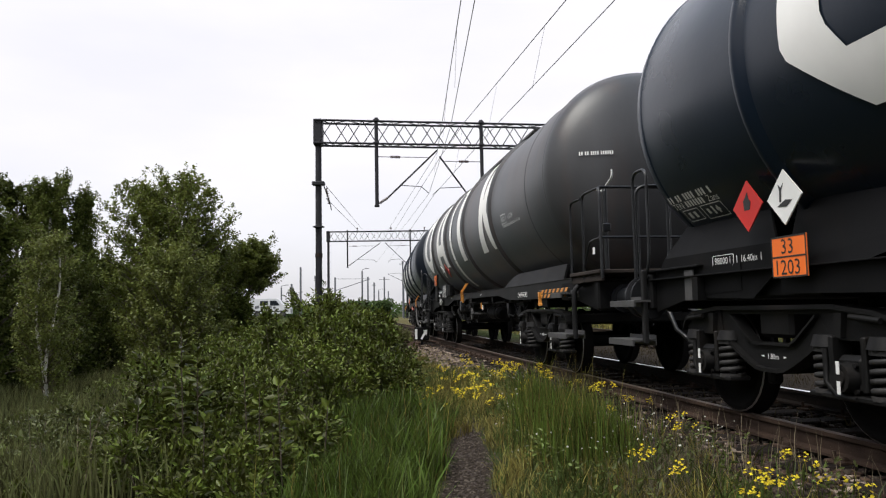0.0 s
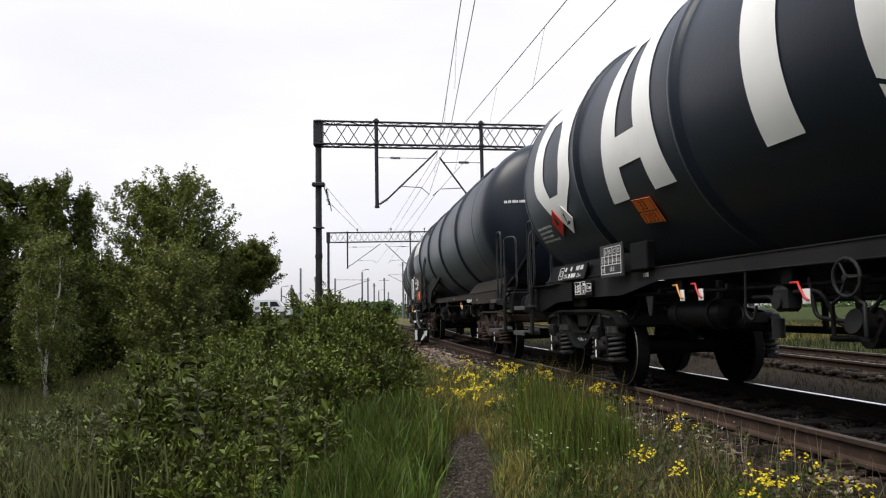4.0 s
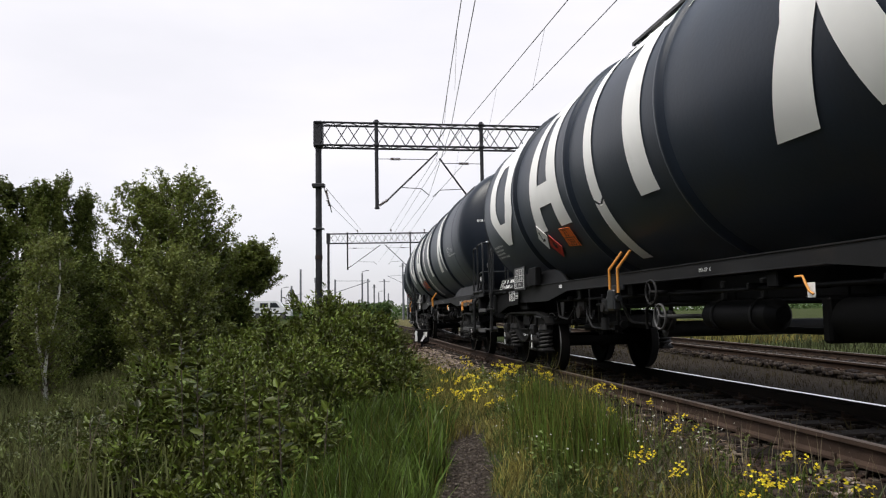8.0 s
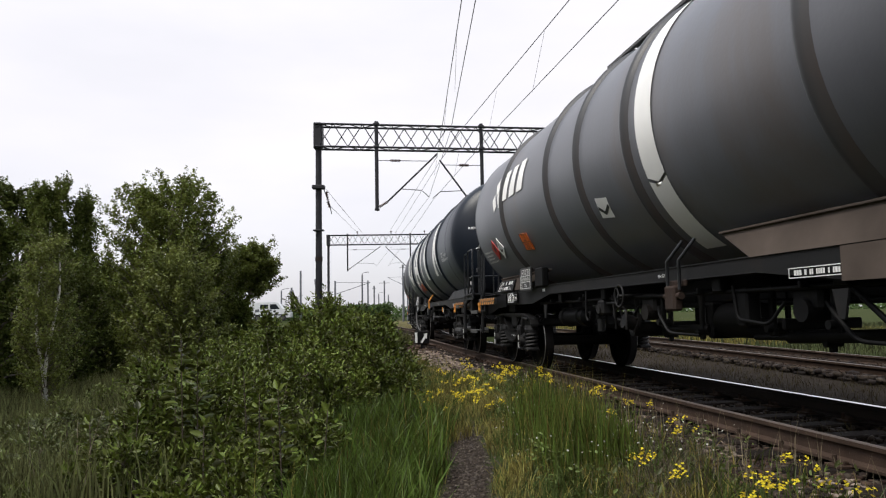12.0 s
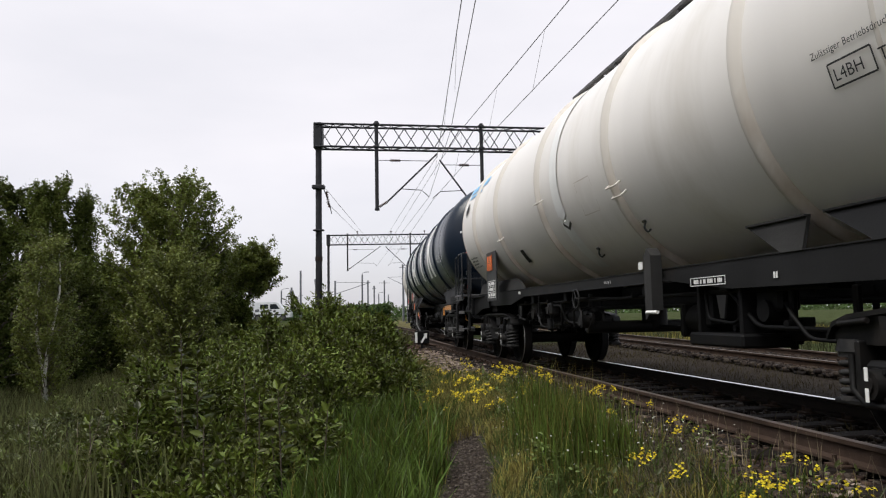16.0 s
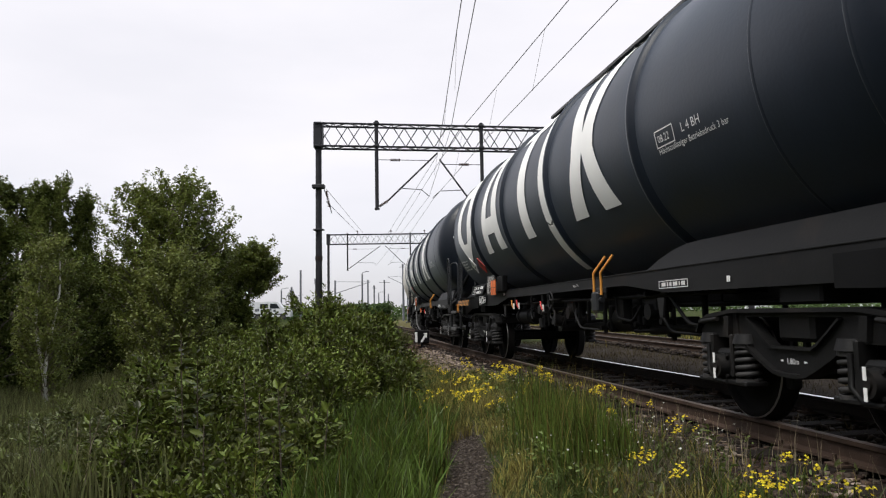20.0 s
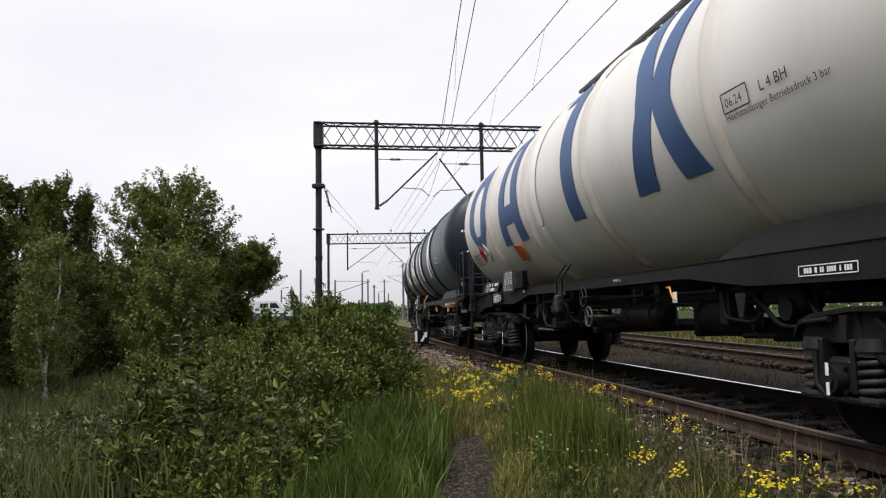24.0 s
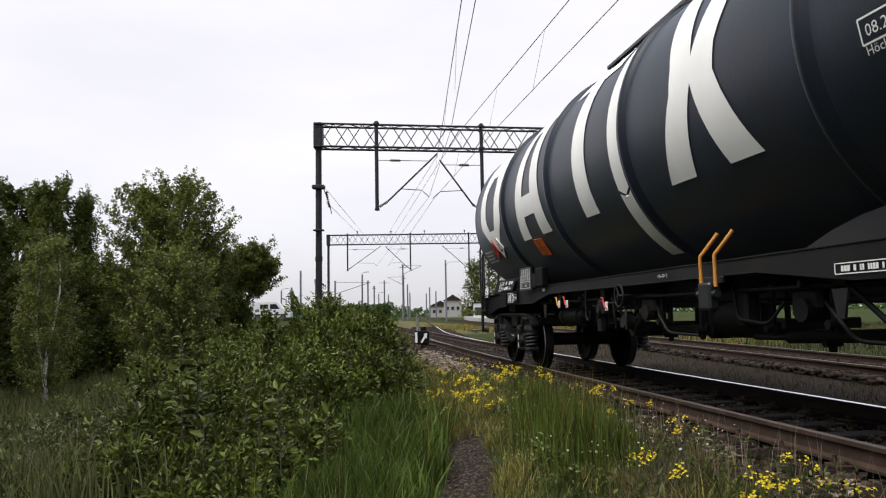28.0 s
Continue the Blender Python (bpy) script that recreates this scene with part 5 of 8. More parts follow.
        part("single_mark", lambda: quad_mark(Build(), 14.35, 8, 0.09, 0.28), ink, tank, key="b_mark")
        part("girdle", band_build(0.3), WHITE, tank, "faint white girdle", pose(along(7.85 + slip), 0, 0), ("band", 0.3))
        part("chevron", chevron_stroke_build(7.9 + slip, -28.0), BLACK, tank, "small black chevron", key=("chevron_plain", slip))
        part("patch_outline", lambda: frame_box(Build(), 8.85 + slip, -19, 0.5, 0.42, 0.009), CREAM_STAIN, tank, "outline of a repainted patch", key=("patch_outline", slip))
        part("data_plate", lambda: quad_mark(Build(), 5.3 + slip, -38, 0.2, 0.26, 0.01), FRAME_PALE, tank, "small grey data plate", key=("data_plate", slip))
        for u, d in ((9.75, -20), (9.8, -24.5), (7.15, -12), (4.55, -22)):
            part("grab_iron", grab_iron_build, CREAM_STAIN, tank, "", tilt_to_tank(u + slip, d, 0.05), "grab_iron")
        for u, d in ((8.3, -47), (9.95, -40)):
            part("hose_hook", hose_hook_build, PIPE_BLACK, tank, "", tilt_to_tank(u + slip, d, 0.01), "hose_hook")
        part("logo", cream_logo_build, SKY_BLUE, tank, "pale blue logo of plain bars", key="cream_logo")
        part("grey_diamond", lambda: quad_mark(Build(), 1.75, 14, 0.24, 0.24, 0.012, math.pi / 4), FRAME_GREY, tank, key="grey_diamond")
    part("number_mark", dome_row(u1), ink, tank, key=("number_row", round(u1, 2)))["kind"] = "stuff"
    if style != "panel" and paint != "navy":
        part("rear_lettering", text_block(1.4, -27, 4, 0.7, 0.04, 11), ink, tank, key="rear_text")["kind"] = "stuff"

    # underframe
    under = {"vtg": FRAME_BROWN, "dust": FRAME_GREY, "dark": FRAME_DARK}[spec["frame"]]
    # The dust wagon's side sill is dark to stand for a deeply shadowed recess.
    sill_paint = FRAME_DARK if paint == "dust" else FRAME_GREY if spec["frame"] != "vtg" or paint != "black" else FRAME_BROWN
    if paint == "navy":
        for u, way in ((0.0, 1), (length, -1)):
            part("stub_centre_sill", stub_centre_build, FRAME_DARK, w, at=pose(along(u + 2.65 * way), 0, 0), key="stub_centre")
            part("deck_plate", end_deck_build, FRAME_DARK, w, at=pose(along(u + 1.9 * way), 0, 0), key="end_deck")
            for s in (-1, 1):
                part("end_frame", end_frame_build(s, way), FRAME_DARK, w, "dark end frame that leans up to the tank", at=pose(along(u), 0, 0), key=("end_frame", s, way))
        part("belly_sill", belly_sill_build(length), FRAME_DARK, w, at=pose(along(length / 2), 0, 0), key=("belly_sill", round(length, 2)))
        part("length_mark", length_marks_build, WHITE, w, key="length_marks")["kind"] = "stuff"
        part("data_plate", lambda: Build().box((0, 0, 0), (0.16, 0.014, 0.28), 0.004), STEP_GREY, w, "plain grey data plate", pose(along(1.5), -1.17, 1.14), "end_data_plate")
        part("wire_loop", lambda: Build().tube(bent([(-0.35, 0, 0.06), (-0.3, 0, -0.07), (0.32, 0, -0.09), (0.26, 0, 0.02)], 0.05), 0.011, 6), ORANGE_PIPE, w, "bent yellowish uncoupling handle", pose(along(length - 0.55), -1.0, 0.87), "wire_loop")
        part("white_mark", lambda: Build().box((0, 0, 0), (0.045, 0.006, 0.075), 0.001), WHITE, w, at=pose(along(length - 0.98), -1.14, 1.32), key="small_mark")
    else:
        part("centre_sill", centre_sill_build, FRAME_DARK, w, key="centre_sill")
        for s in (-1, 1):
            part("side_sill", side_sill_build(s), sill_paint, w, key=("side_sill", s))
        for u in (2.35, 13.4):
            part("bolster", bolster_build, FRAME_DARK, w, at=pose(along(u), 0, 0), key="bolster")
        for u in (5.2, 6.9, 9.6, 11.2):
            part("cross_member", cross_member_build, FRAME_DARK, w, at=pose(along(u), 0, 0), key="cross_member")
    for s in () if paint == "navy" else (-1, 1):
        if style == "girdle":
            part("cradle", pointed_cradle_build(s, 4.79, 1.7, 1.45), FRAME_DUST, w, "brown dusty cradle plate drawn to a point", key=("pointed_cradle_rear", s))
            continue
        part("cradle", saddle_build(0, s), FRAME_PALE if slim else under, w, key=("saddle_rear", s))
    for s in () if paint == "navy" else (-1, 1):
        if style in ("girdle", "plain"):
            if style == "girdle":
                tip = 9.76 if paint == "bluegrey" else 11.65
                part("cradle", pointed_cradle_build(s, tip, 15.0), FRAME_DUST, w, "brown dusty cradle plate drawn to a point", key=("pointed_cradle", s, tip))
                if paint == "bluegrey":
                    part("sill_end", lambda: Build().plate([(along(11.32), 1.12), (along(15.2), 1.103), (along(15.2), 1.352), (along(11.32), 1.352)], -0.003, 0.003), FRAME_DUST, w, "brown dusty end of the side sill", pose(0, s * 1.119, 0), "sill_end")
            else:
                part("cradle", pointed_cradle_build(s, 11.65, 12.4), FRAME_PALE, w, "grey dusty cradle plate drawn to a point", key=("pointed_cradle_short", s))
                part("cradle", pointed_cradle_build(s, 12.6, 15.2), FRAME_GREY, w, key=("pointed_cradle_long", s))
            continue
        part("cradle", saddle_build(1, s), under if spec["frame"] != "dark" else FRAME_GREY, w, key=("saddle_front", s))
    for flip, x in ((0, along(length)), (180, along(0.0))):
        e = part("headstock", headstock_build, FRAME_DARK, w, at=pose(x, 0, 0, 0, 0, flip), key="headstock")
        for y in (-0.875, 0.875):
            part("buffer", buffer_build, PIPE_BLACK, e, at=pose(0, y, 1.06), key="buffer")
        part("coupling", coupling_build, PIPE_BLACK, e, at=pose(0, 0, 0), key="coupling")
    wheelsets = []
    iron = BOGIE_RUST if style == "panel" else BOGIE
    for u in PIVOTS_LONG if slim else (PIVOTS[0] + 0.2 * (stretch > 0), PIVOTS[1] + stretch):
        bogie(w, u, iron, wheelsets)
    late = style in ("late", "girdle")
    tub = part("air_reservoir", brake_gear_build, FRAME_DARK, w, at=pose(along(5.1 if late else 6.8 if slim else 8.7), 0, 0), key="reservoir")
    for x in (-0.32, 0.32):
        part("strap", strap_build, FRAME_GREY, tub, at=pose(x, 0, 0), key="strap")
    if paint != "navy":
        part("distributor", distributor_build, FRAME_GREY, w, at=pose(along(6.8 if late else 6.1), 0, 0), key="distributor")
        part("pipe_run", pipe_run_build, FRAME_DARK, w, key="pipe_run")
    part("brake_cylinder", brake_cylinder_build, FRAME_DARK, w, at=pose(along(9.3 if late else 10.2), 0, 0), key="brake_cylinder")
    part("outlet_pipe", outlet_build, BOGIE, w, at=pose(along(7.75), 0, 0), key="outlet")
    if paint != "navy":
        part("handwheel", handwheel_build, FRAME_GREY, w, at=pose(along(7.69), 0, 0.12), key="handwheel")
    if style == "early" and paint != "navy":
        part("handwheel", handwheel_build, STEP_GREY, w, at=pose(along(7.87), 0, -0.13), key="handwheel")
    part("manhole", manhole_build, sheet, w, key="manhole")
    way = part("walkway", walkway_build, STEP_GREY, w, at=pose(0.6, 0, 0), key="walkway")
    for i in range(14):
        part("board", walkway_board_build, STEP_GREY, way, at=pose(-2.5 + i * 0.385, 0, 0), key="walkway_board")
    for x in (-2.4, -0.9, 0.9, 2.4):
        part("support", walkway_foot_build, STEP_GREY, way, at=pose(x, 0, 0), key="walkway_foot")
    if (style in ("early", "late") or paint == "bluegrey") and paint != "navy":
        bare = paint in ("blueletters", "bluegrey")
        foot = part("lever_foot", lever_foot_build, BOGIE_RUST if paint == "bluegrey" else PIPE_BLACK, w, at=pose(along(9.75 if style == "late" else 9.1 if style == "girdle" else 6.8), -1.2, 1.06), key="lever_foot")
        for x in (-0.11, 0.13):
            part("lever", lever_build, PIPE_BLACK if bare else ORANGE_PIPE, foot, "bent dark lever" if bare else "bent orange-yellow lever", pose(x, 0, 0.08), "lever")
    if slim:
        part("frame_post", lambda: Build().plate([(-0.08, 0.85), (-0.08, 1.5), (0.0, 1.58), (0.08, 1.5), (0.08, 0.95)], -0.06, 0.06), FRAME_PALE, w, at=pose(along(10.15 + slip), -1.2, 0), key="frame_post")
        part("white_handle", lambda: Build().cyl((0, 0, 0), (0.24, 0, 0), 0.018, n=8), WHITE, w, at=pose(along(10.15 + slip), -1.28, 0.93), key="white_handle")
        part("white_mark", tag_build, WHITE, w, at=pose(along(9.64 + slip), -1.1, 1.43, 0, 90, 0), key="tag")
        part("low_tray", lambda: Build().box((0, 0, 0), (0.9, 0.5, 0.12), 0.02).box((-0.35, 0, 0.25), (0.05, 0.4, 0.5), 0.01).box((0.35, 0, 0.25), (0.05, 0.4, 0.5), 0.01), FRAME_DARK, w, at=pose(along(11.1), -0.85, 0.68), key="low_tray")
    if paint != "navy":
        part("linkage", linkage_build, BOGIE, w, at=pose(along(7.9 if late else 4.9), 0, 0), key="linkage")
        part("linkage", linkage_build, FRAME_DARK, w, at=pose(along(10.6 if late else 11.6), 0, 0), key="linkage")
    for u in () if paint == "navy" else (4.7, 11.3):
        part("lug", lug_build, FRAME_GREY, w, at=pose(along(u), -1.115, 1.07), key="lug")
    box_u = 12.35 if style == "early" else 11.55 if style == "late" else 11.05
    if paint != "navy":
        part("sill_lettering", sill_marks_build(box_u), WHITE, w, key=("sill_marks", box_u))["kind"] = "stuff"
    if paint == "navy":
        part("data_mark", data_marks_build, ink, tank, key="data_marks")["kind"] = "stuff"
    elif style not in ("panel", "plain"):
        back = style == "early" and spec["frame"] == "dark" and paint == "black"
        dusty = paint == "dust"
        ut, ul, un, ub = (2.69, 2.03, 1.6, 3.4) if back else (3.9, 1.6, 1.85, 3.4) if dusty else (3.9, 2.75, 2.3, 4.6)
        if not dusty:
            pa = part("info_panel", info_panel_build, BLACK, w, "black plate with white ruled marks", pose(along(ut), -1.2, 1.5), "info_panel")
            part("load_table", load_table_build, WHITE, pa, key="load_table")
        part("side_box", lambda: Build().box((0, 0, 0), (0.42, 0.1, 0.3), 0.015), FRAME_BROWN if dusty else FRAME_DARK, w, at=pose(along(ub), -1.16 if dusty else -1.14, 1.2 if dusty else 1.5), key="side_box")
        if dusty:
            part("end_frame", lambda: Build().plate([(along(0.7), 1.02), (along(3.2), 1.02), (along(3.2), 1.355), (along(0.7), 1.355)], -1.125, -1.116), FRAME_BROWN, w, "brown dusty end frame", key="dusty_end_frame")
            for u in (1.15, 2.2, 3.0):
                part("stiffener", lambda: Build().plate([(-0.02, 1.03), (0.1, 1.03), (0.02, 1.35), (-0.02, 1.35)], -1.17, -1.126), FRAME_BROWN, w, at=pose(along(u), 0, 0), key="stiffener")
            for y in (-0.85, 0.85):
                part("inner_sill", lambda: Build().box((along(8.2), 0, 1.08), (9.4, 0.03, 0.3), 0.005), FRAME_DARK, w, at=pose(0, y, 0), key="inner_sill")
            part("radius_mark", radius_mark_build, WHITE, w, key="radius_mark")["kind"] = "stuff"
        pb = part("info_panel", lambda: Build().box((0, 0, 0), (0.64, 0.012, 0.2), 0.003), FRAME_DARK, w, at=pose(along(ul), -1.135, 1.225), key="info_panel_low")
        part("brake_mark", brake_marks_build, WHITE, pb, at=pose(0, 0.004, 0), key="brake_marks")["kind"] = "stuff"
        pc = part("info_panel", lambda: Build().box((0, 0, 0), (1.1, 0.02, 0.22), 0.005), FRAME_DUST if dusty else FRAME_DARK, w, at=pose(along(un), -1.12, 1.45, -18), key="info_panel_lean")
        part("frame_lettering", info_lines_build, WHITE, pc, key="info_lines")["kind"] = "stuff"
    for i, u in enumerate((4.58, 4.9) if paint == "navy" else (5.45, 5.8, 7.26) if style == "late" else () if style == "girdle" or slim else (9.05,) if paint == "brown" else (10.2,)):
        tg = part("brake_tag", tag_build, WHITE, w, "small white and red tag", pose(along(u), -1.145, 1.0 if paint == "brown" else 0.95 - 0.11 * i if paint == "navy" else 1.06 - 0.05 * (i == 2)), "tag")
        part("tag_hook", tag_hook_build, ORANGE_PIPE if i == 0 or paint == "blueletters" else RED, tg, key="tag_hook")

    # hazard plates
    where = spec["plate"]
    if where == "tank":
        placard(w, tilt_to_tank(*((5.38 if style == "early" and spec["frame"] == "dark" else 4.95, -35.4) if style != "girdle" else (4.4, -29)), 0.02, 4))
        spots = ((4.68, -38), (4.38, -30.8)) if style == "early" and spec["frame"] == "dark" else ((2.38, -27), (2.78, -27))
    elif where == "shoulder":
        placard(w, pose(along(3.14), -1.42, 1.8), "30", "1202")
        part("plate_post", lambda: Build().box((0, 0, 0), (0.46, 0.04, 0.8), 0.01), FRAME_DARK, w, at=pose(along(3.14), -1.38, 1.62), key="plate_post")
        spots = ((2.82, -17), (3.17, -18.5))
    elif where == "post":
        placard(w, pose(along(3.2), -1.36, 1.84))
        part("plate_post", lambda: Build().box((0, 0, 0), (0.46, 0.04, 0.8), 0.01), FRAME_DARK, w, at=pose(along(3.2), -1.32, 1.62), key="plate_post")
        spots = ((5.1, -31), (4.4, -31))
    elif where == "sill":
        placard(w, pose(along(4.75 if style == "girdle" else 4.3), -1.25, 1.44))
        spots = None if spec.get("bare") else ((3.65, -31), (3.32, -29)) if style == "girdle" else ((3.2, -35), (2.5, -33))
    elif where == "low":
        placard(w, pose(along(3.03), -1.2, 1.29))
        spots = None
        for u, mat, sign, key, lab in ((2.61, RED, flame_build, "flame", "red diamond with a flame sign"), (3.07, WHITE, fish_tree_build, "fish", "white diamond with a dead tree and fish sign")):
            dm = part("hazard_diamond", diamond_build, mat, w, lab, pose(along(u), -1.24, 1.71), "diamond")
            part("sign", sign, BLACK, dm, key=key)
    elif where == "bracket":
        br = part("bracket_panel", lambda: Build().box((0, 0, 0), (0.82, 0.03, 0.95), 0.01), BLACK, w, "black bracket plate with markings", pose(along(3.3), -1.3, 1.66), "bracket_panel")
        part("ruled_table", info_grid_build(0.6, 0.32, 3, 31), WHITE, br, at=pose(0.05, -0.006, -0.25), key="bracket_grid")
        placard(br, pose(-0.08, -0.025, 0.26))
        spots = None
        for z, mat, sign, key, lab in () if spec.get("bare") else ((1.84, RED, flame_build, "flame", "red diamond with a flame sign"), (1.44, WHITE, fish_tree_build, "fish", "white diamond with a dead tree and fish sign")):
            dm = part("hazard_diamond", diamond_build, mat, w, lab, pose(along(3.88), -1.3, z, 0, 0, 12), "diamond")
            part("sign", sign, BLACK, dm, key=key)
    else:
        pl = part("hazard_placard", placard_build, ORANGE, w, "orange plate with the numbers 30 and 1202", pose(along(3.05), -1.46, 1.52), "placard")
        part("number", placard_text("30", "1202"), BLACK, pl, key="placard_text_b")
        spots = None
        for u, z, mat, sign, key, lab in ((2.52, 1.52, RED, flame_build, "flame", "red diamond with a flame sign"), (2.5, 1.92, WHITE, fish_tree_build, "fish", "white diamond with a dead tree and fish sign")):
            dm = part("hazard_diamond", diamond_build, mat, w, lab, pose(along(u), -1.46, z), "diamond")
            part("sign", sign, BLACK, dm, key=key)
    if spots:
        rd = part("hazard_diamond", diamond_build, RED, w, "red diamond with a flame sign", tilt_to_tank(spots[0][0], spots[0][1], 0.02, 8), "diamond")
        part("sign", flame_build, BLACK, rd, key="flame")
        wd = part("hazard_diamond", diamond_build, WHITE, w, "white diamond with a dead tree and fish sign", tilt_to_tank(spots[1][0], spots[1][1], 0.02), "diamond")
        part("sign", fish_tree_build, BLACK, wd, key="fish")

    # the end towards the camera
    if front == "platform":
        part("platform", platform_floor_build, STEP_GREY if paint == "navy" else FRAME_BROWN if paint == "brown" else FRAME_GREY, w, at=pose(along(16.55 + extra), 0, 0), key="platform")
        part("guard_rail", guard_rail_build, PIPE_BLACK, w, at=pose(along(16.6 + extra), 0, 1.4), key="guard_rail")
        cp = part("brake_post", crank_post_build, PIPE_BLACK, w, at=pose(along(16.1 + extra), -1.0, 2.44), key="crank_post")
        part("crank", crank_build, RED if paint == "navy" else WHITE, cp, "bent crank handle", pose(0, 0, 0), "crank")
        if paint != "navy":
            ly = -1.2 if spec.get("ladder") else 0.0
            for y in (0.22 + ly, 0.62 + ly):
                part("ladder_rail", ladder_rail_build, PIPE_BLACK, w, at=pose(along(16.2 + extra), y, 1.4), key="ladder_rail")
            for i in range(8):
                part("rung", rung_build, PIPE_BLACK, w, at=pose(along(16.2 + extra), 0.42 + ly, 1.62 + 0.26 * i), key="rung")
            part("ladder_sign", ladder_sign_build, ORANGE_PIPE, w, "yellow warning sign", pose(along(16.24 + extra), 0.42 + ly, 3.1, 0, 0, 62), "ladder_sign")
        navy = paint == "navy"
        hz_u = length - 2.35 if navy else 14.6 + extra
        hz = part("hazard_beam", hazard_beam_build, BLACK, w, "black beam with yellow stripes", pose(along(hz_u), -1.24, 1.12 if navy else 1.17), "hazard_beam")
        for i in range(7):
            part("stripe", stripe_back_build if navy else stripe_build, ORANGE_PIPE, hz, at=pose(-0.66 + i * 0.19 if navy else -0.6 + i * 0.19, -0.0285, 0), key=("stripe", navy))
        part("tie_hook", tie_hook_build, ORANGE_PIPE, w, "orange-yellow tie-down hook", pose(along(hz_u - 0.75 if navy else 14.05 + extra), -1.28, 1.03 if navy else 1.1), "tie_hook")
        part("white_mark", lambda: Build().box((0, 0, 0), (0.07, 0.008, 0.085), 0.002), RED if navy else WHITE, w, at=pose(along(length - 0.5 if navy else 16.25 + extra), -1.0 if navy else -1.22, 1.64), key="platform_mark")
    else:
        part("hand_hoop", hoop_build(1.2), PIPE_BLACK, w, at=pose(along(15.3), -1.28, 1.2), key="hoop")
        part("hand_hoop", hoop_build(1.05), PIPE_BLACK, w, at=pose(along(15.85), -1.2, 1.2, 0, 0, 25), key="hoop_low")
        part("hand_hoop", hoop_build(1.2), PIPE_BLACK, w, at=pose(along(15.5), 1.2, 1.2), key="hoop")
        if style in ("late", "panel"):
          part("end_brace", lambda: Build().tube([(0, 0, 0), (0.35, 0.15, 0.25), (0.55, 0.5, 0.9)], 0.05, 8), FRAME_DARK, w, at=pose(along(14.9), -1.1, 1.32), key="end_brace")
        if style == "girdle" and paint == "dust":
            for y in (-0.72, -0.32):
                part("ladder_rail", ladder_rail_build, PIPE_BLACK, w, at=pose(along(15.75), y, 1.4), key="ladder_rail")
            for i in range(8):
                part("rung", rung_build, PIPE_BLACK, w, at=pose(along(15.75), -0.52, 1.62 + 0.26 * i), key="rung")
            hz = part("hazard_beam", hazard_beam_build, BLACK, w, "black beam with yellow stripes", pose(along(13.1), -1.24, 1.17), "hazard_beam")
            for i in range(7):
                part("stripe", stripe_build, ORANGE_PIPE, hz, at=pose(-0.6 + i * 0.19, -0.0285, 0), key="stripe")
            part("tie_hook", tie_hook_build, ORANGE_PIPE, w, "orange-yellow tie-down hook", pose(along(12.52), -1.28, 1.08), "tie_hook")
    sx = length - 1.0 if paint == "navy" else 15.15 + extra
    part("step", lambda: step_build(0.4), STEP_GREY, w, at=pose(along(sx), -1.25, 0.6), key="step_long")
    part("step", step_build, STEP_GREY, w, at=pose(along(sx), -1.25, 1.03 if paint == "navy" else 1.14), key="step")
    part("step", lambda: step_build(0.32), WHITE if style == "panel" else STEP_GREY, w, at=pose(along(0.35), -1.25, 0.6), key="step_wide")
    part("step", lambda: step_build(0.32), WHITE if style == "panel" else STEP_GREY, w, at=pose(along(0.42), -1.25, 1.0), key="step_wide")
    part("step_post", lambda: Build().tube(bent([(0, 0, 0.56), (0, 0, 1.2), (0.0, 0.15, 1.3)], 0.08), 0.035, 7), FRAME_GREY, w, at=pose(along(sx + 0.4), -1.25, 0), key="step_post")
    part("step_post", lambda: Build().box((0, 0, 0), (0.07, 0.05, 0.75), 0.01), FRAME_GREY, w, at=pose(along(0.7), -1.25, 0.95), key="step_plate")
    part("hand_hoop", hoop_build(1.12), PIPE_BLACK, w, at=pose(along(0.62), -1.22, 1.25), key="hoop_rear")
    part("hand_hoop", hoop_build(0.95), PIPE_BLACK, w, at=pose(along(0.42), -1.0, 1.3, 0, 0, 80), key="hoop_rear_low")
    if rear_stripe:
        hz = part("hazard_beam", hazard_beam_build, BLACK, w, "black beam with yellow stripes", pose(along(1.25), -1.27, 1.19), "hazard_beam")
        for i in range(7):
            part("stripe", stripe_build, ORANGE_PIPE, hz, at=pose(-0.6 + i * 0.19, -0.0285, 0), key="stripe")
        part("tie_hook", tie_hook_build, ORANGE_PIPE, w, "orange-yellow tie-down hook", pose(along(0.68), -1.31, 1.08), "tie_hook")
    if style == "panel":
        panel = part("side_panel", lambda: Build().box((0, 0, 0), (2.45, 0.05, 1.08), 0.02), FRAME_BROWN, w, "big brown-black lettered side panel", pose(along(2.15), -1.42, 1.82), "side_panel")
        part("panel_lettering", panel_marks_build, WHITE, panel, key="panel_marks")["kind"] = "stuff"
        part("hatch", lambda: Build().box((0, 0, 0), (0.38, 0.03, 0.28), 0.01), FRAME_DARK, panel, at=pose(-0.68, -0.03, -0.35), key="panel_hatch")
        part("logo", panel_logo_build, LETTER_WHITE, tank, "white logo of plain slanted shapes", key="panel_logo")
        part("skirt", lambda: Build().plate([(0, 0), (0, 0.55), (1.3, 0.75), (3.2, 0.85), (3.2, 0.7), (1.2, 0.35), (0.9, 0)], -1.25, -1.2), FRAME_DARK, w, at=pose(along(3.6), 0, 1.25), key="skirt")
        for y in (-0.2, 0.2):
            part("ladder_rail", side_ladder_build, PIPE_BLACK, w, at=pose(along(5.05) + y, 0, 0), key="side_ladder")
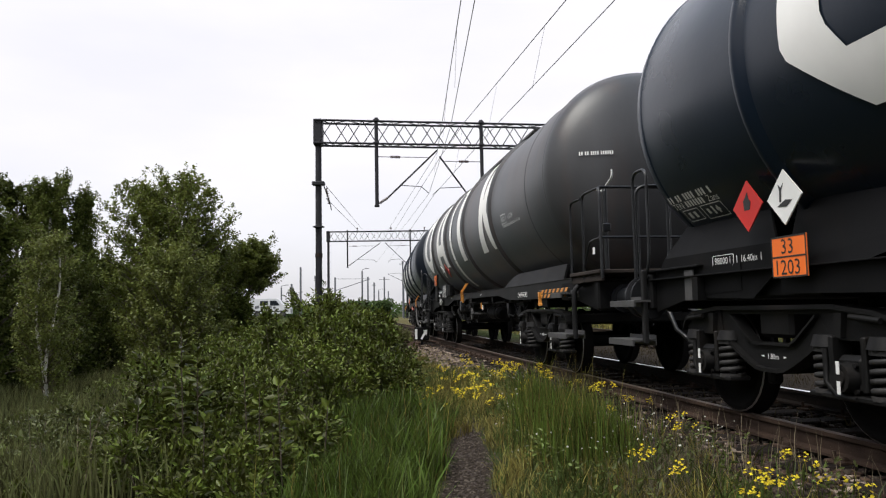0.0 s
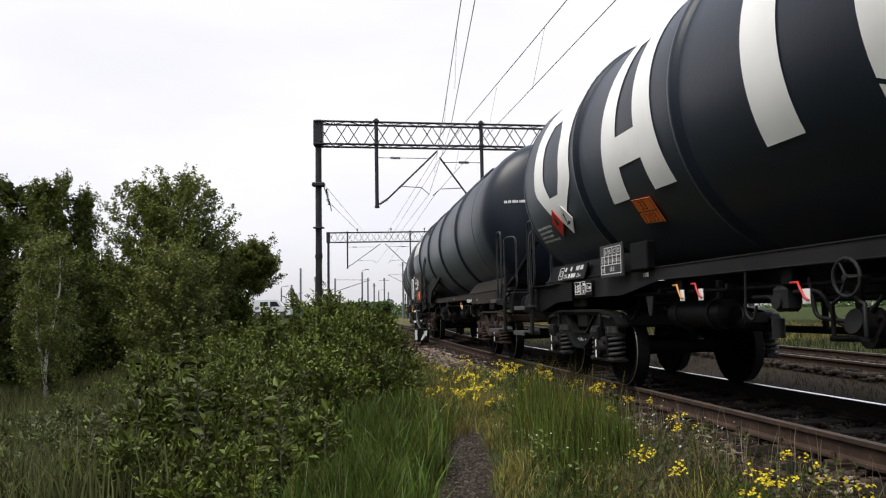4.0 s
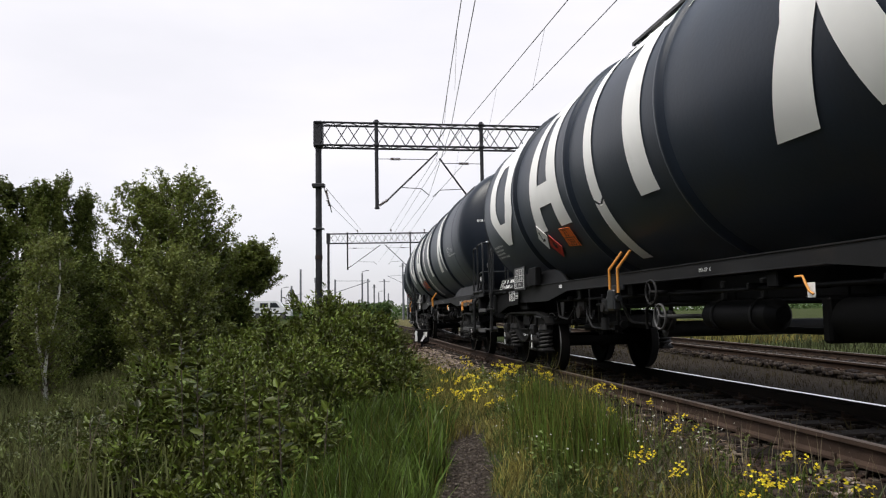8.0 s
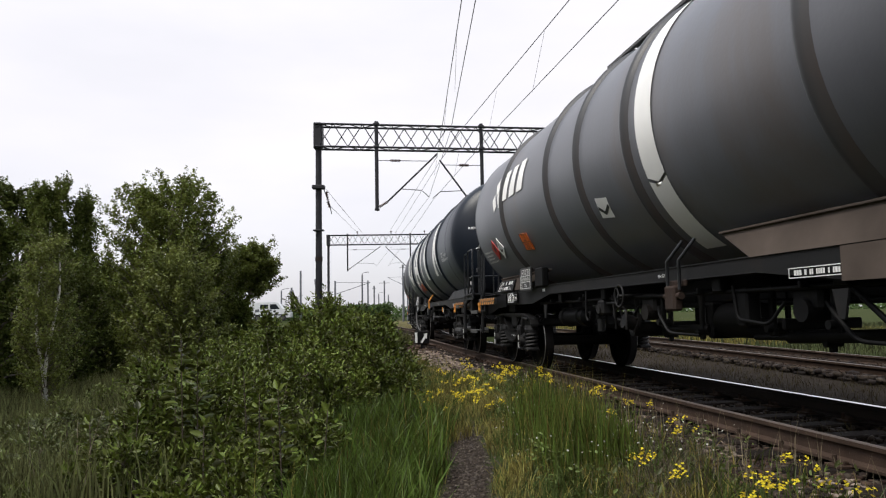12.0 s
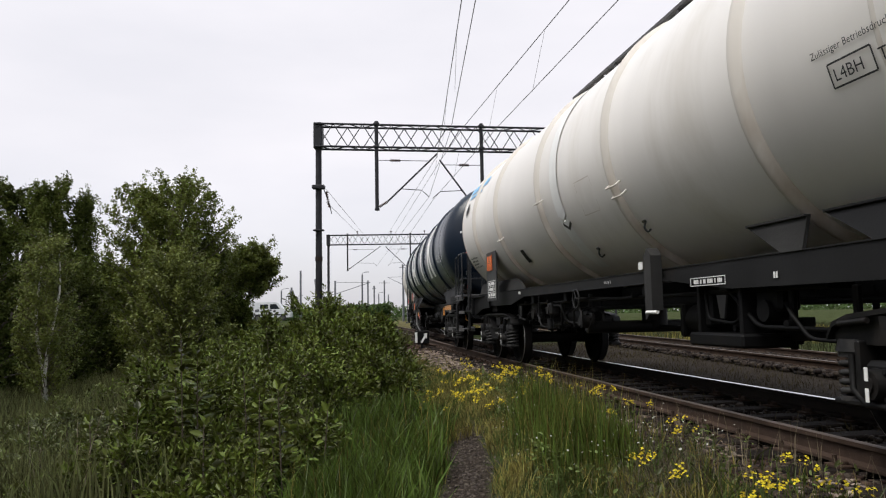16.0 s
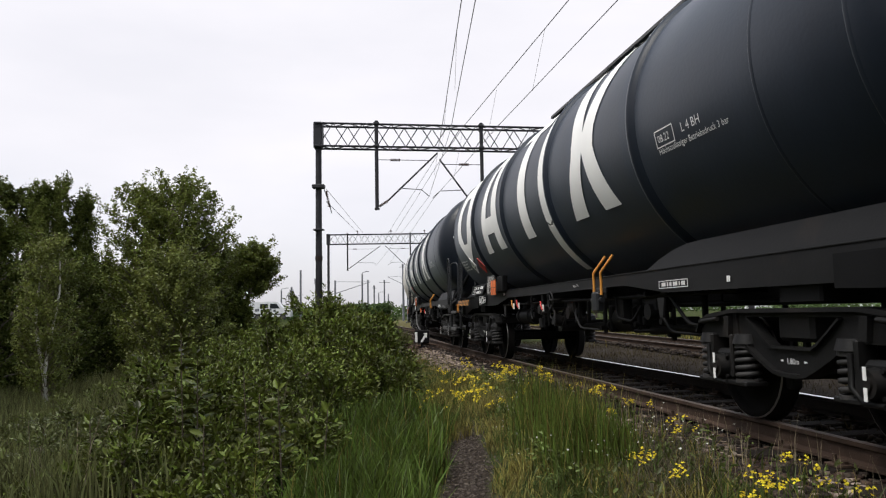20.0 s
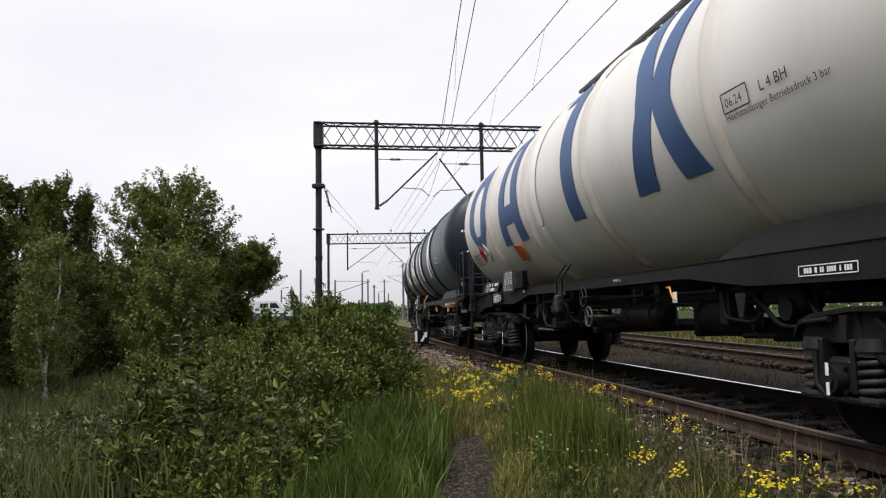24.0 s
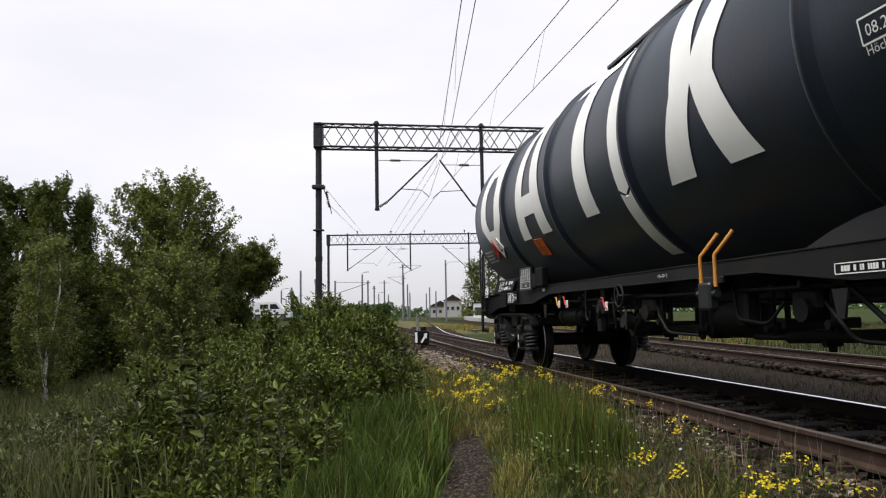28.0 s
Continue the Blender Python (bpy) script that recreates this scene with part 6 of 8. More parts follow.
        for i in range(11):
            part("rung", lambda: Build().cyl((-0.2, 0, 0), (0.2, 0, 0), 0.015, n=7), PIPE_BLACK, w,
                 at=pose(along(5.05), -1.52 + 0.045 * i if i > 3 else -1.5, 1.3 + 0.25 * i), key="side_rung")
        part("white_hoop", lambda: Build().tube(bent([(-0.02, 0, 0), (-0.06, 0, 0.68), (0.0, 0, 0.76), (0.5, 0, 0.72), (0.56, 0, 0)], 0.08), 0.019, 7), WHITE, w, "white painted grab hoop", pose(along(0.35), -1.45, 1.45), "white_hoop")
        part("frame_mark", frame_mark_build, WHITE, w, key="frame_mark")
    return w, wheelsets


def panel_marks_build():
    """Writing on the side panel; long numbers and addresses as plain bars."""
    b = Build()
    y = -0.027

    def bars(u, z, size, pattern):
        x = u
        for c in pattern:
            if c == "x":
                b.box((x - 2.15 + size * 0.22, y, z - 1.82 + size / 2), (size * 0.42, 0.003, size), 0.0004)
            x += size * 0.58
    written_flat(b, "33 RIV", 1.56 - 2.15, 2.1 - 1.82, 0.125, y)
    bars(1.58, 1.97, 0.085, "xx xx xx")
    bars(1.63, 1.76, 0.085, "xxxx xxx x")
    written_flat(b, "Zas", 1.68 - 2.15, 1.54 - 1.82, 0.12, y)
    bars(0.9, 2.22, 0.038, "xxxx xxxxxxxxx xxxxx")
    for lo, hi, rows in ((1.7, 1.8, ("79 950 l",)), (1.43, 1.58, ("23 580 kg", "28 m"))):
        for z in (lo, hi):
            b.box((1.09 - 2.15, y, z - 1.82), (0.3, 0.003, 0.008), 0.0004)
        for u in (0.94, 1.24):
            b.box((u - 2.15, y, (lo + hi) / 2 - 1.82), (0.008, 0.003, hi - lo), 0.0004)
        for k, text in enumerate(rows):
            written_flat(b, text, 0.965 - 2.15, hi - 0.075 - 0.068 * k - 1.82, 0.07, y)
    return b


def grab_iron_build():
    return Build().tube(bent([(-0.13, 0.05, 0.03), (-0.13, -0.03, 0), (0.13, -0.03, 0), (0.13, 0.05, 0.03)], 0.03), 0.011, 6)


def hose_hook_build():
    b = Build().box((0, -0.01, 0.05), (0.07, 0.02, 0.035), 0.005)
    b.tube(bent([(0, 0, 0.04), (-0.01, -0.05, 0.0), (0.01, -0.06, -0.06), (0.04, -0.02, -0.05)], 0.02), 0.011, 6)
    return b


def info_lines_build():
    """Class marks of the wagon; its number and owner as plain bars."""
    rng = random.Random(17)
    b = Build()
    y = -0.0125

    def bars(x, z, pattern, h=0.062):
        for c in pattern:
            if c == "x":
                b.box((x + 0.014, y, z + h / 2), (rng.choice((0.018, 0.024)), 0.004, h), 0.0005)
            x += 0.036 if c == "x" else 0.03
    for dx, dz, w, h in ((0, 0.085, 0.17, 0.007), (0, -0.085, 0.17, 0.007), (-0.085, 0, 0.007, 0.17), (0.085, 0, 0.007, 0.17), (0, 0.04, 0.09, 0.006), (0, -0.04, 0.09, 0.006), (-0.045, 0, 0.006, 0.08), (0.045, 0, 0.006, 0.08)):
        b.box((-0.44 + dx, y, dz), (w, 0.004, h), 0.0005)
    bars(-0.3, 0.02, "xx     xx     xxxx xxx")
    written_flat(b, "TEN", -0.31, -0.08, 0.085, y)
    bars(-0.1, -0.08, "xx xxxxx")
    written_flat(b, "Zans", 0.24, -0.08, 0.085, y)
    return b


def frame_mark_build():
    b = Build()
    written_flat(b, "R 75 m", along(0.95), 1.12, 0.1, -1.125)
    for z in (1.1, 1.21):
        b.box((along(1.17), -1.124, z), (0.5, 0.004, 0.008), 0.0005)
    for x in (0.92, 1.42):
        b.box((along(x), -1.124, 1.155), (0.008, 0.004, 0.11), 0.0005)
    return b


def radius_mark_build():
    b = Build()
    y = -0.868
    written_flat(b, "R 36 m", along(5.08), 0.975, 0.085, y)
    for z in (0.955, 1.06):
        b.box((along(5.24), y, z), (0.4, 0.003, 0.008), 0.0004)
    for u in (5.04, 5.44):
        b.box((along(u), y, 1.0075), (0.008, 0.003, 0.105), 0.0004)
    return b


def stripe_build():
    b = Build()
    for z, x in ((0.034, 0.05), (-0.034, 0.0)):
        b.plate([(x, z - 0.026), (x + 0.09, z - 0.026), (x + 0.16, z + 0.026), (x + 0.07, z + 0.026)], 0.0, 0.003)
    return b


def stripe_back_build():
    return Build().plate([(0.11, -0.06), (0.2, -0.06), (0.09, 0.06), (0.0, 0.06)], 0.0, 0.003)


def repaint_build(u):
    return painted([(-22, 2, [(lambda d: u, lambda d: u + 1.35)])])


def side_ladder_build():
    return Build().tube([(0, -1.5, 1.15), (0, -1.52, 2.4), (0, -1.3, 3.6), (0, -0.7, 4.2)], 0.02, 7)


def ladder_sign_build():
    b = Build().plate([(-0.05, -0.035), (0.05, -0.035), (0, 0.05)], -0.01, 0.01)
    b.cyl((0, -0.01, -0.09), (0, 0.01, -0.09), 0.045, n=18)
    return b


def logo_build(u0):
    return lambda: logo_marks(u0)


def logo_marks(u0):
    b = Build()
    for u, d in ((0.22, 4), (0.4, 14), (0.56, 5)):
        quad_mark(b, u0 + u, d, 0.2, 0.26, 0.012, 0.5, 2)
    for k in range(3):
        x = u0 + 0.78 + k * 0.48
        strip(b, lean(x, x + 0.1, 2, 21), lean(x + 0.33, x + 0.4, 2, 21), 2, 21, 6, 0.012, 2)
    return b


def panel_logo_build():
    b = Build()
    for k in range(4):
        x = 1.6 + k * 0.36
        strip(b, lean(x, x + 0.08, 7, 24), lean(x + 0.28, x + 0.34, 7, 24), 7, 24, 6, 0.012, 2)
    return b


def chevron_build(u, deg):
    return lambda: quad_mark(Build(), u, deg, 0.32, 0.25, 0.011, -0.12)


def chevron_stroke_build(u, deg):
    def make():
        b = Build()
        quad_mark(b, u - 0.07, deg - 1.0, 0.17, 0.045, 0.014, -0.55, 2)
        quad_mark(b, u + 0.07, deg - 1.0, 0.17, 0.045, 0.014, 0.45, 2)
        return b
    return make


def cream_logo_build():
    b = Build()
    strip(b, lambda d: 1.4, lambda d: 3.1, 29, 36, 3, 0.012, 4)
    strip(b, lambda d: 1.6, lambda d: 2.8, 24, 26.5, 3, 0.012, 4)
    return b


def sill_marks_build(u):
    """Small marks along the side sill; the ruled box stands u metres from the tail."""
    def make():
        b = Build()
        written_flat(b, "MH-GP  K", along(8.6), 1.275, 0.05, -1.112)
        rng = random.Random(5)
        x = along(u - 0.24)
        while x < along(u + 0.24):
            c = rng.choice((0.014, 0.018, 0.022))
            b.box((x + c / 2, -1.1105, 1.2), (c, 0.004, 0.038), 0.0005)
            x += c + rng.choice((0.008, 0.008, 0.035))
        for z in (1.165, 1.235):
            b.box((along(u), -1.1105, z), (0.6, 0.004, 0.007), 0.0005)
        for x in (along(u - 0.3), along(u + 0.3)):
            b.box((x, -1.1105, 1.2), (0.007, 0.004, 0.07), 0.0005)
        b.box((along(u + 1.0), -1.1105, 1.2), (0.02, 0.004, 0.05), 0.0005)
        b.box((along(u + 1.03), -1.1105, 1.2), (0.02, 0.004, 0.05), 0.0005)
        for k in range(3):
            b.box((along(4.55 + 0.05 * k), -1.1105, 1.3), (0.03, 0.004, 0.045), 0.0005)
        return b
    return make


# The train: when each wagon's tail passes the same spot beside the line (s), and how it is painted.
TRAIN = [
    dict(tail=0.00, paint="navy", style="late", front="platform", stripe=False, frame="dark", plate="low"),
    dict(tail=1.49, paint="brown", style="early", front="platform", stripe=False, frame="dust", plate="post"),
    dict(tail=2.94, paint="black", style="late", front="hoop", stripe=True, frame="dark", plate="sill", bare=True),
    dict(tail=4.36, paint="black", style="late", front="platform", stripe=False, frame="dark", plate="tank"),
    dict(tail=5.79, paint="black", style="panel", front="hoop", stripe=False, frame="vtg", plate="panel"),
    dict(tail=7.20, paint="dust", style="girdle", front="hoop", stripe=False, frame="vtg", plate="shoulder", band=5.8, logo=1.4),
    dict(tail=8.60, paint="black", style="early", front="platform", stripe=False, frame="dark", plate="tank"),
    dict(tail=9.96, paint="black", style="early", front="platform", stripe=False, frame="dark", plate="tank"),
    dict(tail=11.33, paint="black", style="early", front="platform", stripe=False, frame="dark", plate="tank"),
    dict(tail=12.66, paint="bluegrey", style="girdle", front="hoop", stripe=True, frame="vtg", plate="tank", band=9.2, logo=2.75),
    dict(tail=14.02, paint="black", style="early", front="platform", stripe=False, frame="dark", plate="tank"),
    dict(tail=15.39, paint="bluegrey", style="girdle", front="hoop", stripe=True, frame="vtg", plate="sill", band=9.2, logo=3.0),
    dict(tail=16.77, paint="cream", style="plain", front="hoop", stripe=False, frame="dark", plate="bracket", bare=True),
    dict(tail=18.20, paint="navy", style="early", front="platform", stripe=False, frame="dark", plate="low"),
    dict(tail=19.54, paint="cream", style="plain", front="hoop", stripe=False, frame="dark", plate="bracket", slip=-0.5),
    dict(tail=20.85, paint="black", style="late", front="hoop", stripe=True, frame="dark", plate="sill"),
    dict(tail=22.15, paint="black", style="late", front="hoop", stripe=False, frame="dark", plate="sill"),
    dict(tail=23.45, paint="blueletters", style="early", front="platform", stripe=True, frame="dark", plate="sill"),
    dict(tail=24.72, paint="blueletters", style="early", front="platform", stripe=False, frame="dust", plate="tank"),
    dict(tail=26.04, paint="black", style="early", front="platform", stripe=False, frame="dust", plate="tank", ladder=True),
    dict(tail=27.33, paint="black", style="late", front="hoop", stripe=True, frame="dark", plate="tank"),
    dict(tail=28.615, paint="black", style="late", front="hoop", stripe=False, frame="dark", plate="tank"),
]


def run(t):
    """Metres that the train has run at t seconds; it gathers speed slowly from 11.3 to 12.8 m/s."""
    return 16.4 * (0.690344 * t + 0.00143654 * t * t + 0.00000405253 * t ** 3)


SPOT = 8.4


def wagon_pose(spec, t):
    q = SPOT + run(spec["tail"]) - run(t) - HALF
    a, c = track(q - 5.7, 0.7525), track(q + 5.7, 0.7525)
    ahead = a - c
    m = (a + c) / 2
    return pose(m.x, m.y, 0, 0, 0, math.degrees(math.atan2(ahead.y, ahead.x)))


ROLLING = []


def build_train():
    for i, spec in enumerate(TRAIN):
        w, sets = wagon(spec, run(spec["tail"]) - run(TRAIN[i - 1]["tail"]) if i else 17.4)
        w.matrix_basis = wagon_pose(spec, 0.0)
        ROLLING.append((spec, w, sets))


def motions():
    for spec, w, sets in ROLLING:
        walk(w, [(k * 0.5, wagon_pose(spec, k * 0.5)) for k in range(57)])
        lo, hi = max(0.0, spec["tail"] - 3.0), min(28.0, spec["tail"] + 0.6)
        f0, f1 = frame(lo), frame(hi)
        for wheel, x in sets:
            rows = []
            for f in range(f0, f1 + 1):
                t = (f - 1) / FPS
                rows.append((t, pose(x, 0, 0.46, 0, math.degrees(run(t) / 0.46) % 360.0, 0)))
            if f0 > 1:
                rows.insert(0, (0.0, rows[0][1]))
            if f1 < frame(28.0):
                rows.append((28.0, rows[-1][1]))
            walk(wheel, rows)


# ---- overhead line ----
GR = Vector((0.988, 0.153, 0.0))             # along the first gantry, to the right


def gantry(name, foot, right, top, depth, length, drops, mast_at, label, paint, deep=0.55, mast_r=0.125, foot_z=-1.0):
    g = thing(name, label, "overhead line gantry", "gantries over the tracks")
    right = right.normalized()
    fwd = Vector((-right.y, right.x, 0))
    o = Vector((foot[0], foot[1], 0))

    def at(a, d, z):
        return o + right * a + fwd * d + Vector((0, 0, z))
    for a in mast_at:
        b = Build()
        for d in (-deep / 2, deep / 2) if deep > 0.9 else (0,):
            b.tube([at(a, d, foot_z), at(a, d, top)], [mast_r * 1.1, mast_r * 0.95], 12)
        b.box(tuple(at(a, 0, foot_z + 0.15)), (0.7, 0.7, 0.5), 0.05)
        b.box(tuple(at(a, 0, top - depth * 0.5)), (0.34, 0.5, depth + 0.14), 0.03)
        part("mast", b, paint, g)
    for z in (top, top - depth):
        for d in (-deep / 2, deep / 2):
            part("chord", Build().tube([at(-0.15, d, z), at(length, d, z)], 0.042, 6), paint, g)
    n = int(length / (depth * 0.62))
    step = length / n
    for d in (-deep / 2, deep / 2):
        for i in range(n):
            za, zb = (top - depth, top) if (i + (d > 0)) % 2 == 0 else (top, top - depth)
            part("diagonal", Build().tube([at(i * step, d, za), at((i + 1) * step, d, zb)], 0.02, 5), paint, g)
    for i in range(n):
        s = 1 if i % 2 else -1
        for z in (top, top - depth):
            part("cross_brace", Build().tube([at(i * step, s * deep / 2, z), at((i + 1) * step, -s * deep / 2, z)], 0.02, 5), paint, g)
    for a, z0 in drops:
        b = Build()
        b.tube([at(a, -deep / 2 - 0.06, top + 0.12), at(a, -deep / 2 - 0.06, z0)], 0.075, 10)
        b.cyl(tuple(at(a, -deep / 2 - 0.06, z0 - 0.03)), tuple(at(a, -deep / 2 - 0.06, z0 + 0.05)), 0.1, n=10)
        b.box(tuple(at(a, -deep / 2 - 0.06, top - depth)), (0.24, 0.24, 0.1), 0.02)
        b.box(tuple(at(a, -deep / 2 - 0.06, top)), (0.24, 0.24, 0.1), 0.02)
        part("drop_post", b, paint, g)
    return g, at


def insulator(b, p, q):
    """A string of discs between two points."""
    p, q = Vector(p), Vector(q)
    d = (q - p)
    n = 7
    b.cyl(p, q, 0.022, n=6)
    for i in range(n):
        c = p + d * ((i + 0.5) / n)
        e = d.normalized() * 0.018
        b.cyl(c - e, c + e, 0.055, n=8)


def cantilever(at, a0, z_foot, z_tie, a1, z_tip, a_arm, z_arm, back):
    """A bracket arm from a drop post: sloping tube, tie, and steady arm."""
    c = thing("cantilever_arm", "dark sloping bracket arm holding the overhead wires", "bracket arm", "bracket arms of the overhead line")
    s = 1 if a1 > a0 else -1
    d = back
    part("sloping_tube", Build().tube([at(a0 + s * 0.42, d, z_foot + 0.28), at(a1, d, z_tip)], 0.035, 8), MAST_PAINT, c)
    b = Build()
    insulator(b, at(a0 + s * 0.08, d, z_foot + 0.06), at(a0 + s * 0.42, d, z_foot + 0.28))
    part("foot_insulator", b, INSULATOR, c)
    k = (z_tie - z_foot - 0.28) / (z_tip - z_foot - 0.28)
    ax = a0 + s * 0.42 + (a1 - a0 - s * 0.42) * k
    part("tie_rod", Build().tube([at(a0, d, z_tie), at(ax, d, z_tie)], 0.014, 6), MAST_PAINT, c)
    b = Build()
    insulator(b, at(a0 + s * 0.55, d, z_tie), at(a0 + s * 0.95, d, z_tie))
    part("tie_insulator", b, INSULATOR, c)
    k = (z_arm - z_foot - 0.28) / (z_tip - z_foot - 0.28)
    ax = a0 + s * 0.42 + (a1 - a0 - s * 0.42) * k
    part("steady_arm", Build().tube([at(ax, d, z_arm), at(a_arm - s * 0.3, d, z_arm - 0.05), at(a_arm, d, z_arm - 0.32)], 0.016, 6), MAST_PAINT, c)
    return c


def wire(points, r, label="thin dark overhead wire strung along the line"):
    pts = []
    for a, c in zip(points, points[1:]):
        a, c = Vector(a), Vector(c)
        n = 10
        for i in range(n):
            t = i / n
            p = a.lerp(c, t)
            pts.append(p)
    pts.append(Vector(points[-1]))
    single("overhead_wire", Build().tube(pts, r, 5), WIRE, label, "overhead wire", "wires of the overhead line")


def build_overhead():
    g, at = gantry("gantry", (-4.92, 29.0), GR, 8.62, 0.92, 18.6, ((2.3, 5.15), (6.6, 5.05)), (0.0, 18.4),
                   "dark steel lattice gantry on tall masts across the tracks", MAST_PAINT)
    cantilever(at, 2.3, 5.2, 7.15, 4.75, 7.45, 4.4, 6.0, -0.34)
    cantilever(at, 6.6, 5.1, 7.0, 4.85, 7.2, 4.55, 5.95, -0.34)
    # tensioning gear on the left mast
    tg = thing("tension_gear", "dark pulley and weight cords on the gantry mast", "tensioning gear")
    b = Build()
    b.box(tuple(at(0.0, -0.12, 6.08)), (0.5, 0.3, 0.16), 0.03)
    b.box(tuple(at(0.0, -0.12, 4.35)), (0.42, 0.26, 0.06), 0.02)
    part("clamp", b, MAST_PAINT, tg)
    part("cord", Build().tube([at(0.2, -0.2, 6.0), at(0.45, -0.2, 5.3), at(0.5, -0.2, 5.0)], 0.02, 5), MAST_PAINT, tg)
    b = Build()
    insulator(b, at(0.3, -0.2, 5.9), at(0.42, -0.15, 5.25))
    part("insulator", b, INSULATOR, tg)
    part("band", Build().cyl(tuple(at(0, 0, 3.15)), tuple(at(0, 0, 3.3)), 0.15, n=14), BOGIE_RUST, tg, "faded rust-red band")
    g2, at2 = gantry("gantry", (-11.9, 76.0), Vector((0.995, 0.05, 0)), 9.35, 1.0, 30.0, ((2.0, 5.6), (8.5, 5.6), (14.6, 5.6)), (0.0, 30.0),
                     "distant steel lattice gantry across several tracks", MAST_PAINT)
    cantilever(at2, 2.0, 5.7, 7.8, 5.4, 8.1, 5.0, 6.4, -0.34)
    cantilever(at2, 8.5, 5.7, 7.8, 5.9, 8.1, 6.2, 6.4, -0.34)
    cantilever(at2, 14.6, 5.7, 7.8, 11.8, 8.1, 12.2, 6.4, -0.34)
    # wires
    a1, a2 = at(4.75, -0.34, 7.35), at2(5.3, -0.34, 8.0)
    b1, b2 = at(4.4, -0.34, 5.68), at2(5.0, -0.34, 6.1)
    wire([a2, a1, (0.05, 22.8, 6.9), (0.44, 13.5, 6.9), (1.8, -20.0, 6.9)], 0.010)
    wire([b2, b1, (0.25, 18.3, 5.6), (0.55, 10.6, 5.6), (1.75, -20.0, 5.6)], 0.008)
    c1, c2 = at(4.9, -0.34, 7.2), at2(6.0, -0.34, 8.0)
    d1, d2 = at(4.6, -0.34, 5.62), at2(6.2, -0.34, 6.1)
    wire([c2, c1, (0.77, 22.8, 6.9), (2.5, 13.6, 6.9), (8.7, -20.0, 6.9)], 0.010)
    wire([d2, d1, (1.45, 17.9, 5.6), (2.7, 10.65, 5.6), (8.0, -20.0, 5.6)], 0.008)
    for k, (top_a, top_b, low_a, low_b) in enumerate(((a1, (0.44, 13.5, 6.9), b1, (0.4, 13.5, 5.6)), (c1, (2.5, 13.6, 6.9), d1, (2.2, 13.6, 5.6)))):
        for t in (0.3, 0.62, 0.9):
            p = Vector(top_a).lerp(Vector(top_b), t)
            q = Vector(low_a).lerp(Vector(low_b), t)
            single("dropper", Build().tube([p, q], 0.005, 4), WIRE, "thin dropper wire between two overhead wires", "dropper wire", "droppers")
    # feeder cords from the first mast to the second gantry
    for dz in (0.0, 0.5):
        single("guy_wire", Build().tube([at(0.3, 0, 6.0 - dz), at2(3.6, 0, 9.5 - dz)], 0.012, 5), WIRE, "thin stay wire running from a mast", "stay wire", "stay wires")
    for i, a in enumerate((3.0, 6.5, 10.0, 14.2, 17.6)):
        b = Build()
        b.cyl(tuple(at2(a, 0, 9.35)), tuple(at2(a, 0, 9.75)), 0.03, n=6)
        b.cyl(tuple(at2(a, 0, 9.6)), tuple(at2(a, 0, 9.75)), 0.08, n=8)
        single("line_insulator", b, INSULATOR, "brown insulator standing on the far gantry", "insulator", "insulators on the far gantry")


def far_mast(x, y, h, arm=0.0, lamp=0.0, cross=0.0, r=0.11):
    m = thing("line_mast", "slim grey railway mast far off", "mast", "distant masts by the tracks")
    z0 = float(ground_z(x, y)) - 0.2
    part("pole", Build().tube([(x, y, z0), (x, y, h)], [r, r * 0.8], 8), MAST_FAR, m)
    if arm:
        part("bracket", Build().tube([(x, y, h - 1.9), (x + arm, y, h - 0.3)], 0.05, 6).tube([(x, y, h - 0.2), (x + arm, y, h - 0.3)], 0.03, 6), MAST_FAR, m)
    if lamp:
        part("lamp_arm", Build().tube(bent([(x, y, h - 0.1), (x, y, h + 0.3), (x + lamp, y, h + 0.5)], 0.2), 0.05, 6), MAST_FAR, m)
        part("lamp_head", Build().box((x + lamp, y, h + 0.48), (0.6, 0.25, 0.12), 0.03), MAST_FAR, m)
    if cross:
        part("crossbar", Build().box((x, y, h - 0.6), (cross, 0.1, 0.1), 0.02).box((x, y, h - 0.25), (0.35, 0.35, 0.5), 0.05), MAST_FAR, m)
    return m


def build_far_masts():
    def spot(px, dist):
        return (px - 784.0) / 1300.0 * dist, dist
    for px, dist, h, arm, lamp, cross in (
            (531, 90, 6.6, 0, 0, 0), (497, 150, 6.3, 0, 1.2, 0), (515, 150, 7.0, 0, 0, 0.8), (526, 190, 6.0, 0, 1.0, 0), (558, 95, 5.8, 0, 0, 0.5),
            (592, 105, 6.0, 5.0, 0, 0), (640, 130, 8.2, 0, 0.9, 0), (650, 130, 7.2, 0, 0, 0), (661, 165, 7.6, 0, 0, 0.9), (679, 180, 9.5, 0, 0, 2.6),
            (669, 240, 8.0, 0, 1.2, 0), (686, 250, 8.0, 0, 0, 0), (712, 140, 10.6, 3.6, 0, 1.3), (713, 150, 9.0, -3.2, 0, 1.0), (720, 170, 8.0, 0, 0, 0),
            (724, 230, 8.0, 0, 0, 0), (759, 230, 9.5, 0, 0, 0), (753, 280, 9.0, 0, 0, 0), (788, 120, 9.8, 0, 0, 0), (770, 210, 7.6, 0, 0, 0)):
        x, y = spot(px, dist)
        far_mast(x, y, h, arm, lamp, cross, 0.09 + dist * 0.0006)


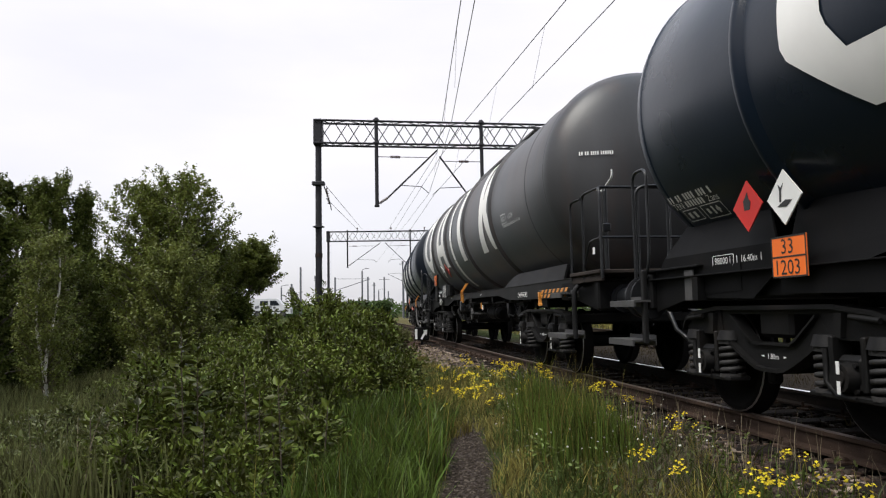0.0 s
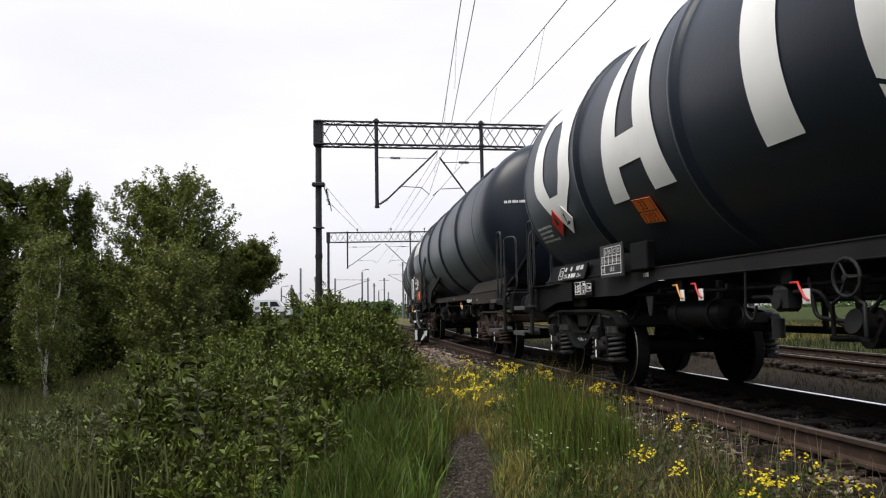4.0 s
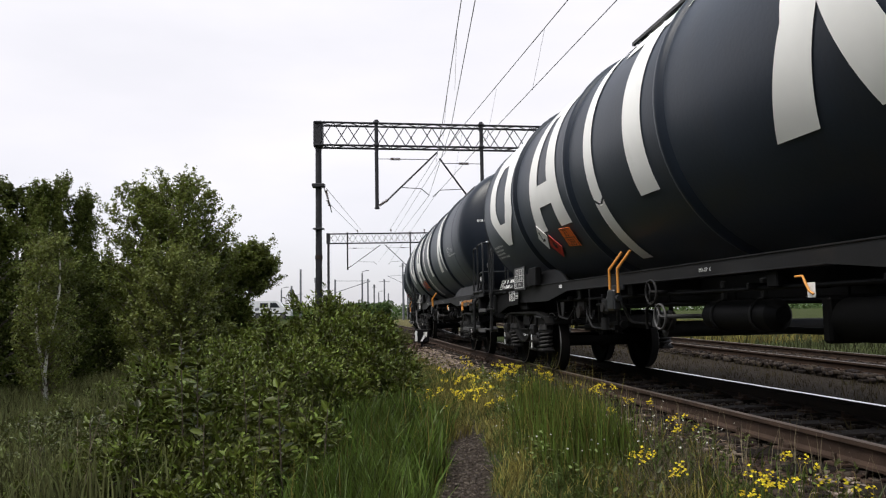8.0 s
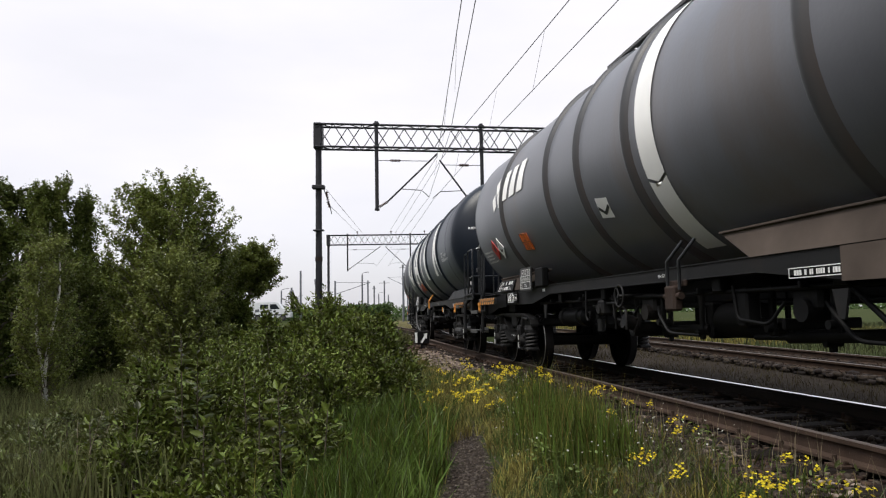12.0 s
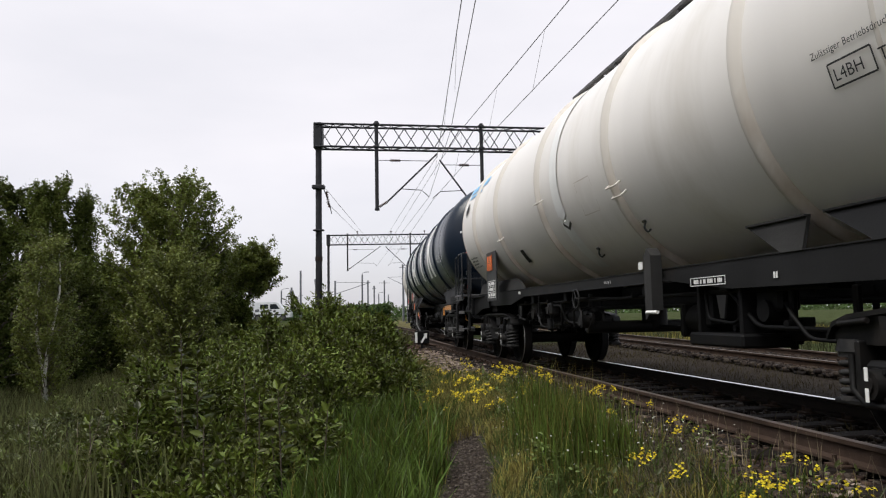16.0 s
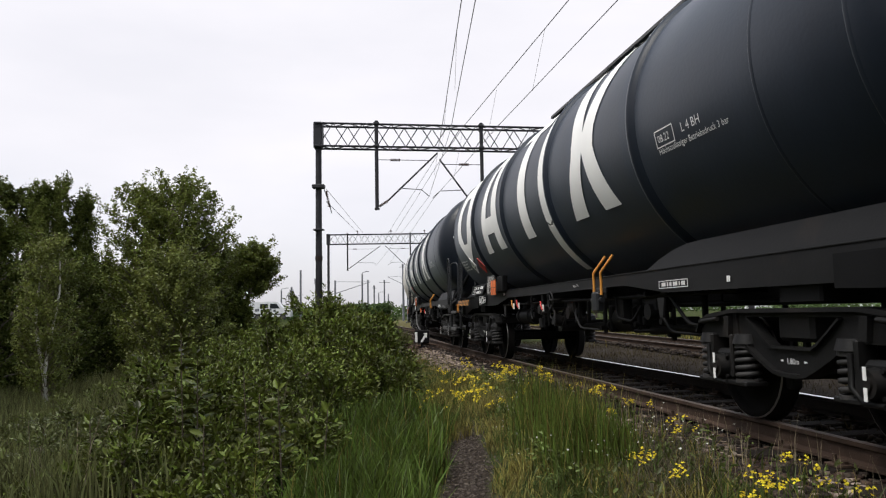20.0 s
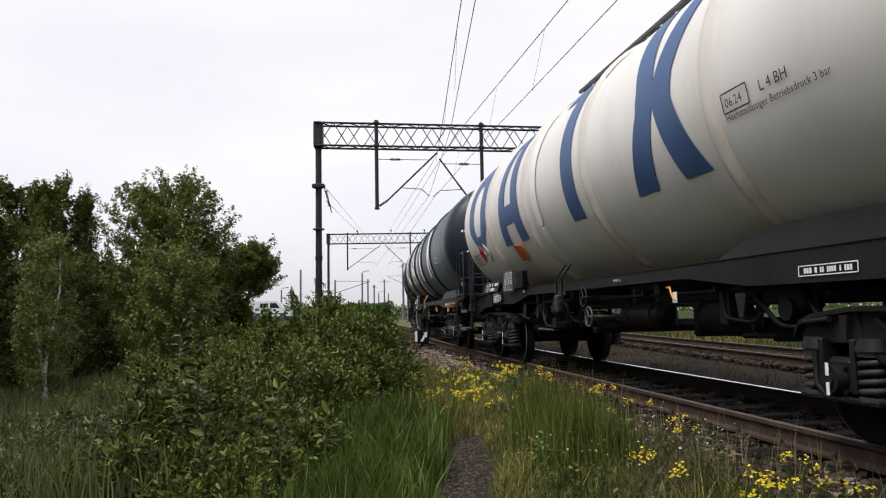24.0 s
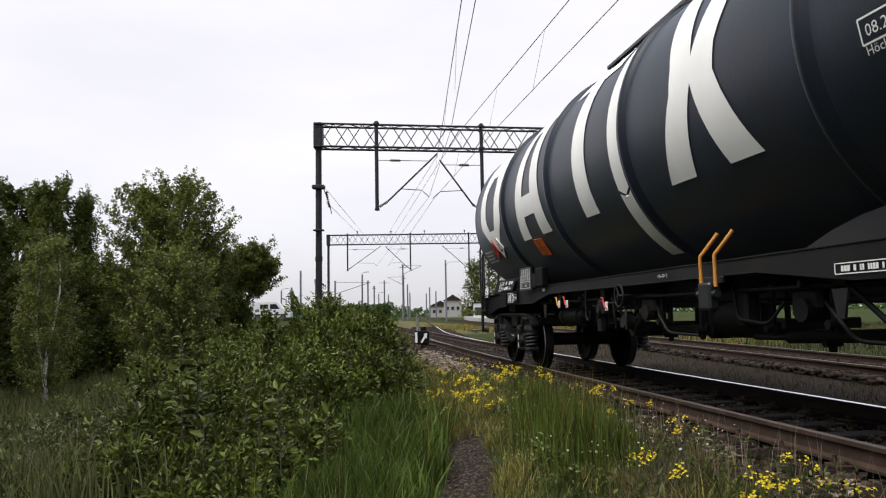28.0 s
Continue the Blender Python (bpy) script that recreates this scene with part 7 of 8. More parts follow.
def build_switch_signal():
    """Low points indicator: black lantern on a post, white marks on its face."""
    x, y = -0.80, 26.3
    s = thing("switch_indicator", "black points lantern with white bar and arrow on a low post", "points indicator")
    z = float(ground_z(x, y))
    part("post", Build().tube([(x, y, z - 0.1), (x, y, 0.0)], 0.05, 8), MAST_PAINT, s)
    b = Build().box((x, y, 0.16), (0.52, 0.4, 0.46), 0.03)
    b.cyl((x + 0.06, y, 0.39), (x + 0.06, y, 0.52), 0.1, n=10)
    part("lantern", b, FRAME_DARK, s)
    part("white_bar", Build().box((x - 0.2, y - 0.206, 0.15), (0.085, 0.012, 0.36), 0.003), WHITE, s)
    part("arrow", Build().plate([(x - 0.05, -0.02), (x + 0.01, -0.04), (x + 0.13, 0.14), (x + 0.17, 0.1), (x + 0.19, 0.3), (x + 0.05, 0.28), (x + 0.09, 0.24)], y - 0.216, y - 0.204), WHITE, s)
    part("lever", Build().tube(bent([(x - 0.02, y + 0.3, 0.3), (x - 0.2, y + 0.7, 0.55), (x - 0.22, y + 0.9, 1.05)], 0.2), 0.03, 6), STEP_GREY, s, "pale bent lever")
    part("rod", Build().tube([(x, y, -0.1), (x + 0.9, y - 0.4, -0.16)], 0.03, 6), RAIL_RUST, s)


# ---- foliage ----
def leaves_mesh(name, centres, size, material, rng, droop=0.0, aspect=0.55, up=0.35):
    """Folded leaves, one at each centre."""
    n = len(centres)
    d = rng.normal(size=(n, 3))
    d[:, 2] = d[:, 2] * 0.6 - droop
    d /= np.linalg.norm(d, axis=1, keepdims=True)
    nrm = rng.normal(size=(n, 3))
    nrm[:, 2] = np.abs(nrm[:, 2]) + up
    side = np.cross(d, nrm)
    side /= np.linalg.norm(side, axis=1, keepdims=True) + 1e-9
    up_v = np.cross(side, d)
    s = size * rng.uniform(0.6, 1.35, size=(n, 1))
    tip, tail = centres + d * s, centres - d * s * 0.3
    a = centres + side * s * aspect + up_v * s * 0.18
    c = centres - side * s * aspect + up_v * s * 0.18
    v = np.stack([tail, a, tip, c], 1).reshape(-1, 3)
    k = np.arange(n)[:, None] * 4
    f = np.concatenate([k + np.array([[0, 1, 2]]), k + np.array([[0, 2, 3]])], 0)
    return raw_mesh(name, v, f, material)


def clump_points(rng, clumps, count, hollow=0.55):
    """Points spread through the outer part of ellipsoid clumps (x, y, z, rx, ry, rz)."""
    cl = np.array(clumps)
    w = (cl[:, 3] * cl[:, 4] * cl[:, 5]) ** 0.72
    pick = rng.choice(len(cl), size=count, p=w / w.sum())
    d = rng.normal(size=(count, 3))
    d /= np.linalg.norm(d, axis=1, keepdims=True)
    r = rng.uniform(hollow ** 3, 1.12, size=(count, 1)) ** (1 / 3)
    return cl[pick, :3] + d * r * cl[pick, 3:6]


def twig_leaves(rng, starts, ends, counts, spread):
    """Points scattered about straight twigs, thinning towards their tips."""
    k = np.repeat(np.arange(len(starts)), counts)
    u = rng.uniform(0.0, 1.0, (len(k), 1)) ** 0.8
    return starts[k] + (ends[k] - starts[k]) * u + rng.normal(size=(len(k), 3)) * spread * (1.15 - 0.6 * u)


def tree(seed, x, y, height, radius, low, branches, per_twig, leaf, material, label, bark=BARK, trunk_r=0.16, rise=0.75, hang=0.0, outline=(0.7, 1.0, 1.0, 0.85, 0.45),
         stems=1, fork=0.0, twigs=7, reach=0.6, spread=0.085, lean=0.0):
    """Trunk, limbs that climb to an uneven outline, and leafy twigs along their outer parts. outline: relative width from the crown's foot to its top."""
    rng = np.random.default_rng(seed)
    z = float(ground_z(x, y))
    t = thing("tree", label, "tree", "trees beside the line")
    b, lb = Build(), Build()
    trunks = []
    for s in range(stems):
        side = (s - (stems - 1) / 2) * fork
        ks = np.linspace(0, 1, 9)
        pts = [Vector((x + lean * (k - 0.7) + side * k ** 0.8 + 0.07 * math.sin(k * 7 + seed + 2 * s), y + 0.06 * math.cos(k * 6 + s), z - 0.2 + height * 0.93 * k)) for k in ks]
        b.tube(pts, [trunk_r * (1 - 0.88 * k) + 0.01 for k in ks], 9)
        trunks.append(pts)
    starts, ends = [], []
    levels = np.linspace(0, 1, len(outline))
    for i in range(branches):
        h = (i + rng.uniform()) / branches
        pts = trunks[i % stems]
        wide = radius * float(np.interp(h, levels, outline))
        out = wide * (rng.uniform(0.78, 1.08) if i % 3 else rng.uniform(0.25, 0.75))
        a = i * 2.39996 + rng.normal() * 0.35
        tip = Vector((x + out * math.cos(a), y + out * math.sin(a), z + low + (height - low) * h + 0.12 * rng.normal()))
        k = max(0.08, min(0.93, (tip.z - z - rise * out) / (height * 0.93)))
        j = min(7, int(k * 8))
        p0 = pts[j].lerp(pts[j + 1], k * 8 - j)
        mid = p0.lerp(tip, 0.5) + Vector((0, 0, (0.12 if hang else -0.1) * out))
        r = trunk_r * 0.36 * (1.1 - k)
        lb.tube([p0, mid, tip], [r, r * 0.55, 0.006], 5)
        way = (tip - p0).normalized()
        for m in range(twigs):
            q = 0.35 + 0.65 * (m + rng.uniform()) / twigs
            at = p0 * (1 - q) ** 2 + mid * 2 * q * (1 - q) + tip * q * q
            d = np.array(way) * 0.7 + rng.normal(size=3) * np.array((0.6, 0.6, 0.4)) + np.array((0, 0, 0.55))
            d = d / np.linalg.norm(d)
            if hang:
                d = d * 0.35 + np.array((0, 0, -hang))
            starts.append(tuple(at))
            ends.append(np.array(at) + d * reach * rng.uniform(0.5, 1.25))
    b.add(lb.v, lb.f, True, 1)
    part("trunk", b, (bark, TWIG if bark is BIRCH else bark), t)
    starts, ends = np.array(starts), np.array(ends)
    counts = np.maximum(4, (per_twig * rng.uniform(0.4, 1.5, len(starts))).astype(int))
    ob = new("crown", leaves_mesh("crown", twig_leaves(rng, starts, ends, counts, spread), leaf, material, rng, 0.5 if hang else 0.1))
    ob.parent = t
    return t


def leaf_blades(name, centres, way, size, material, rng, aspect=0.36):
    """Six-cornered folded leaves that point along way."""
    n = len(centres)
    way = way / (np.linalg.norm(way, axis=1, keepdims=True) + 1e-9)
    nrm = rng.normal(size=(n, 3)) * 0.6
    nrm[:, 2] += 0.9
    side = np.cross(way, nrm)
    side /= np.linalg.norm(side, axis=1, keepdims=True) + 1e-9
    up_v = np.cross(side, way)
    s = size * rng.uniform(0.55, 1.4, size=(n, 1))
    w = s * aspect
    curl = up_v * s * rng.uniform(-0.25, 0.1, size=(n, 1))
    rows = [centres, centres + way * s * 0.35 + side * w * 0.5 + up_v * w * 0.25, centres + way * s * 0.35 - side * w * 0.5 + up_v * w * 0.25,
            centres + way * s * 0.72 + side * w * 0.38 + up_v * w * 0.2 + curl * 0.4, centres + way * s * 0.72 - side * w * 0.38 + up_v * w * 0.2 + curl * 0.4, centres + way * s + curl]
    v = np.stack(rows, 1).reshape(-1, 3)
    k = np.arange(n)[:, None] * 6
    f = np.concatenate([k + np.array([q]) for q in ((0, 1, 3), (0, 3, 5), (0, 5, 4), (0, 4, 2))], 0)
    return raw_mesh(name, v, f, material)


def shrub(seed, x, y, height, radius, shoots, leaf, material, label, sparse=1.0, group="shrubs beside the path", skirt=True):
    """A bush of uneven leafy heads: each a burst of short shoots on a bare dark stem."""
    rng = np.random.default_rng(seed)
    t = thing("shrub", label, "shrub", group)
    b = Build()
    cs, ws = [], []
    heads = max(4, shoots // 9)
    for i in range(heads):
        a, k = rng.uniform(0, math.tau), radius * rng.uniform(0, 1) ** 0.5
        px, py = x + k * math.cos(a), y + k * math.sin(a)
        z = float(ground_z(px, py))
        size = min(0.42, 0.3 * height + 0.08) * rng.uniform(0.6, 1.15)
        top = height * (1.0 - 0.4 * (k / radius) ** 2) * rng.uniform(0.6, 1.05)
        if i % 3 == 0 and skirt:
            top *= rng.uniform(0.35, 0.7)
        c = np.array((px + 0.1 * math.cos(a), py + 0.1 * math.sin(a), z + max(0.12, top - size * 0.75)))
        b.tube([(px - 0.1 * math.cos(a), py - 0.1 * math.sin(a), z - 0.05), (px, py, z + top * 0.4), tuple(c)], [0.011, 0.008, 0.004], 4)
        for j in range(int(round(shoots * 2.6 / heads))):
            d = rng.normal(size=3) * np.array((1, 1, 0.7)) + np.array((0.25 * math.cos(a), 0.25 * math.sin(a), 0.75))
            d /= np.linalg.norm(d)
            span = size * rng.uniform(0.7, 1.3) * (1.25 if rng.uniform() < 0.1 else 1.0)
            tip = c + d * span
            tip[2] = max(tip[2], z + 0.05)
            if j % 3 == 0:
                b.tube([tuple(c), tuple(tip)], [0.004, 0.0015], 3)
            m = max(3, int(span / 0.023 * sparse))
            u = np.sort(rng.uniform(0.25, 1.0, m))[:, None]
            ang = np.arange(m) * 2.4 + rng.uniform(0, math.tau)
            e1 = np.cross(d, (0.3, 0.2, 0.93))
            e1 /= np.linalg.norm(e1) + 1e-9
            e2 = np.cross(d, e1)
            off = np.cos(ang)[:, None] * e1 + np.sin(ang)[:, None] * e2
            cs.append(c + (tip - c) * u + off * 0.012)
            ws.append(off * (1.25 - 0.75 * u) + d * (0.35 + 0.5 * u) + np.array((0, 0, 0.15)) + rng.normal(size=(m, 3)) * 0.22)
    part("stem", b, TWIG, t)["kind"] = "stuff"
    ob = new("leaves", leaf_blades("leaves", np.concatenate(cs, 0), np.concatenate(ws, 0), leaf, material, rng, 0.46))
    ob.parent = t
    return t


def sapling(seed, x, y, height, leaf, material):
    """One straight shoot with big leaves all the way up and a rosette on top."""
    rng = np.random.default_rng(seed)
    t = thing("sapling", "tall leafy sapling at the bushes' edge", "sapling", "saplings at the bushes' edge")
    z = float(ground_z(x, y))
    lx, ly = 0.05 * height * rng.normal(), 0.05 * height * rng.normal()
    foot, top = np.array((x, y, z - 0.05)), np.array((x + lx, y + ly, z + height))
    part("stem", Build().tube([tuple(foot), tuple(top)], [0.011, 0.004], 6), TWIG, t)
    m = int(height / 0.017)
    u = np.linspace(0.12, 1.0, m)[:, None]
    ang = np.arange(m) * 2.4
    off = np.stack([np.cos(ang), np.sin(ang), 0.25 + 1.1 * (u[:, 0] > 0.93) + 0.25 * rng.normal(size=m)], 1)
    out = rng.uniform(0.0, 0.13, (m, 1)) * (1.05 - u)
    ob = new("leaves", leaf_blades("leaves", foot + (top - foot) * u + off * out, off, leaf, material, rng, 0.45))
    ob.parent = t
    return t


def blades(name, xy, height, width, material, rng, bend=0.35, label="", z_off=0.0, kind="stuff"):
    """Grass: bent tapering blades rooted at the points xy."""
    n = len(xy)
    z = ground_z(xy[:, 0], xy[:, 1]) + z_off
    a = rng.uniform(0, math.tau, n)
    h = height * rng.uniform(0.55, 1.15, n) if np.isscalar(height) else height * rng.uniform(0.7, 1.15, n)
    w = width * rng.uniform(0.7, 1.3, n)
    lean_d = rng.uniform(0, math.tau, n)
    k = h * bend * rng.uniform(0.1, 1.0, n)
    dx, dy = np.cos(a) * w, np.sin(a) * w
    lx, ly = np.cos(lean_d) * k, np.sin(lean_d) * k
    base = np.stack([xy[:, 0], xy[:, 1], z - 0.02], 1)
    mid = base + np.stack([lx * 0.35, ly * 0.35, h * 0.58], 1)
    tip = base + np.stack([lx, ly, h], 1)
    side = np.stack([dx, dy, np.zeros(n)], 1)
    v = np.stack([base - side, base + side, mid + side * 0.75, mid - side * 0.75, tip], 1).reshape(-1, 3)
    i = np.arange(n)[:, None] * 5
    f = np.concatenate([i + np.array([[0, 1, 2]]), i + np.array([[0, 2, 3]]), i + np.array([[3, 2, 4]])], 0)
    ob = new(name, raw_mesh(name, v, f, material))
    return tagged(ob, label, "grass", kind=kind)


def scatter(rng, n, x0, x1, y0, y1, keep):
    """Points in a box of the plan, kept by a density function of (x, y)."""
    p = np.stack([rng.uniform(x0, x1, n), rng.uniform(y0, y1, n)], 1)
    return p[rng.uniform(size=n) < keep(p[:, 0], p[:, 1])]


def patchy(x, y, scale, seed):
    """Soft blotches between 0 and 1."""
    v = np.zeros_like(x)
    for k in range(4):
        a = seed * 1.7 + k * 2.1
        v = v + np.sin(x * scale * (1 + 0.6 * k) * math.cos(a) + y * scale * (1 + 0.6 * k) * math.sin(a) + seed * 3.1 + k)
    return np.clip(0.5 + 0.22 * v, 0, 1)


def build_grass():
    rng = np.random.default_rng(11)
    d = lambda x, y: edge_x(y) - x
    dx = lambda x, y: x - path_x(y)
    # lush tall grass left of the path and in the clump to its right
    lush = lambda x, y: smooth(0.0, -0.16, dx(x, y) + path_half(y)) * smooth(-1.75, -1.05, dx(x, y) + 0.03 * (y - 8)) * smooth(10.8, 8.8, y)
    p = scatter(rng, 62000, -2.3, 0.1, 4.3, 14.0, lambda x, y: lush(x, y) * (0.18 + 0.82 * patchy(x, y, 3.4, 1)))
    tall = 0.26 + 0.36 * patchy(p[:, 0], p[:, 1], 2.3, 9) * smooth(-0.1, -0.6, p[:, 0])
    blades("tall_grass", p, tall, 0.006, GRASS_TALL, rng, 0.55, "tall lush green grass beside the path")
    p = scatter(rng, 5000, -2.3, 0.1, 4.3, 12.0, lambda x, y: lush(x, y) * patchy(x, y, 4.6, 27))
    blades("tall_grass", p, 0.5, 0.0085, GRASS_LIGHT, rng, 0.75, "broad pale green blades among the lush grass")
    p = scatter(rng, 900, -2.1, 0.1, 4.3, 14.0, lambda x, y: lush(x, y) * patchy(x, y, 2.0, 4))
    blades("tall_grass", p, 0.66, 0.0035, GRASS_DRY, rng, 0.4, "pale seeding grass among the green")
    for cx, cy, wx, wy, n, h in ((1.12, 7.2, 0.24, 1.0, 17000, 0.5), (1.0, 8.6, 0.16, 0.5, 4500, 0.62), (1.35, 6.3, 0.18, 0.4, 5200, 0.46), (0.72, 7.9, 0.12, 0.35, 2200, 0.42)):
        p = scatter(rng, n, cx - 0.8, cx + 0.8, cy - 2, cy + 2, lambda x, y: smooth(0.04, 0.2, dx(x, y) - path_half(y)) * np.exp(-((x - cx) / wx) ** 2 - ((y - cy) / wy) ** 2))
        blades("tall_grass", p, h, 0.0045, GRASS_CLUMP, rng, 0.28, "clump of tall upright green grass")
    p = scatter(rng, 1500, 0.25, 2.2, 5.6, 9.8, lambda x, y: np.exp(-((x - 1.1) / 0.34) ** 2 - ((y - 7.3) / 1.4) ** 2))
    blades("tall_grass", p, 0.68, 0.003, GRASS_DRY, rng, 0.3, "brownish seeding grass in the clump")
    # dry verge grass between path and ballast
    verge = lambda x, y: smooth(0.55 + 0.2 * smooth(10.0, 7.5, y), 1.05 + 0.3 * smooth(10.0, 7.5, y), d(x, y)) * (1 - 0.85 * smooth(15.0, 17.0, y) * smooth(1.6, 0.9, d(x, y))) * smooth(0.0, 0.18, np.abs(dx(x, y)) - path_half(y) * 0.9 + smooth(8.0, 9.6, y)) * smooth(-0.6, -0.2, dx(x, y) + 0.045 * (y - 10))
    p = scatter(rng, 120000, -2.2, 3.4, 4.0, 26.0, lambda x, y: verge(x, y) * (0.14 + 0.7 * patchy(x, y, 3.6, 5) ** 1.5))
    blades("verge_grass", p, (0.07 + 0.17 * patchy(p[:, 0], p[:, 1], 5.2, 41)) * (1 - 0.4 * smooth(11.0, 16.0, p[:, 1])), 0.004, GRASS_DRY, rng, 0.9, "thin yellowing grass on the verge")
    p = scatter(rng, 100000, -2.2, 3.4, 4.0, 24.0, lambda x, y: verge(x, y) * (0.14 + 0.7 * patchy(x, y, 4.1, 8) ** 1.5))
    blades("verge_grass", p, (0.06 + 0.2 * patchy(p[:, 0], p[:, 1], 4.4, 43)) * (1 - 0.4 * smooth(11.0, 16.0, p[:, 1])), 0.0055, GRASS_LOW, rng, 0.8, "low green grass on the verge")
    p = scatter(rng, 9000, -0.5, 3.4, 4.0, 24.0, lambda x, y: smooth(0.3, 0.7, d(x, y)) * smooth(1.6, 0.9, d(x, y)) * patchy(x, y, 5.5, 19))
    blades("verge_grass", p, 0.24 * (1 - 0.5 * smooth(11.0, 16.0, p[:, 1])), 0.0035, GRASS_DRY, rng, 0.7, "sparse dry grass at the ballast's edge")
    p = scatter(rng, 42000, -1.2, 2.4, 8.3, 15.0, lambda x, y: verge(x, y) * np.exp(-((x - 0.55) / 0.75) ** 2 - ((y - 11.0) / 1.9) ** 2) * (0.25 + 0.75 * patchy(x, y, 4.4, 77)))
    blades("verge_grass", p, 0.09 + 0.12 * patchy(p[:, 0], p[:, 1], 5.0, 79), 0.005, GRASS_STRAW, rng, 0.8, "short straw-coloured grass on the verge")
    p = scatter(rng, 7000, 0.3, 1.2, 5.2, 9.0, lambda x, y: smooth(0.0, 0.08, dx(x, y) - path_half(y)) * smooth(0.42, 0.2, dx(x, y) - path_half(y)) * patchy(x, y, 4.0, 83))
    blades("verge_grass", p, 0.13, 0.0045, GRASS_STRAW, rng, 0.9, "straw-coloured tufts at the path's edge")
    # grey feathery grass and weeds on the shoulder
    for cx, cy, n in ((1.55, 5.5, 170), (1.45, 5.0, 130), (1.25, 4.8, 110), (1.85, 5.9, 70), (0.95, 9.0, 110)):
        p = np.stack([rng.normal(cx, 0.13, n), rng.normal(cy, 0.2, n)], 1)
        blades("feather_grass", p, 0.27, 0.0028, GRASS_GREY, rng, 1.3, "grey feathery dry grass by the rail")
    p = scatter(rng, 900, 1.2, 3.3, 4.0, 10.0, lambda x, y: smooth(0.08, 0.3, d(x, y)) * smooth(1.5, 0.7, d(x, y)) * patchy(x, y, 4.2, 51))
    blades("dry_stalks", p, 0.42, 0.0025, STALK, rng, 0.35, "thin dry straw stalks by the rail")
    p = scatter(rng, 7000, 0.9, 3.4, 4.0, 12.0, lambda x, y: smooth(0.4, 0.85, d(x, y)) * smooth(2.2, 1.1, d(x, y)) * patchy(x, y, 5.0, 21) ** 1.5)
    blades("verge_grass", p, 0.2, 0.006, GRASS_TALL, rng, 0.9, "small green weeds on the shoulder")
    # leafy weeds: short stems with small broad leaves
    p = scatter(rng, 2600, -0.6, 3.2, 4.1, 14.0, lambda x, y: smooth(0.4, 0.9, d(x, y)) * smooth(0.06, 0.25, dx(x, y) - path_half(y)) * patchy(x, y, 4.8, 61) ** 2)
    k = np.repeat(np.arange(len(p)), 9)
    up = rng.uniform(0.02, 1.0, len(k)) * rng.uniform(0.1, 0.3, len(p))[k]
    at = np.stack([p[k, 0] + rng.normal(0, 0.02, len(k)), p[k, 1] + rng.normal(0, 0.02, len(k)), ground_z(p[k, 0], p[k, 1]) + up], 1)
    way = rng.normal(size=(len(k), 3)) * np.array((1, 1, 0.3)) + np.array((0, 0, 0.5))
    tagged(new("leafy_weeds", leaf_blades("leafy_weeds", at, way, 0.045, WEED, rng, 0.4)), "small leafy green weeds on the verge", "weeds", kind="stuff")
    p = scatter(rng, 9000, 0.5, 6.0, 4.0, 24.0, lambda x, y: smooth(-0.1, -0.3, d(x, y)) * smooth(-1.4, -1.2, d(x, y)) * patchy(x, y, 3.2, 31) ** 2)
    z = np.full(len(p), 0.02)
    blades("verge_grass", p, 0.13, 0.005, GRASS_DULL, rng, 0.9, "thin weeds between the rails", z)
    # weeds on the strip beyond the running track
    p = scatter(rng, 20000, 3.0, 9.5, 5.0, 30.0, lambda x, y: smooth(-2.1, -2.7, d(x, y)) * (0.15 + 0.85 * patchy(x, y, 1.4, 12)))
    blades("verge_grass", p, 0.12, 0.005, GRASS_DULL, rng, 0.8, "low weeds on the strip between the tracks")
    # grass round the spot where the camera stands, and behind it
    p = scatter(rng, 30000, -7.0, 3.2, -7.0, 4.6, lambda x, y: smooth(0.15, 0.32, np.abs(dx(x, y))) * smooth(0.9, 1.5, d(x, y)) * (0.2 + 0.8 * patchy(x, y, 1.3, 17)))
    blades("verge_grass", p, 0.16, 0.007, GRASS_LOW, rng, 0.8, "low grass beside the path")
    # the meadow on the left
    p = scatter(rng, 70000, -16, -1.5, 6.0, 34.0, lambda x, y: 0.2 + 0.8 * patchy(x, y, 0.9, 3))
    blades("meadow_grass", p, 0.3 + 0.4 * patchy(p[:, 0], p[:, 1], 1.1, 33), 0.009, GRASS_SHADE, rng, 0.6, "long meadow grass under the trees")
    # far and right sides
    p = scatter(rng, 50000, -6.0, 22.0, 24.0, 75.0, lambda x, y: smooth(-4.6, -5.6, d(x, y)) * smooth(0, 1, np.abs(x - (6.78 + 0.75 - (y - 14) * 0.052)) - 1.6) * (0.3 + 0.7 * patchy(x, y, 0.7, 4)))
    blades("verge_grass", p, 0.3, 0.016, GRASS_DRY, rng, 0.5, "pale dry grass between the tracks")
    p = scatter(rng, 40000, 7.0, 30.0, 9.0, 50.0, lambda x, y: smooth(9.2, 10.2, x + (y - 14) * 0.052) * (0.4 + 0.6 * patchy(x, y, 0.8, 6)))
    blades("meadow_grass", p, 0.12 + 0.3 * patchy(p[:, 0], p[:, 1], 0.5, 91), 0.014, GRASS_BEYOND, rng, 0.6, "dull green grass beyond the second track")


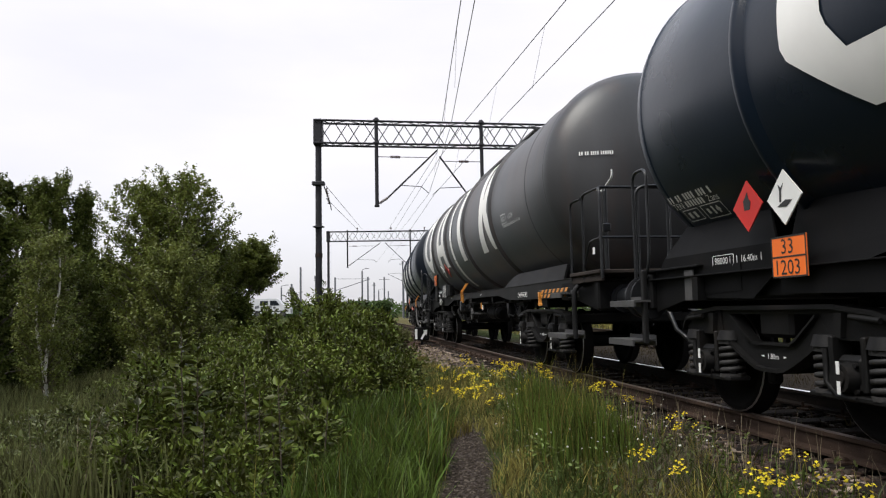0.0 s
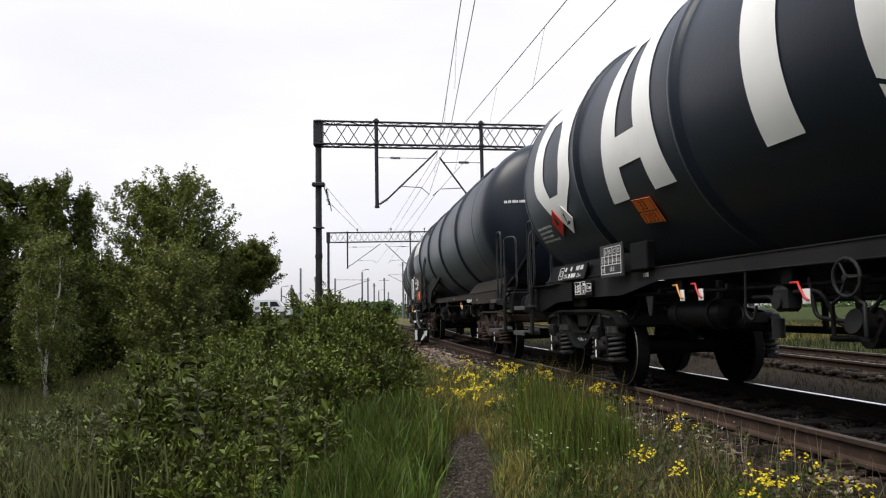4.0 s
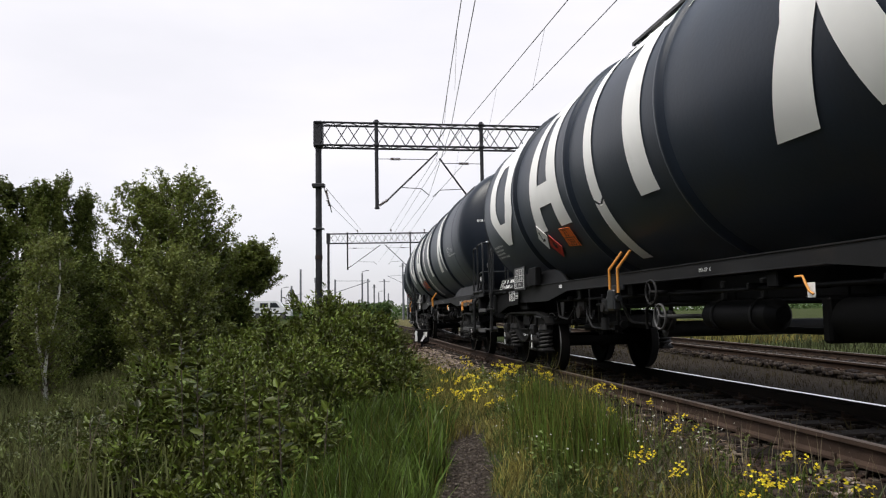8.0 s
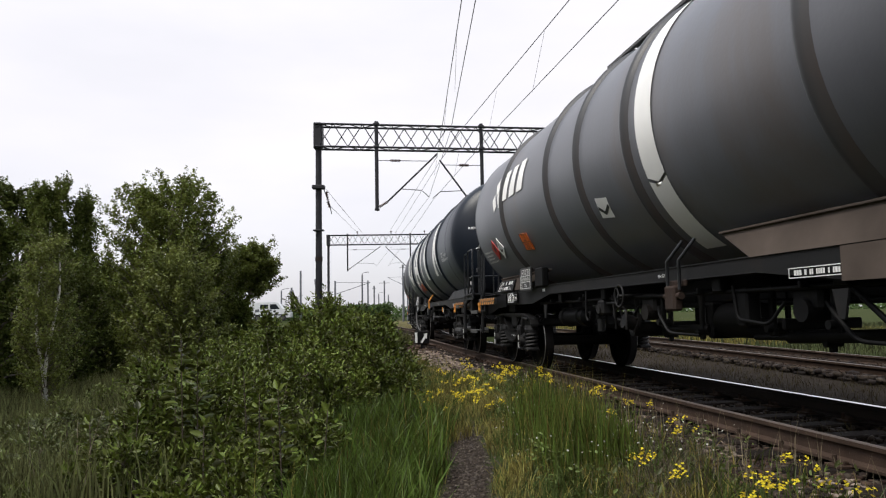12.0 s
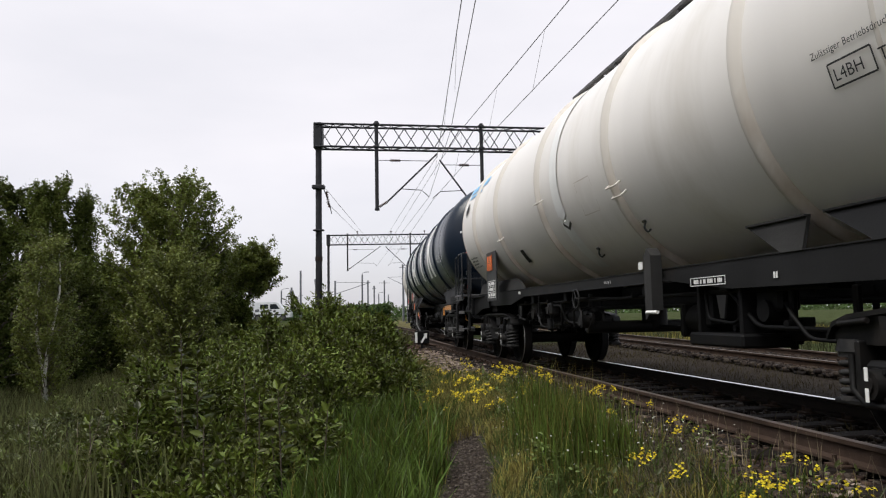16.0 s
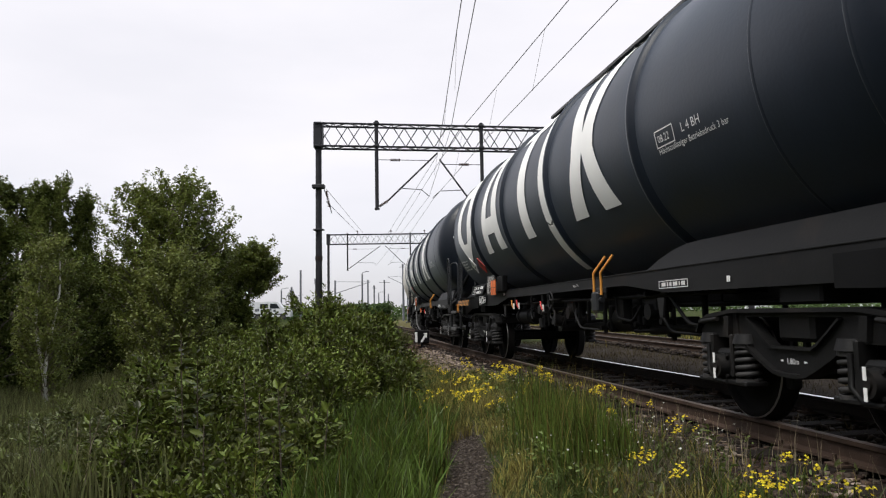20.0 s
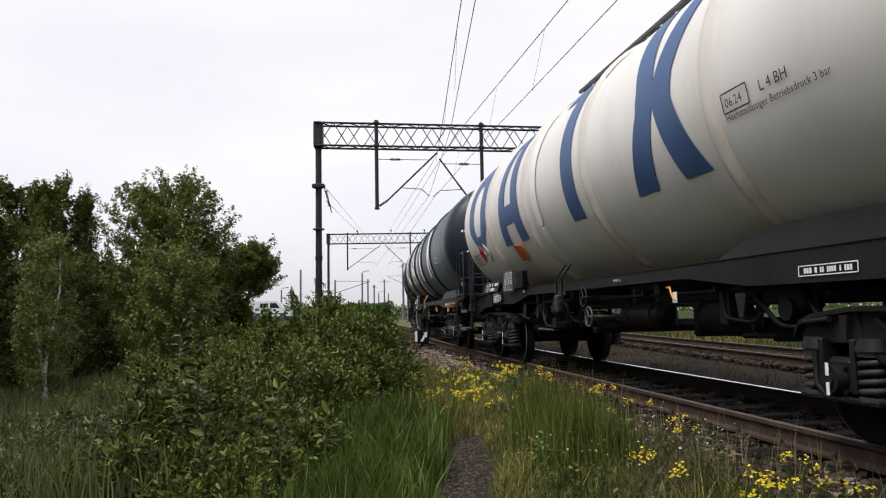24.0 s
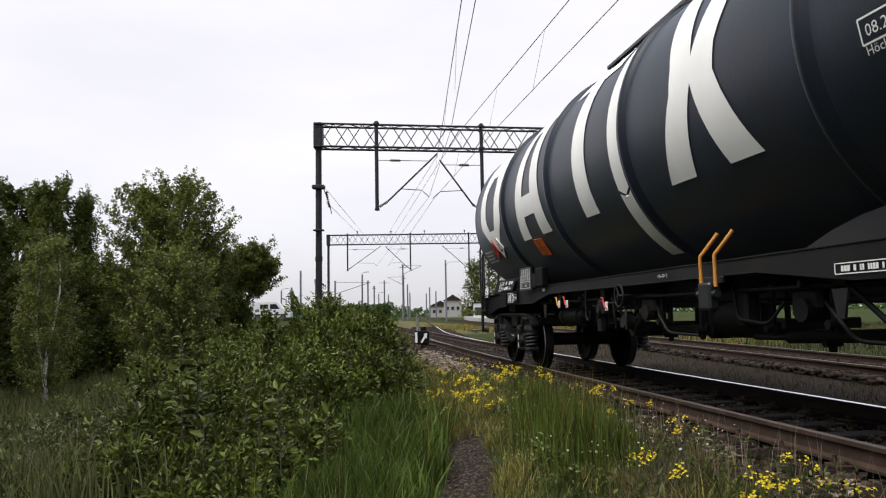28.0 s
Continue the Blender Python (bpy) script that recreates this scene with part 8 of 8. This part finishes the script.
def flower_mesh(rng, xy, h, r, petals, material, name, label):
    n = len(xy)
    z = ground_z(xy[:, 0], xy[:, 1])
    heads = np.stack([xy[:, 0], xy[:, 1], z + h], 1)
    v, f = [], []
    for i in range(n):
        c = heads[i]
        t = rng.normal(size=3) * 0.35 + np.array([-0.15, -0.55, 1.0])
        t /= np.linalg.norm(t)
        u = np.cross(t, [0.3, 0.5, 0.1])
        u /= np.linalg.norm(u)
        w = np.cross(t, u)
        k = len(v)
        rr = r * rng.uniform(0.7, 1.3)
        v.append(c - t * rr * 0.3)
        for j in range(petals):
            a = j * math.tau / petals
            for da, q in ((-0.5, 0.62), (0.0, 1.0), (0.5, 0.62)):
                b = a + da * math.tau / petals
                v.append(c + (u * math.cos(b) + w * math.sin(b)) * rr * q)
            f.append((k, k + 1 + 3 * j, k + 2 + 3 * j))
            f.append((k, k + 2 + 3 * j, k + 3 + 3 * j))
    ob = new(name, raw_mesh(name, np.array(v), np.array(f), material))
    return tagged(ob, label, "flowers", kind="stuff")


def build_flowers():
    rng = np.random.default_rng(23)
    d = lambda x, y: edge_x(y) - x
    tufts = [(-0.05, 13.7, 10), (0.13, 10.5, 12), (0.45, 9.65, 8), (0.6, 11.0, 8), (0.8, 11.4, 12), (1.03, 11.5, 12), (0.94, 9.45, 9), (1.6, 11.5, 11), (1.55, 12.4, 9),
             (1.9, 9.5, 9), (2.05, 9.3, 8), (2.05, 8.3, 7), (1.64, 8.3, 9), (1.72, 7.67, 8), (1.35, 7.4, 6), (1.4, 5.3, 14), (1.5, 4.8, 10), (1.79, 4.3, 15), (1.92, 4.25, 10),
             (1.66, 4.15, 6), (2.19, 4.7, 10), (2.24, 4.38, 7), (2.24, 4.08, 9), (2.2, 7.1, 7), (1.89, 6.1, 8), (2.2, 8.1, 6)]
    for k in range(46):
        tufts.append((rng.normal(0.5, 0.55), rng.normal(11.6, 1.7), int(rng.uniform(3, 10))))
    for k in range(12):
        q = rng.uniform(8.0, 14.5)
        c = track(q, -0.45 - 0.3 * rng.uniform())
        tufts.append((c.x, c.y, int(rng.uniform(4, 9))))
    tufts = [(x, y, max(2, int(n * (0.5 if y < 7 else 0.65)))) for x, y, n in tufts]
    p = np.concatenate([np.stack([rng.normal(x, 0.045, n), rng.normal(y, 0.06, n)], 1) for x, y, n in tufts], 0)
    hb = np.concatenate([np.full(n, rng.uniform(0.16, 0.28)) for x, y, n in tufts])
    keep = (d(p[:, 0], p[:, 1]) > 0.12) & (np.abs(p[:, 0] - path_x(p[:, 1])) > 0.28 * (p[:, 1] < 9))
    p, h = p[keep], (hb + rng.normal(0, 0.02, len(hb)))[keep]
    florets = 7
    fp = np.repeat(p, florets, 0) + rng.normal(0, 0.013, (len(p) * florets, 2))
    fh = np.repeat(h, florets) + rng.normal(0, 0.014, len(p) * florets)
    flower_mesh(rng, fp, fh, 0.01, 4, PETAL, "yellow_flowers", "small yellow flowers on thin stems along the verge")
    blades("flower_stems", np.repeat(p, 2, 0) + rng.normal(size=(len(p) * 2, 2)) * 0.012, np.repeat(h, 2), 0.0035, GRASS_LOW, rng, 0.12, "thin green flower stems")
    w = scatter(rng, 420, 0.5, 3.0, 5.4, 12.0, lambda x, y: smooth(0.4, 0.8, d(x, y)) * smooth(2.6, 1.4, d(x, y)))
    h = rng.uniform(0.12, 0.3, len(w))
    flower_mesh(rng, w, h, 0.009, 5, PETAL_WHITE, "white_flowers", "tiny white flowers among the grass")


def build_ballast():
    rng = np.random.default_rng(5)
    ico = np.array([(a, c, e) for a in (-1, 1) for c in (-1, 1) for e in (-0.75, 0.75)]) * 0.78
    tri = np.array([(0, 1, 3), (0, 3, 2), (4, 6, 7), (4, 7, 5), (0, 4, 5), (0, 5, 1), (2, 3, 7), (2, 7, 6), (0, 2, 6), (0, 6, 4), (1, 5, 7), (1, 7, 3)])

    def heap(n, q0, q1, lo, hi, size, material, label, dens, line=track, up=0.0):
        q = rng.uniform(q0, q1, n)
        off = rng.uniform(lo, hi, n)
        keep = rng.uniform(size=n) < dens(q, off)
        q, off = q[keep], off[keep]
        c = np.array([line(a, o) for a, o in zip(q, off)])
        g = ground_z(c[:, 0], c[:, 1])
        inside = (off > -0.5) & (off < 2.1)
        c[:, 2] = np.where(inside, up - 0.238 + rng.uniform(-0.03, 0.035, len(q)), g + rng.uniform(-0.01, 0.02, len(q)))
        s = size * rng.uniform(0.5, 1.4, (len(q), 1, 1)) * rng.uniform(0.7, 1.25, (len(q), 1, 3))
        v = ico[None] * s * rng.uniform(0.55, 1.3, (len(q), 8, 1)) + c[:, None, :]
        f = (tri[None] + (np.arange(len(q)) * 8)[:, None, None]).reshape(-1, 3)
        ob = new("ballast", raw_mesh("ballast", v.reshape(-1, 3), f, material))
        tagged(ob, label, "ballast", kind="stuff")
    heap(15000, 3.0, 22.0, -0.95, 0.3, 0.027, STONE_SHADED, "brown crushed stone ballast round the sleepers", lambda q, o: 0.85 + 0 * q)
    heap(13000, 3.0, 22.0, 0.3, 2.5, 0.03, STONE_SHADED, "crushed stone between the rails, darkened for the train's shade", lambda q, o: 0.85 + 0 * q)
    heap(7000, 13.0, 27.0, -1.6, 0.0, 0.034, STONE_PALE, "pale pinkish crushed stone beside the rail", lambda q, o: np.exp(-((o + 0.65) / 0.42) ** 2) * np.exp(-((q - 19.5) / 4.5) ** 2))
    n = 2600
    y = rng.uniform(4.4, 9.5, n)
    x = path_x(y) + rng.normal(0, 0.13, n)
    c = np.stack([x, y, ground_z(x, y) + 0.002], 1)
    s = 0.011 * rng.uniform(0.4, 1.5, (n, 1, 1)) * rng.uniform(0.7, 1.25, (n, 1, 3))
    v = ico[None] * s * rng.uniform(0.55, 1.35, (n, 8, 1)) + c[:, None, :]
    f = (tri[None] + (np.arange(n) * 8)[:, None, None]).reshape(-1, 3)
    tagged(new("gravel", raw_mesh("gravel", v.reshape(-1, 3), f, GRAVEL)), "fine gravel trodden into the path", "gravel", kind="stuff")
    heap(6500, 3.4, 13.0, -1.3, -0.1, 0.025, STONE, "reddish broken stone on the track shoulder", lambda q, o: 0.25 + 0.75 * (o > -0.85))
    heap(5000, 3.6, 12.0, -0.95, -0.08, 0.028, STONE_PALE, "heaps of paler pinkish stones along the near rail", lambda q, o: np.clip(2.2 * patchy(q, o * 2.0, 2.6, 71) - 1.15, 0, 1) * np.exp(-((o + 0.42) / 0.28) ** 2))
    heap(9000, 6.0, 26.0, -0.49, 2.0, 0.045, STONE_SHADED, "dark crushed stone heaped along the second track", lambda q, o: 0.9 + 0 * q, second, 0.06)
    heap(5000, 22.0, 60.0, -1.2, 2.6, 0.05, STONE, "dark crushed stone in the turnout", lambda q, o: 1 + 0 * q)


def build_trees():
    tree(1, -10.25, 27.5, 7.15, 2.3, 0.9, 240, 48, 0.07, LEAF_TREE, "tall bushy green tree with a broad ragged crown", trunk_r=0.2, rise=0.6, outline=(0.95, 1.0, 1.06, 1.04, 0.92, 0.62))
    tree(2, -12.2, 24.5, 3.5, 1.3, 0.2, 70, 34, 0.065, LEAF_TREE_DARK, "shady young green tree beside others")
    tree(3, -9.5, 29.0, 5.2, 1.5, 0.4, 90, 40, 0.075, LEAF_TREE, "dense green tree beside a tall one")
    tree(4, -8.2, 31.0, 4.75, 1.2, 3.0, 80, 44, 0.072, LEAF_TREE, "leaning green tree at the wood's edge", lean=1.6, rise=0.35, outline=(0.9, 1.0, 1.0, 0.85, 0.5))
    tree(5, -17.7, 33.0, 8.8, 1.1, 1.6, 130, 46, 0.075, LEAF_BIRCH, "slender drooping birch with dense crown", bark=BIRCH, trunk_r=0.12, hang=0.75, reach=0.8, spread=0.09, outline=(0.9, 1.0, 1.0, 1.0, 0.8))
    tree(6, -16.45, 33.5, 8.4, 0.68, 2.6, 76, 40, 0.07, LEAF_BIRCH, "narrow birch with drooping twigs", bark=BIRCH, trunk_r=0.1, hang=1.0, reach=1.05, spread=0.06, outline=(1.0, 1.05, 0.95, 0.85, 0.5))
    tree(7, -9.7, 18.0, 4.35, 0.85, 0.9, 95, 24, 0.042, LEAF_TREE_LIGHT, "young white-barked birch with thin foliage", bark=BIRCH, trunk_r=0.042, hang=0.5, stems=2, fork=0.5, reach=0.5, spread=0.08, outline=(0.9, 1.0, 0.9, 0.75, 0.45))
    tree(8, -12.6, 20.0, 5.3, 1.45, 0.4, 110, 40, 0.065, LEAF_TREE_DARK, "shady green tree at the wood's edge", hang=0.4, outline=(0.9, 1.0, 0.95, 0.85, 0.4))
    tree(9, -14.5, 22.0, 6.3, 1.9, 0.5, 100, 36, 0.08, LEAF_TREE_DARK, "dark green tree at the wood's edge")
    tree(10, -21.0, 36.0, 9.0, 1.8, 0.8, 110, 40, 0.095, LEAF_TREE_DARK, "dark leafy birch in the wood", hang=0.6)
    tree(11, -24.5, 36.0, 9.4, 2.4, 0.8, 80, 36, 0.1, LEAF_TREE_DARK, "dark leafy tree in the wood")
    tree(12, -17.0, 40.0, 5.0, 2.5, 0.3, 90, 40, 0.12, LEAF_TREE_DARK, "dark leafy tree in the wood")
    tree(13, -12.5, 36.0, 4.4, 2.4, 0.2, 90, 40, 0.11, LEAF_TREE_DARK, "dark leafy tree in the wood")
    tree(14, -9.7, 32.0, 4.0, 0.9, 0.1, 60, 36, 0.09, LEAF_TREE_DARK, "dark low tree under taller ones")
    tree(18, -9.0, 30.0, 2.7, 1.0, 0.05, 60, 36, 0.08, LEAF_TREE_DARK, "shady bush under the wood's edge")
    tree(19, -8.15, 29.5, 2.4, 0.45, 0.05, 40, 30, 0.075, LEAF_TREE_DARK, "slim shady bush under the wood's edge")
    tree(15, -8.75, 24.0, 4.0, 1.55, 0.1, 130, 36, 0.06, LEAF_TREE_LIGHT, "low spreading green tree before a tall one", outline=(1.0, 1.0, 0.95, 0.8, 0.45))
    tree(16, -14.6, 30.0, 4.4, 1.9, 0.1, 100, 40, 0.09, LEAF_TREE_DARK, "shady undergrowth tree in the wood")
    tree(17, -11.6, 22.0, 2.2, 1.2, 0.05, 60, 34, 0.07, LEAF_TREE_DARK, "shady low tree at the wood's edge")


def build_shrubs():
    tall, scrub = "dense leafy green bush of upright shoots", "low scrubby grey-green bush in the grass"
    for i, (x, y, h, r, n) in enumerate((
            (-2.55, 8.6, 1.15, 0.75, 60), (-3.0, 9.2, 1.25, 0.68, 75), (-2.2, 9.9, 1.15, 0.75, 60), (-2.9, 11.0, 1.4, 0.95, 100), (-1.85, 11.6, 1.3, 0.85, 80),
            (-2.5, 13.2, 1.75, 0.9, 110), (-1.7, 13.6, 1.25, 0.7, 75), (-4.0, 13.4, 0.7, 1.0, 60), (-2.75, 15.8, 1.8, 0.95, 110), (-1.95, 16.2, 1.5, 1.0, 95),
            (-4.4, 17.5, 0.6, 1.2, 70), (-2.5, 18.8, 1.7, 1.0, 95), (-1.9, 18.4, 0.95, 0.6, 45), (-4.6, 21.5, 0.8, 1.5, 90), (-3.0, 22.0, 1.55, 1.2, 80),
            (-3.7, 10.6, 1.1, 0.6, 50), (-2.45, 7.4, 0.85, 0.6, 40), (-1.3, 15.4, 0.62, 0.42, 32), (-5.8, 24.5, 0.6, 1.4, 60), (-1.05, 11.2, 0.5, 0.4, 22), (-1.0, 13.2, 0.75, 0.4, 32), (-0.9, 15.2, 0.5, 0.35, 22), (-1.75, 17.2, 0.9, 0.4, 36), (-0.62, 12.0, 0.4, 0.35, 16), (-1.9, 14.9, 1.5, 0.7, 70), (-0.68, 13.4, 0.42, 0.3, 18), (-0.85, 11.9, 0.95, 0.42, 44), (-0.62, 10.9, 0.62, 0.32, 28), (-1.3, 11.0, 1.1, 0.45, 48), (-0.72, 12.9, 0.6, 0.3, 26), (-0.6, 15.0, 0.4, 0.3, 16), (-1.8, 6.3, 0.7, 0.45, 34), (-1.6, 7.4, 0.75, 0.45, 34), (-2.3, 6.4, 0.75, 0.5, 38), (-2.9, 7.9, 1.2, 0.45, 40), (-4.5, 18.0, 1.6, 0.9, 60), (-3.7, 16.6, 1.7, 0.9, 60), (-5.4, 19.5, 1.3, 0.9, 50))):
        x -= 0.22 if x > -1.1 else 0.08 if x > -1.4 else 0.0
        shrub(100 + i, x, y, h * (1.15 if y > 12 and -2.9 < x < -1.4 else 1.0), r, int(n * 2.1), 0.06 if y < 12 else 0.076, LEAF_BUSH, tall, skirt=not (-2.3 < x < -0.7 and 9 < y < 14))
    for i, (x, y, h, r, n) in enumerate((
            (-3.5, 7.6, 0.8, 0.7, 34), (-4.6, 8.6, 0.85, 0.8, 40), (-4.1, 6.9, 0.55, 0.6, 26), (-5.3, 10.4, 0.95, 0.9, 46), (-5.5, 8.2, 0.6, 0.7, 28), (-6.3, 11.8, 0.85, 0.9, 42),
            (-5.2, 7.0, 0.5, 0.6, 24), (-5.4, 13.8, 1.0, 1.0, 48), (-7.0, 14.0, 0.75, 0.9, 36), (-7.2, 10.2, 0.55, 0.8, 28), (-6.4, 17.0, 1.0, 1.1, 46), (-8.6, 17.5, 0.8, 1.2, 40), (-7.6, 21.5, 1.3, 1.3, 60))):
        shrub(200 + i, x, y, h * 0.78, r, int(n * 1.5), 0.06, LEAF_BUSH_GREY if i % 2 else LEAF_BUSH, scrub, sparse=0.9, group="scrub in the meadow")
    # single tall leafy shoots that stand out in front of the bushes
    for i, (x, y, h, leaf) in enumerate(((-2.45, 7.0, 1.6, 0.1), (-2.36, 7.1, 1.3, 0.1), (-2.6, 7.2, 1.15, 0.1), (-1.42, 6.5, 1.0, 0.1), (-1.5, 6.6, 0.8, 0.085), (-1.12, 6.7, 0.8, 0.085),
                                         (-1.95, 7.4, 1.1, 0.08), (-1.75, 7.0, 0.9, 0.08), (-2.9, 6.9, 0.85, 0.09), (-3.3, 7.0, 0.8, 0.085), (-2.05, 6.3, 0.75, 0.095))):
        sapling(300 + i, x, y, h, leaf, LEAF_BUSH)
    for i, (x, y, h) in enumerate(((-8.5, 32.5, 1.05), (-7.9, 33.5, 1.0), (-7.2, 33.0, 0.95), (-6.6, 34.0, 0.9))):
        shrub(400 + i, x, y, h, 0.6, 60, 0.12, LEAF_BUSH, "dark green bush below the bank", group="shrubs below the bank")
    rng = random.Random(4)
    for i in range(16):
        x, y = rng.uniform(-4.6, -1.7), rng.uniform(6.4, 8.8)
        z = float(ground_z(x, y))
        h = rng.uniform(0.5, 1.0)
        dx, dy = rng.uniform(-0.25, 0.25), rng.uniform(-0.15, 0.15)
        single("dry_stalk", Build().tube([(x, y, z - 0.03), (x + dx * 0.4, y + dy * 0.4, z + h * 0.6), (x + dx, y + dy, z + h)], [0.006, 0.005, 0.002], 5), STALK,
               "dry tan plant stalk among the scrub", "plant stalk", "dry stalks")


def build_far():
    """Hedges, woods and the station beyond the fork, and an unseen leaf belt that shades the tanks."""
    rng = np.random.default_rng(77)
    cl = []
    for i in range(90):
        x = rng.uniform(-30, -11)
        cl.append((x, 125 + rng.uniform(-4, 4), rng.uniform(0.0, 1.6), rng.uniform(1.0, 2.2), 2.0, rng.uniform(0.8, 1.7)))
    ob = new("hedge", leaves_mesh("hedge", clump_points(rng, cl, 12000), 0.3, LEAF_FAR, rng))
    tagged(ob, "distant green hedge behind the level crossing", "hedge", kind="stuff")
    for i, (x, y, h, r) in enumerate(((6.4, 152, 11.5, 2.3), (9.2, 150, 15.5, 2.8), (12.8, 148, 17.0, 3.2), (17.5, 146, 16.0, 3.4), (22.5, 140, 15.5, 3.4), (28.0, 136, 16.0, 3.6))):
        tree(500 + i, x, y, h, r, 1.0, 70, 12, 0.26, LEAF_TREE, "tall green tree beside the far station", trunk_r=0.25, reach=1.7, spread=0.32, twigs=6, outline=(1.0, 1.0, 0.85, 0.6, 0.25))
    # Out-of-view leaf belt, added to darken the tanks' sides and bellies.
    cl = []
    for i in range(260):
        y = rng.uniform(-26, 20)
        x = min(-12.5, -0.66 * y - 3.5) - abs(rng.normal(0, 4.0))
        cl.append((x, y, rng.uniform(-0.8, 8.2), rng.uniform(0.8, 1.7), rng.uniform(0.8, 1.7), rng.uniform(0.8, 1.5)))
    ob = new("wood", leaves_mesh("wood", clump_points(rng, cl, 38000), 0.26, LEAF_TREE_DARK, rng))
    tagged(ob, "unseen belt of dark leaves added to shade the tanks", "trees", kind="stuff")
    cl = [(rng.uniform(-400, 400), rng.uniform(420, 520), rng.uniform(-1, 4), rng.uniform(8, 20), 6, rng.uniform(2, 6)) for _ in range(260)]
    ob = new("far_wood", leaves_mesh("far_wood", clump_points(rng, cl, 22000), 1.6, LEAF_FAR, rng))
    tagged(ob, "far tree line on the horizon", "trees", kind="stuff")


def build_crossing():
    """Pale slabs of the level crossing, and a fence post or two beside it."""
    c = thing("level_crossing", "pale concrete slabs of a distant level crossing", "level crossing", kind="structure")
    for i in range(6):
        x = -27.0 + i * 2.2
        part("slab", Build().box((x, 205.0 - i * 0.3, 0.03), (2.1, 7.0, 0.16), 0.02), CONCRETE, c)
    rng = np.random.default_rng(91)
    cl = [(rng.uniform(-12.8, -7.2), 98 + rng.uniform(-2, 2), rng.uniform(-0.4, 2.0), rng.uniform(0.6, 1.2), 1.0, rng.uniform(0.5, 1.0)) for _ in range(34)]
    ob = new("hedge", leaves_mesh("hedge", clump_points(rng, cl, 9000), 0.2, LEAF_FAR, rng))
    tagged(ob, "dark green bushes between the distant tracks", "hedge", kind="stuff")


def build_station():
    """Low platform with a kiosk and a shelter wall, far off beside the second track."""
    p = thing("station_platform", "pale concrete platform of a distant station", "platform", kind="structure")
    for i in range(12):
        part("slab", Build().box((6.4, 97.0 + i * 6.0, 0.1), (4.0, 5.94, 0.7), 0.03), CONCRETE, p)
    k = thing("kiosk", "small white kiosk with a green front on the platform", "kiosk", at=pose(5.6, 121.0, 0.45))
    part("wall", Build().box((0, 0, 1.1), (1.5, 1.5, 2.2), 0.03), VAN_WHITE, k)
    part("front", Build().box((-0.1, -0.77, 0.9), (1.1, 0.04, 1.3), 0.01), LEAF_FAR, k, "green painted front")
    part("roof", Build().box((0, 0, 2.28), (1.8, 1.8, 0.14), 0.03), FRAME_GREY, k)
    for i, (x, y, w, h) in enumerate(((-1.6, 320.0, 9.0, 5.0), (3.5, 300.0, 7.0, 7.0))):
        hs = thing("house", "small pale house far behind the tracks", "house", "far houses", at=pose(x, y, -0.5))
        part("wall", Build().box((0, 0, h / 2), (w, 7.0, h), 0.05), CONCRETE, hs)
        part("roof", Build().plate([(-w / 2 - 0.4, h), (w / 2 + 0.4, h), (0, h + 2.4)], -3.9, 3.9), BOGIE_RUST, hs)
        for q in (-0.3, 0.0, 0.3):
            part("window", Build().box((w * q, -3.52, h * 0.55), (1.1, 0.06, 1.3), 0.01), GLASS_DARK, hs)


def build_van():
    x, y = -17.8, 76.0
    z = float(ground_z(x, y)) - 0.02
    v = thing("van", "white delivery van parked beyond the bushes", "van", at=pose(x, y, z, 0, 0, 4))
    L, W = 4.1, 1.8
    side = [(-L / 2, 0.3), (-L / 2, 1.75), (-L / 2 + 0.15, 1.88), (0.55, 1.9), (0.8, 1.84), (1.25, 1.25), (1.95, 1.02), (L / 2, 0.85), (L / 2, 0.35)]
    part("body", Build().plate(side, -W / 2, W / 2), VAN_WHITE, v)
    part("window", Build().plate([(0.0, 1.2), (0.0, 1.7), (0.62, 1.7), (0.98, 1.2)], -W / 2 - 0.012, -W / 2 - 0.004), GLASS_DARK, v, "dark side window")
    part("window", Build().plate([(-1.0, 1.25), (-1.0, 1.68), (-0.2, 1.68), (-0.2, 1.25)], -W / 2 - 0.012, -W / 2 - 0.004), GLASS_DARK, v)
    part("trim", Build().box((0, -W / 2 - 0.01, 0.62), (3.6, 0.02, 0.12), 0.005), BLACK, v)
    for k, (mx, mz, mw, mh) in enumerate(((-1.55, 1.05, 0.5, 0.34), (-0.95, 0.95, 0.42, 0.3), (-0.3, 1.05, 0.5, 0.24), (0.3, 0.98, 0.3, 0.2))):
        part("marking", Build().plate([(mx, mz - mh / 2), (mx + mw, mz - mh / 2 + 0.08), (mx + mw - 0.08, mz + mh / 2), (mx + 0.05, mz + mh / 3)], -W / 2 - 0.01, -W / 2 - 0.004), FRAME_GREY if k % 2 else MAST_FAR, v, "dark painted marking")
    for wx in (-1.25, 1.3):
        wh = part("wheel", Build().cyl((wx, -W / 2 - 0.02, 0.32), (wx, -W / 2 + 0.2, 0.32), 0.32, n=18), RUBBER, v)
        part("hub", Build().cyl((wx, -W / 2 - 0.03, 0.32), (wx, -W / 2 - 0.01, 0.32), 0.18, n=14), STEP_GREY, wh)


build_ground()
build_tracks()
build_train()
build_overhead()
build_far_masts()
build_switch_signal()
build_trees()
build_shrubs()
build_grass()
build_flowers()
build_ballast()
build_far()
build_crossing()
build_station()
build_van()
motions()
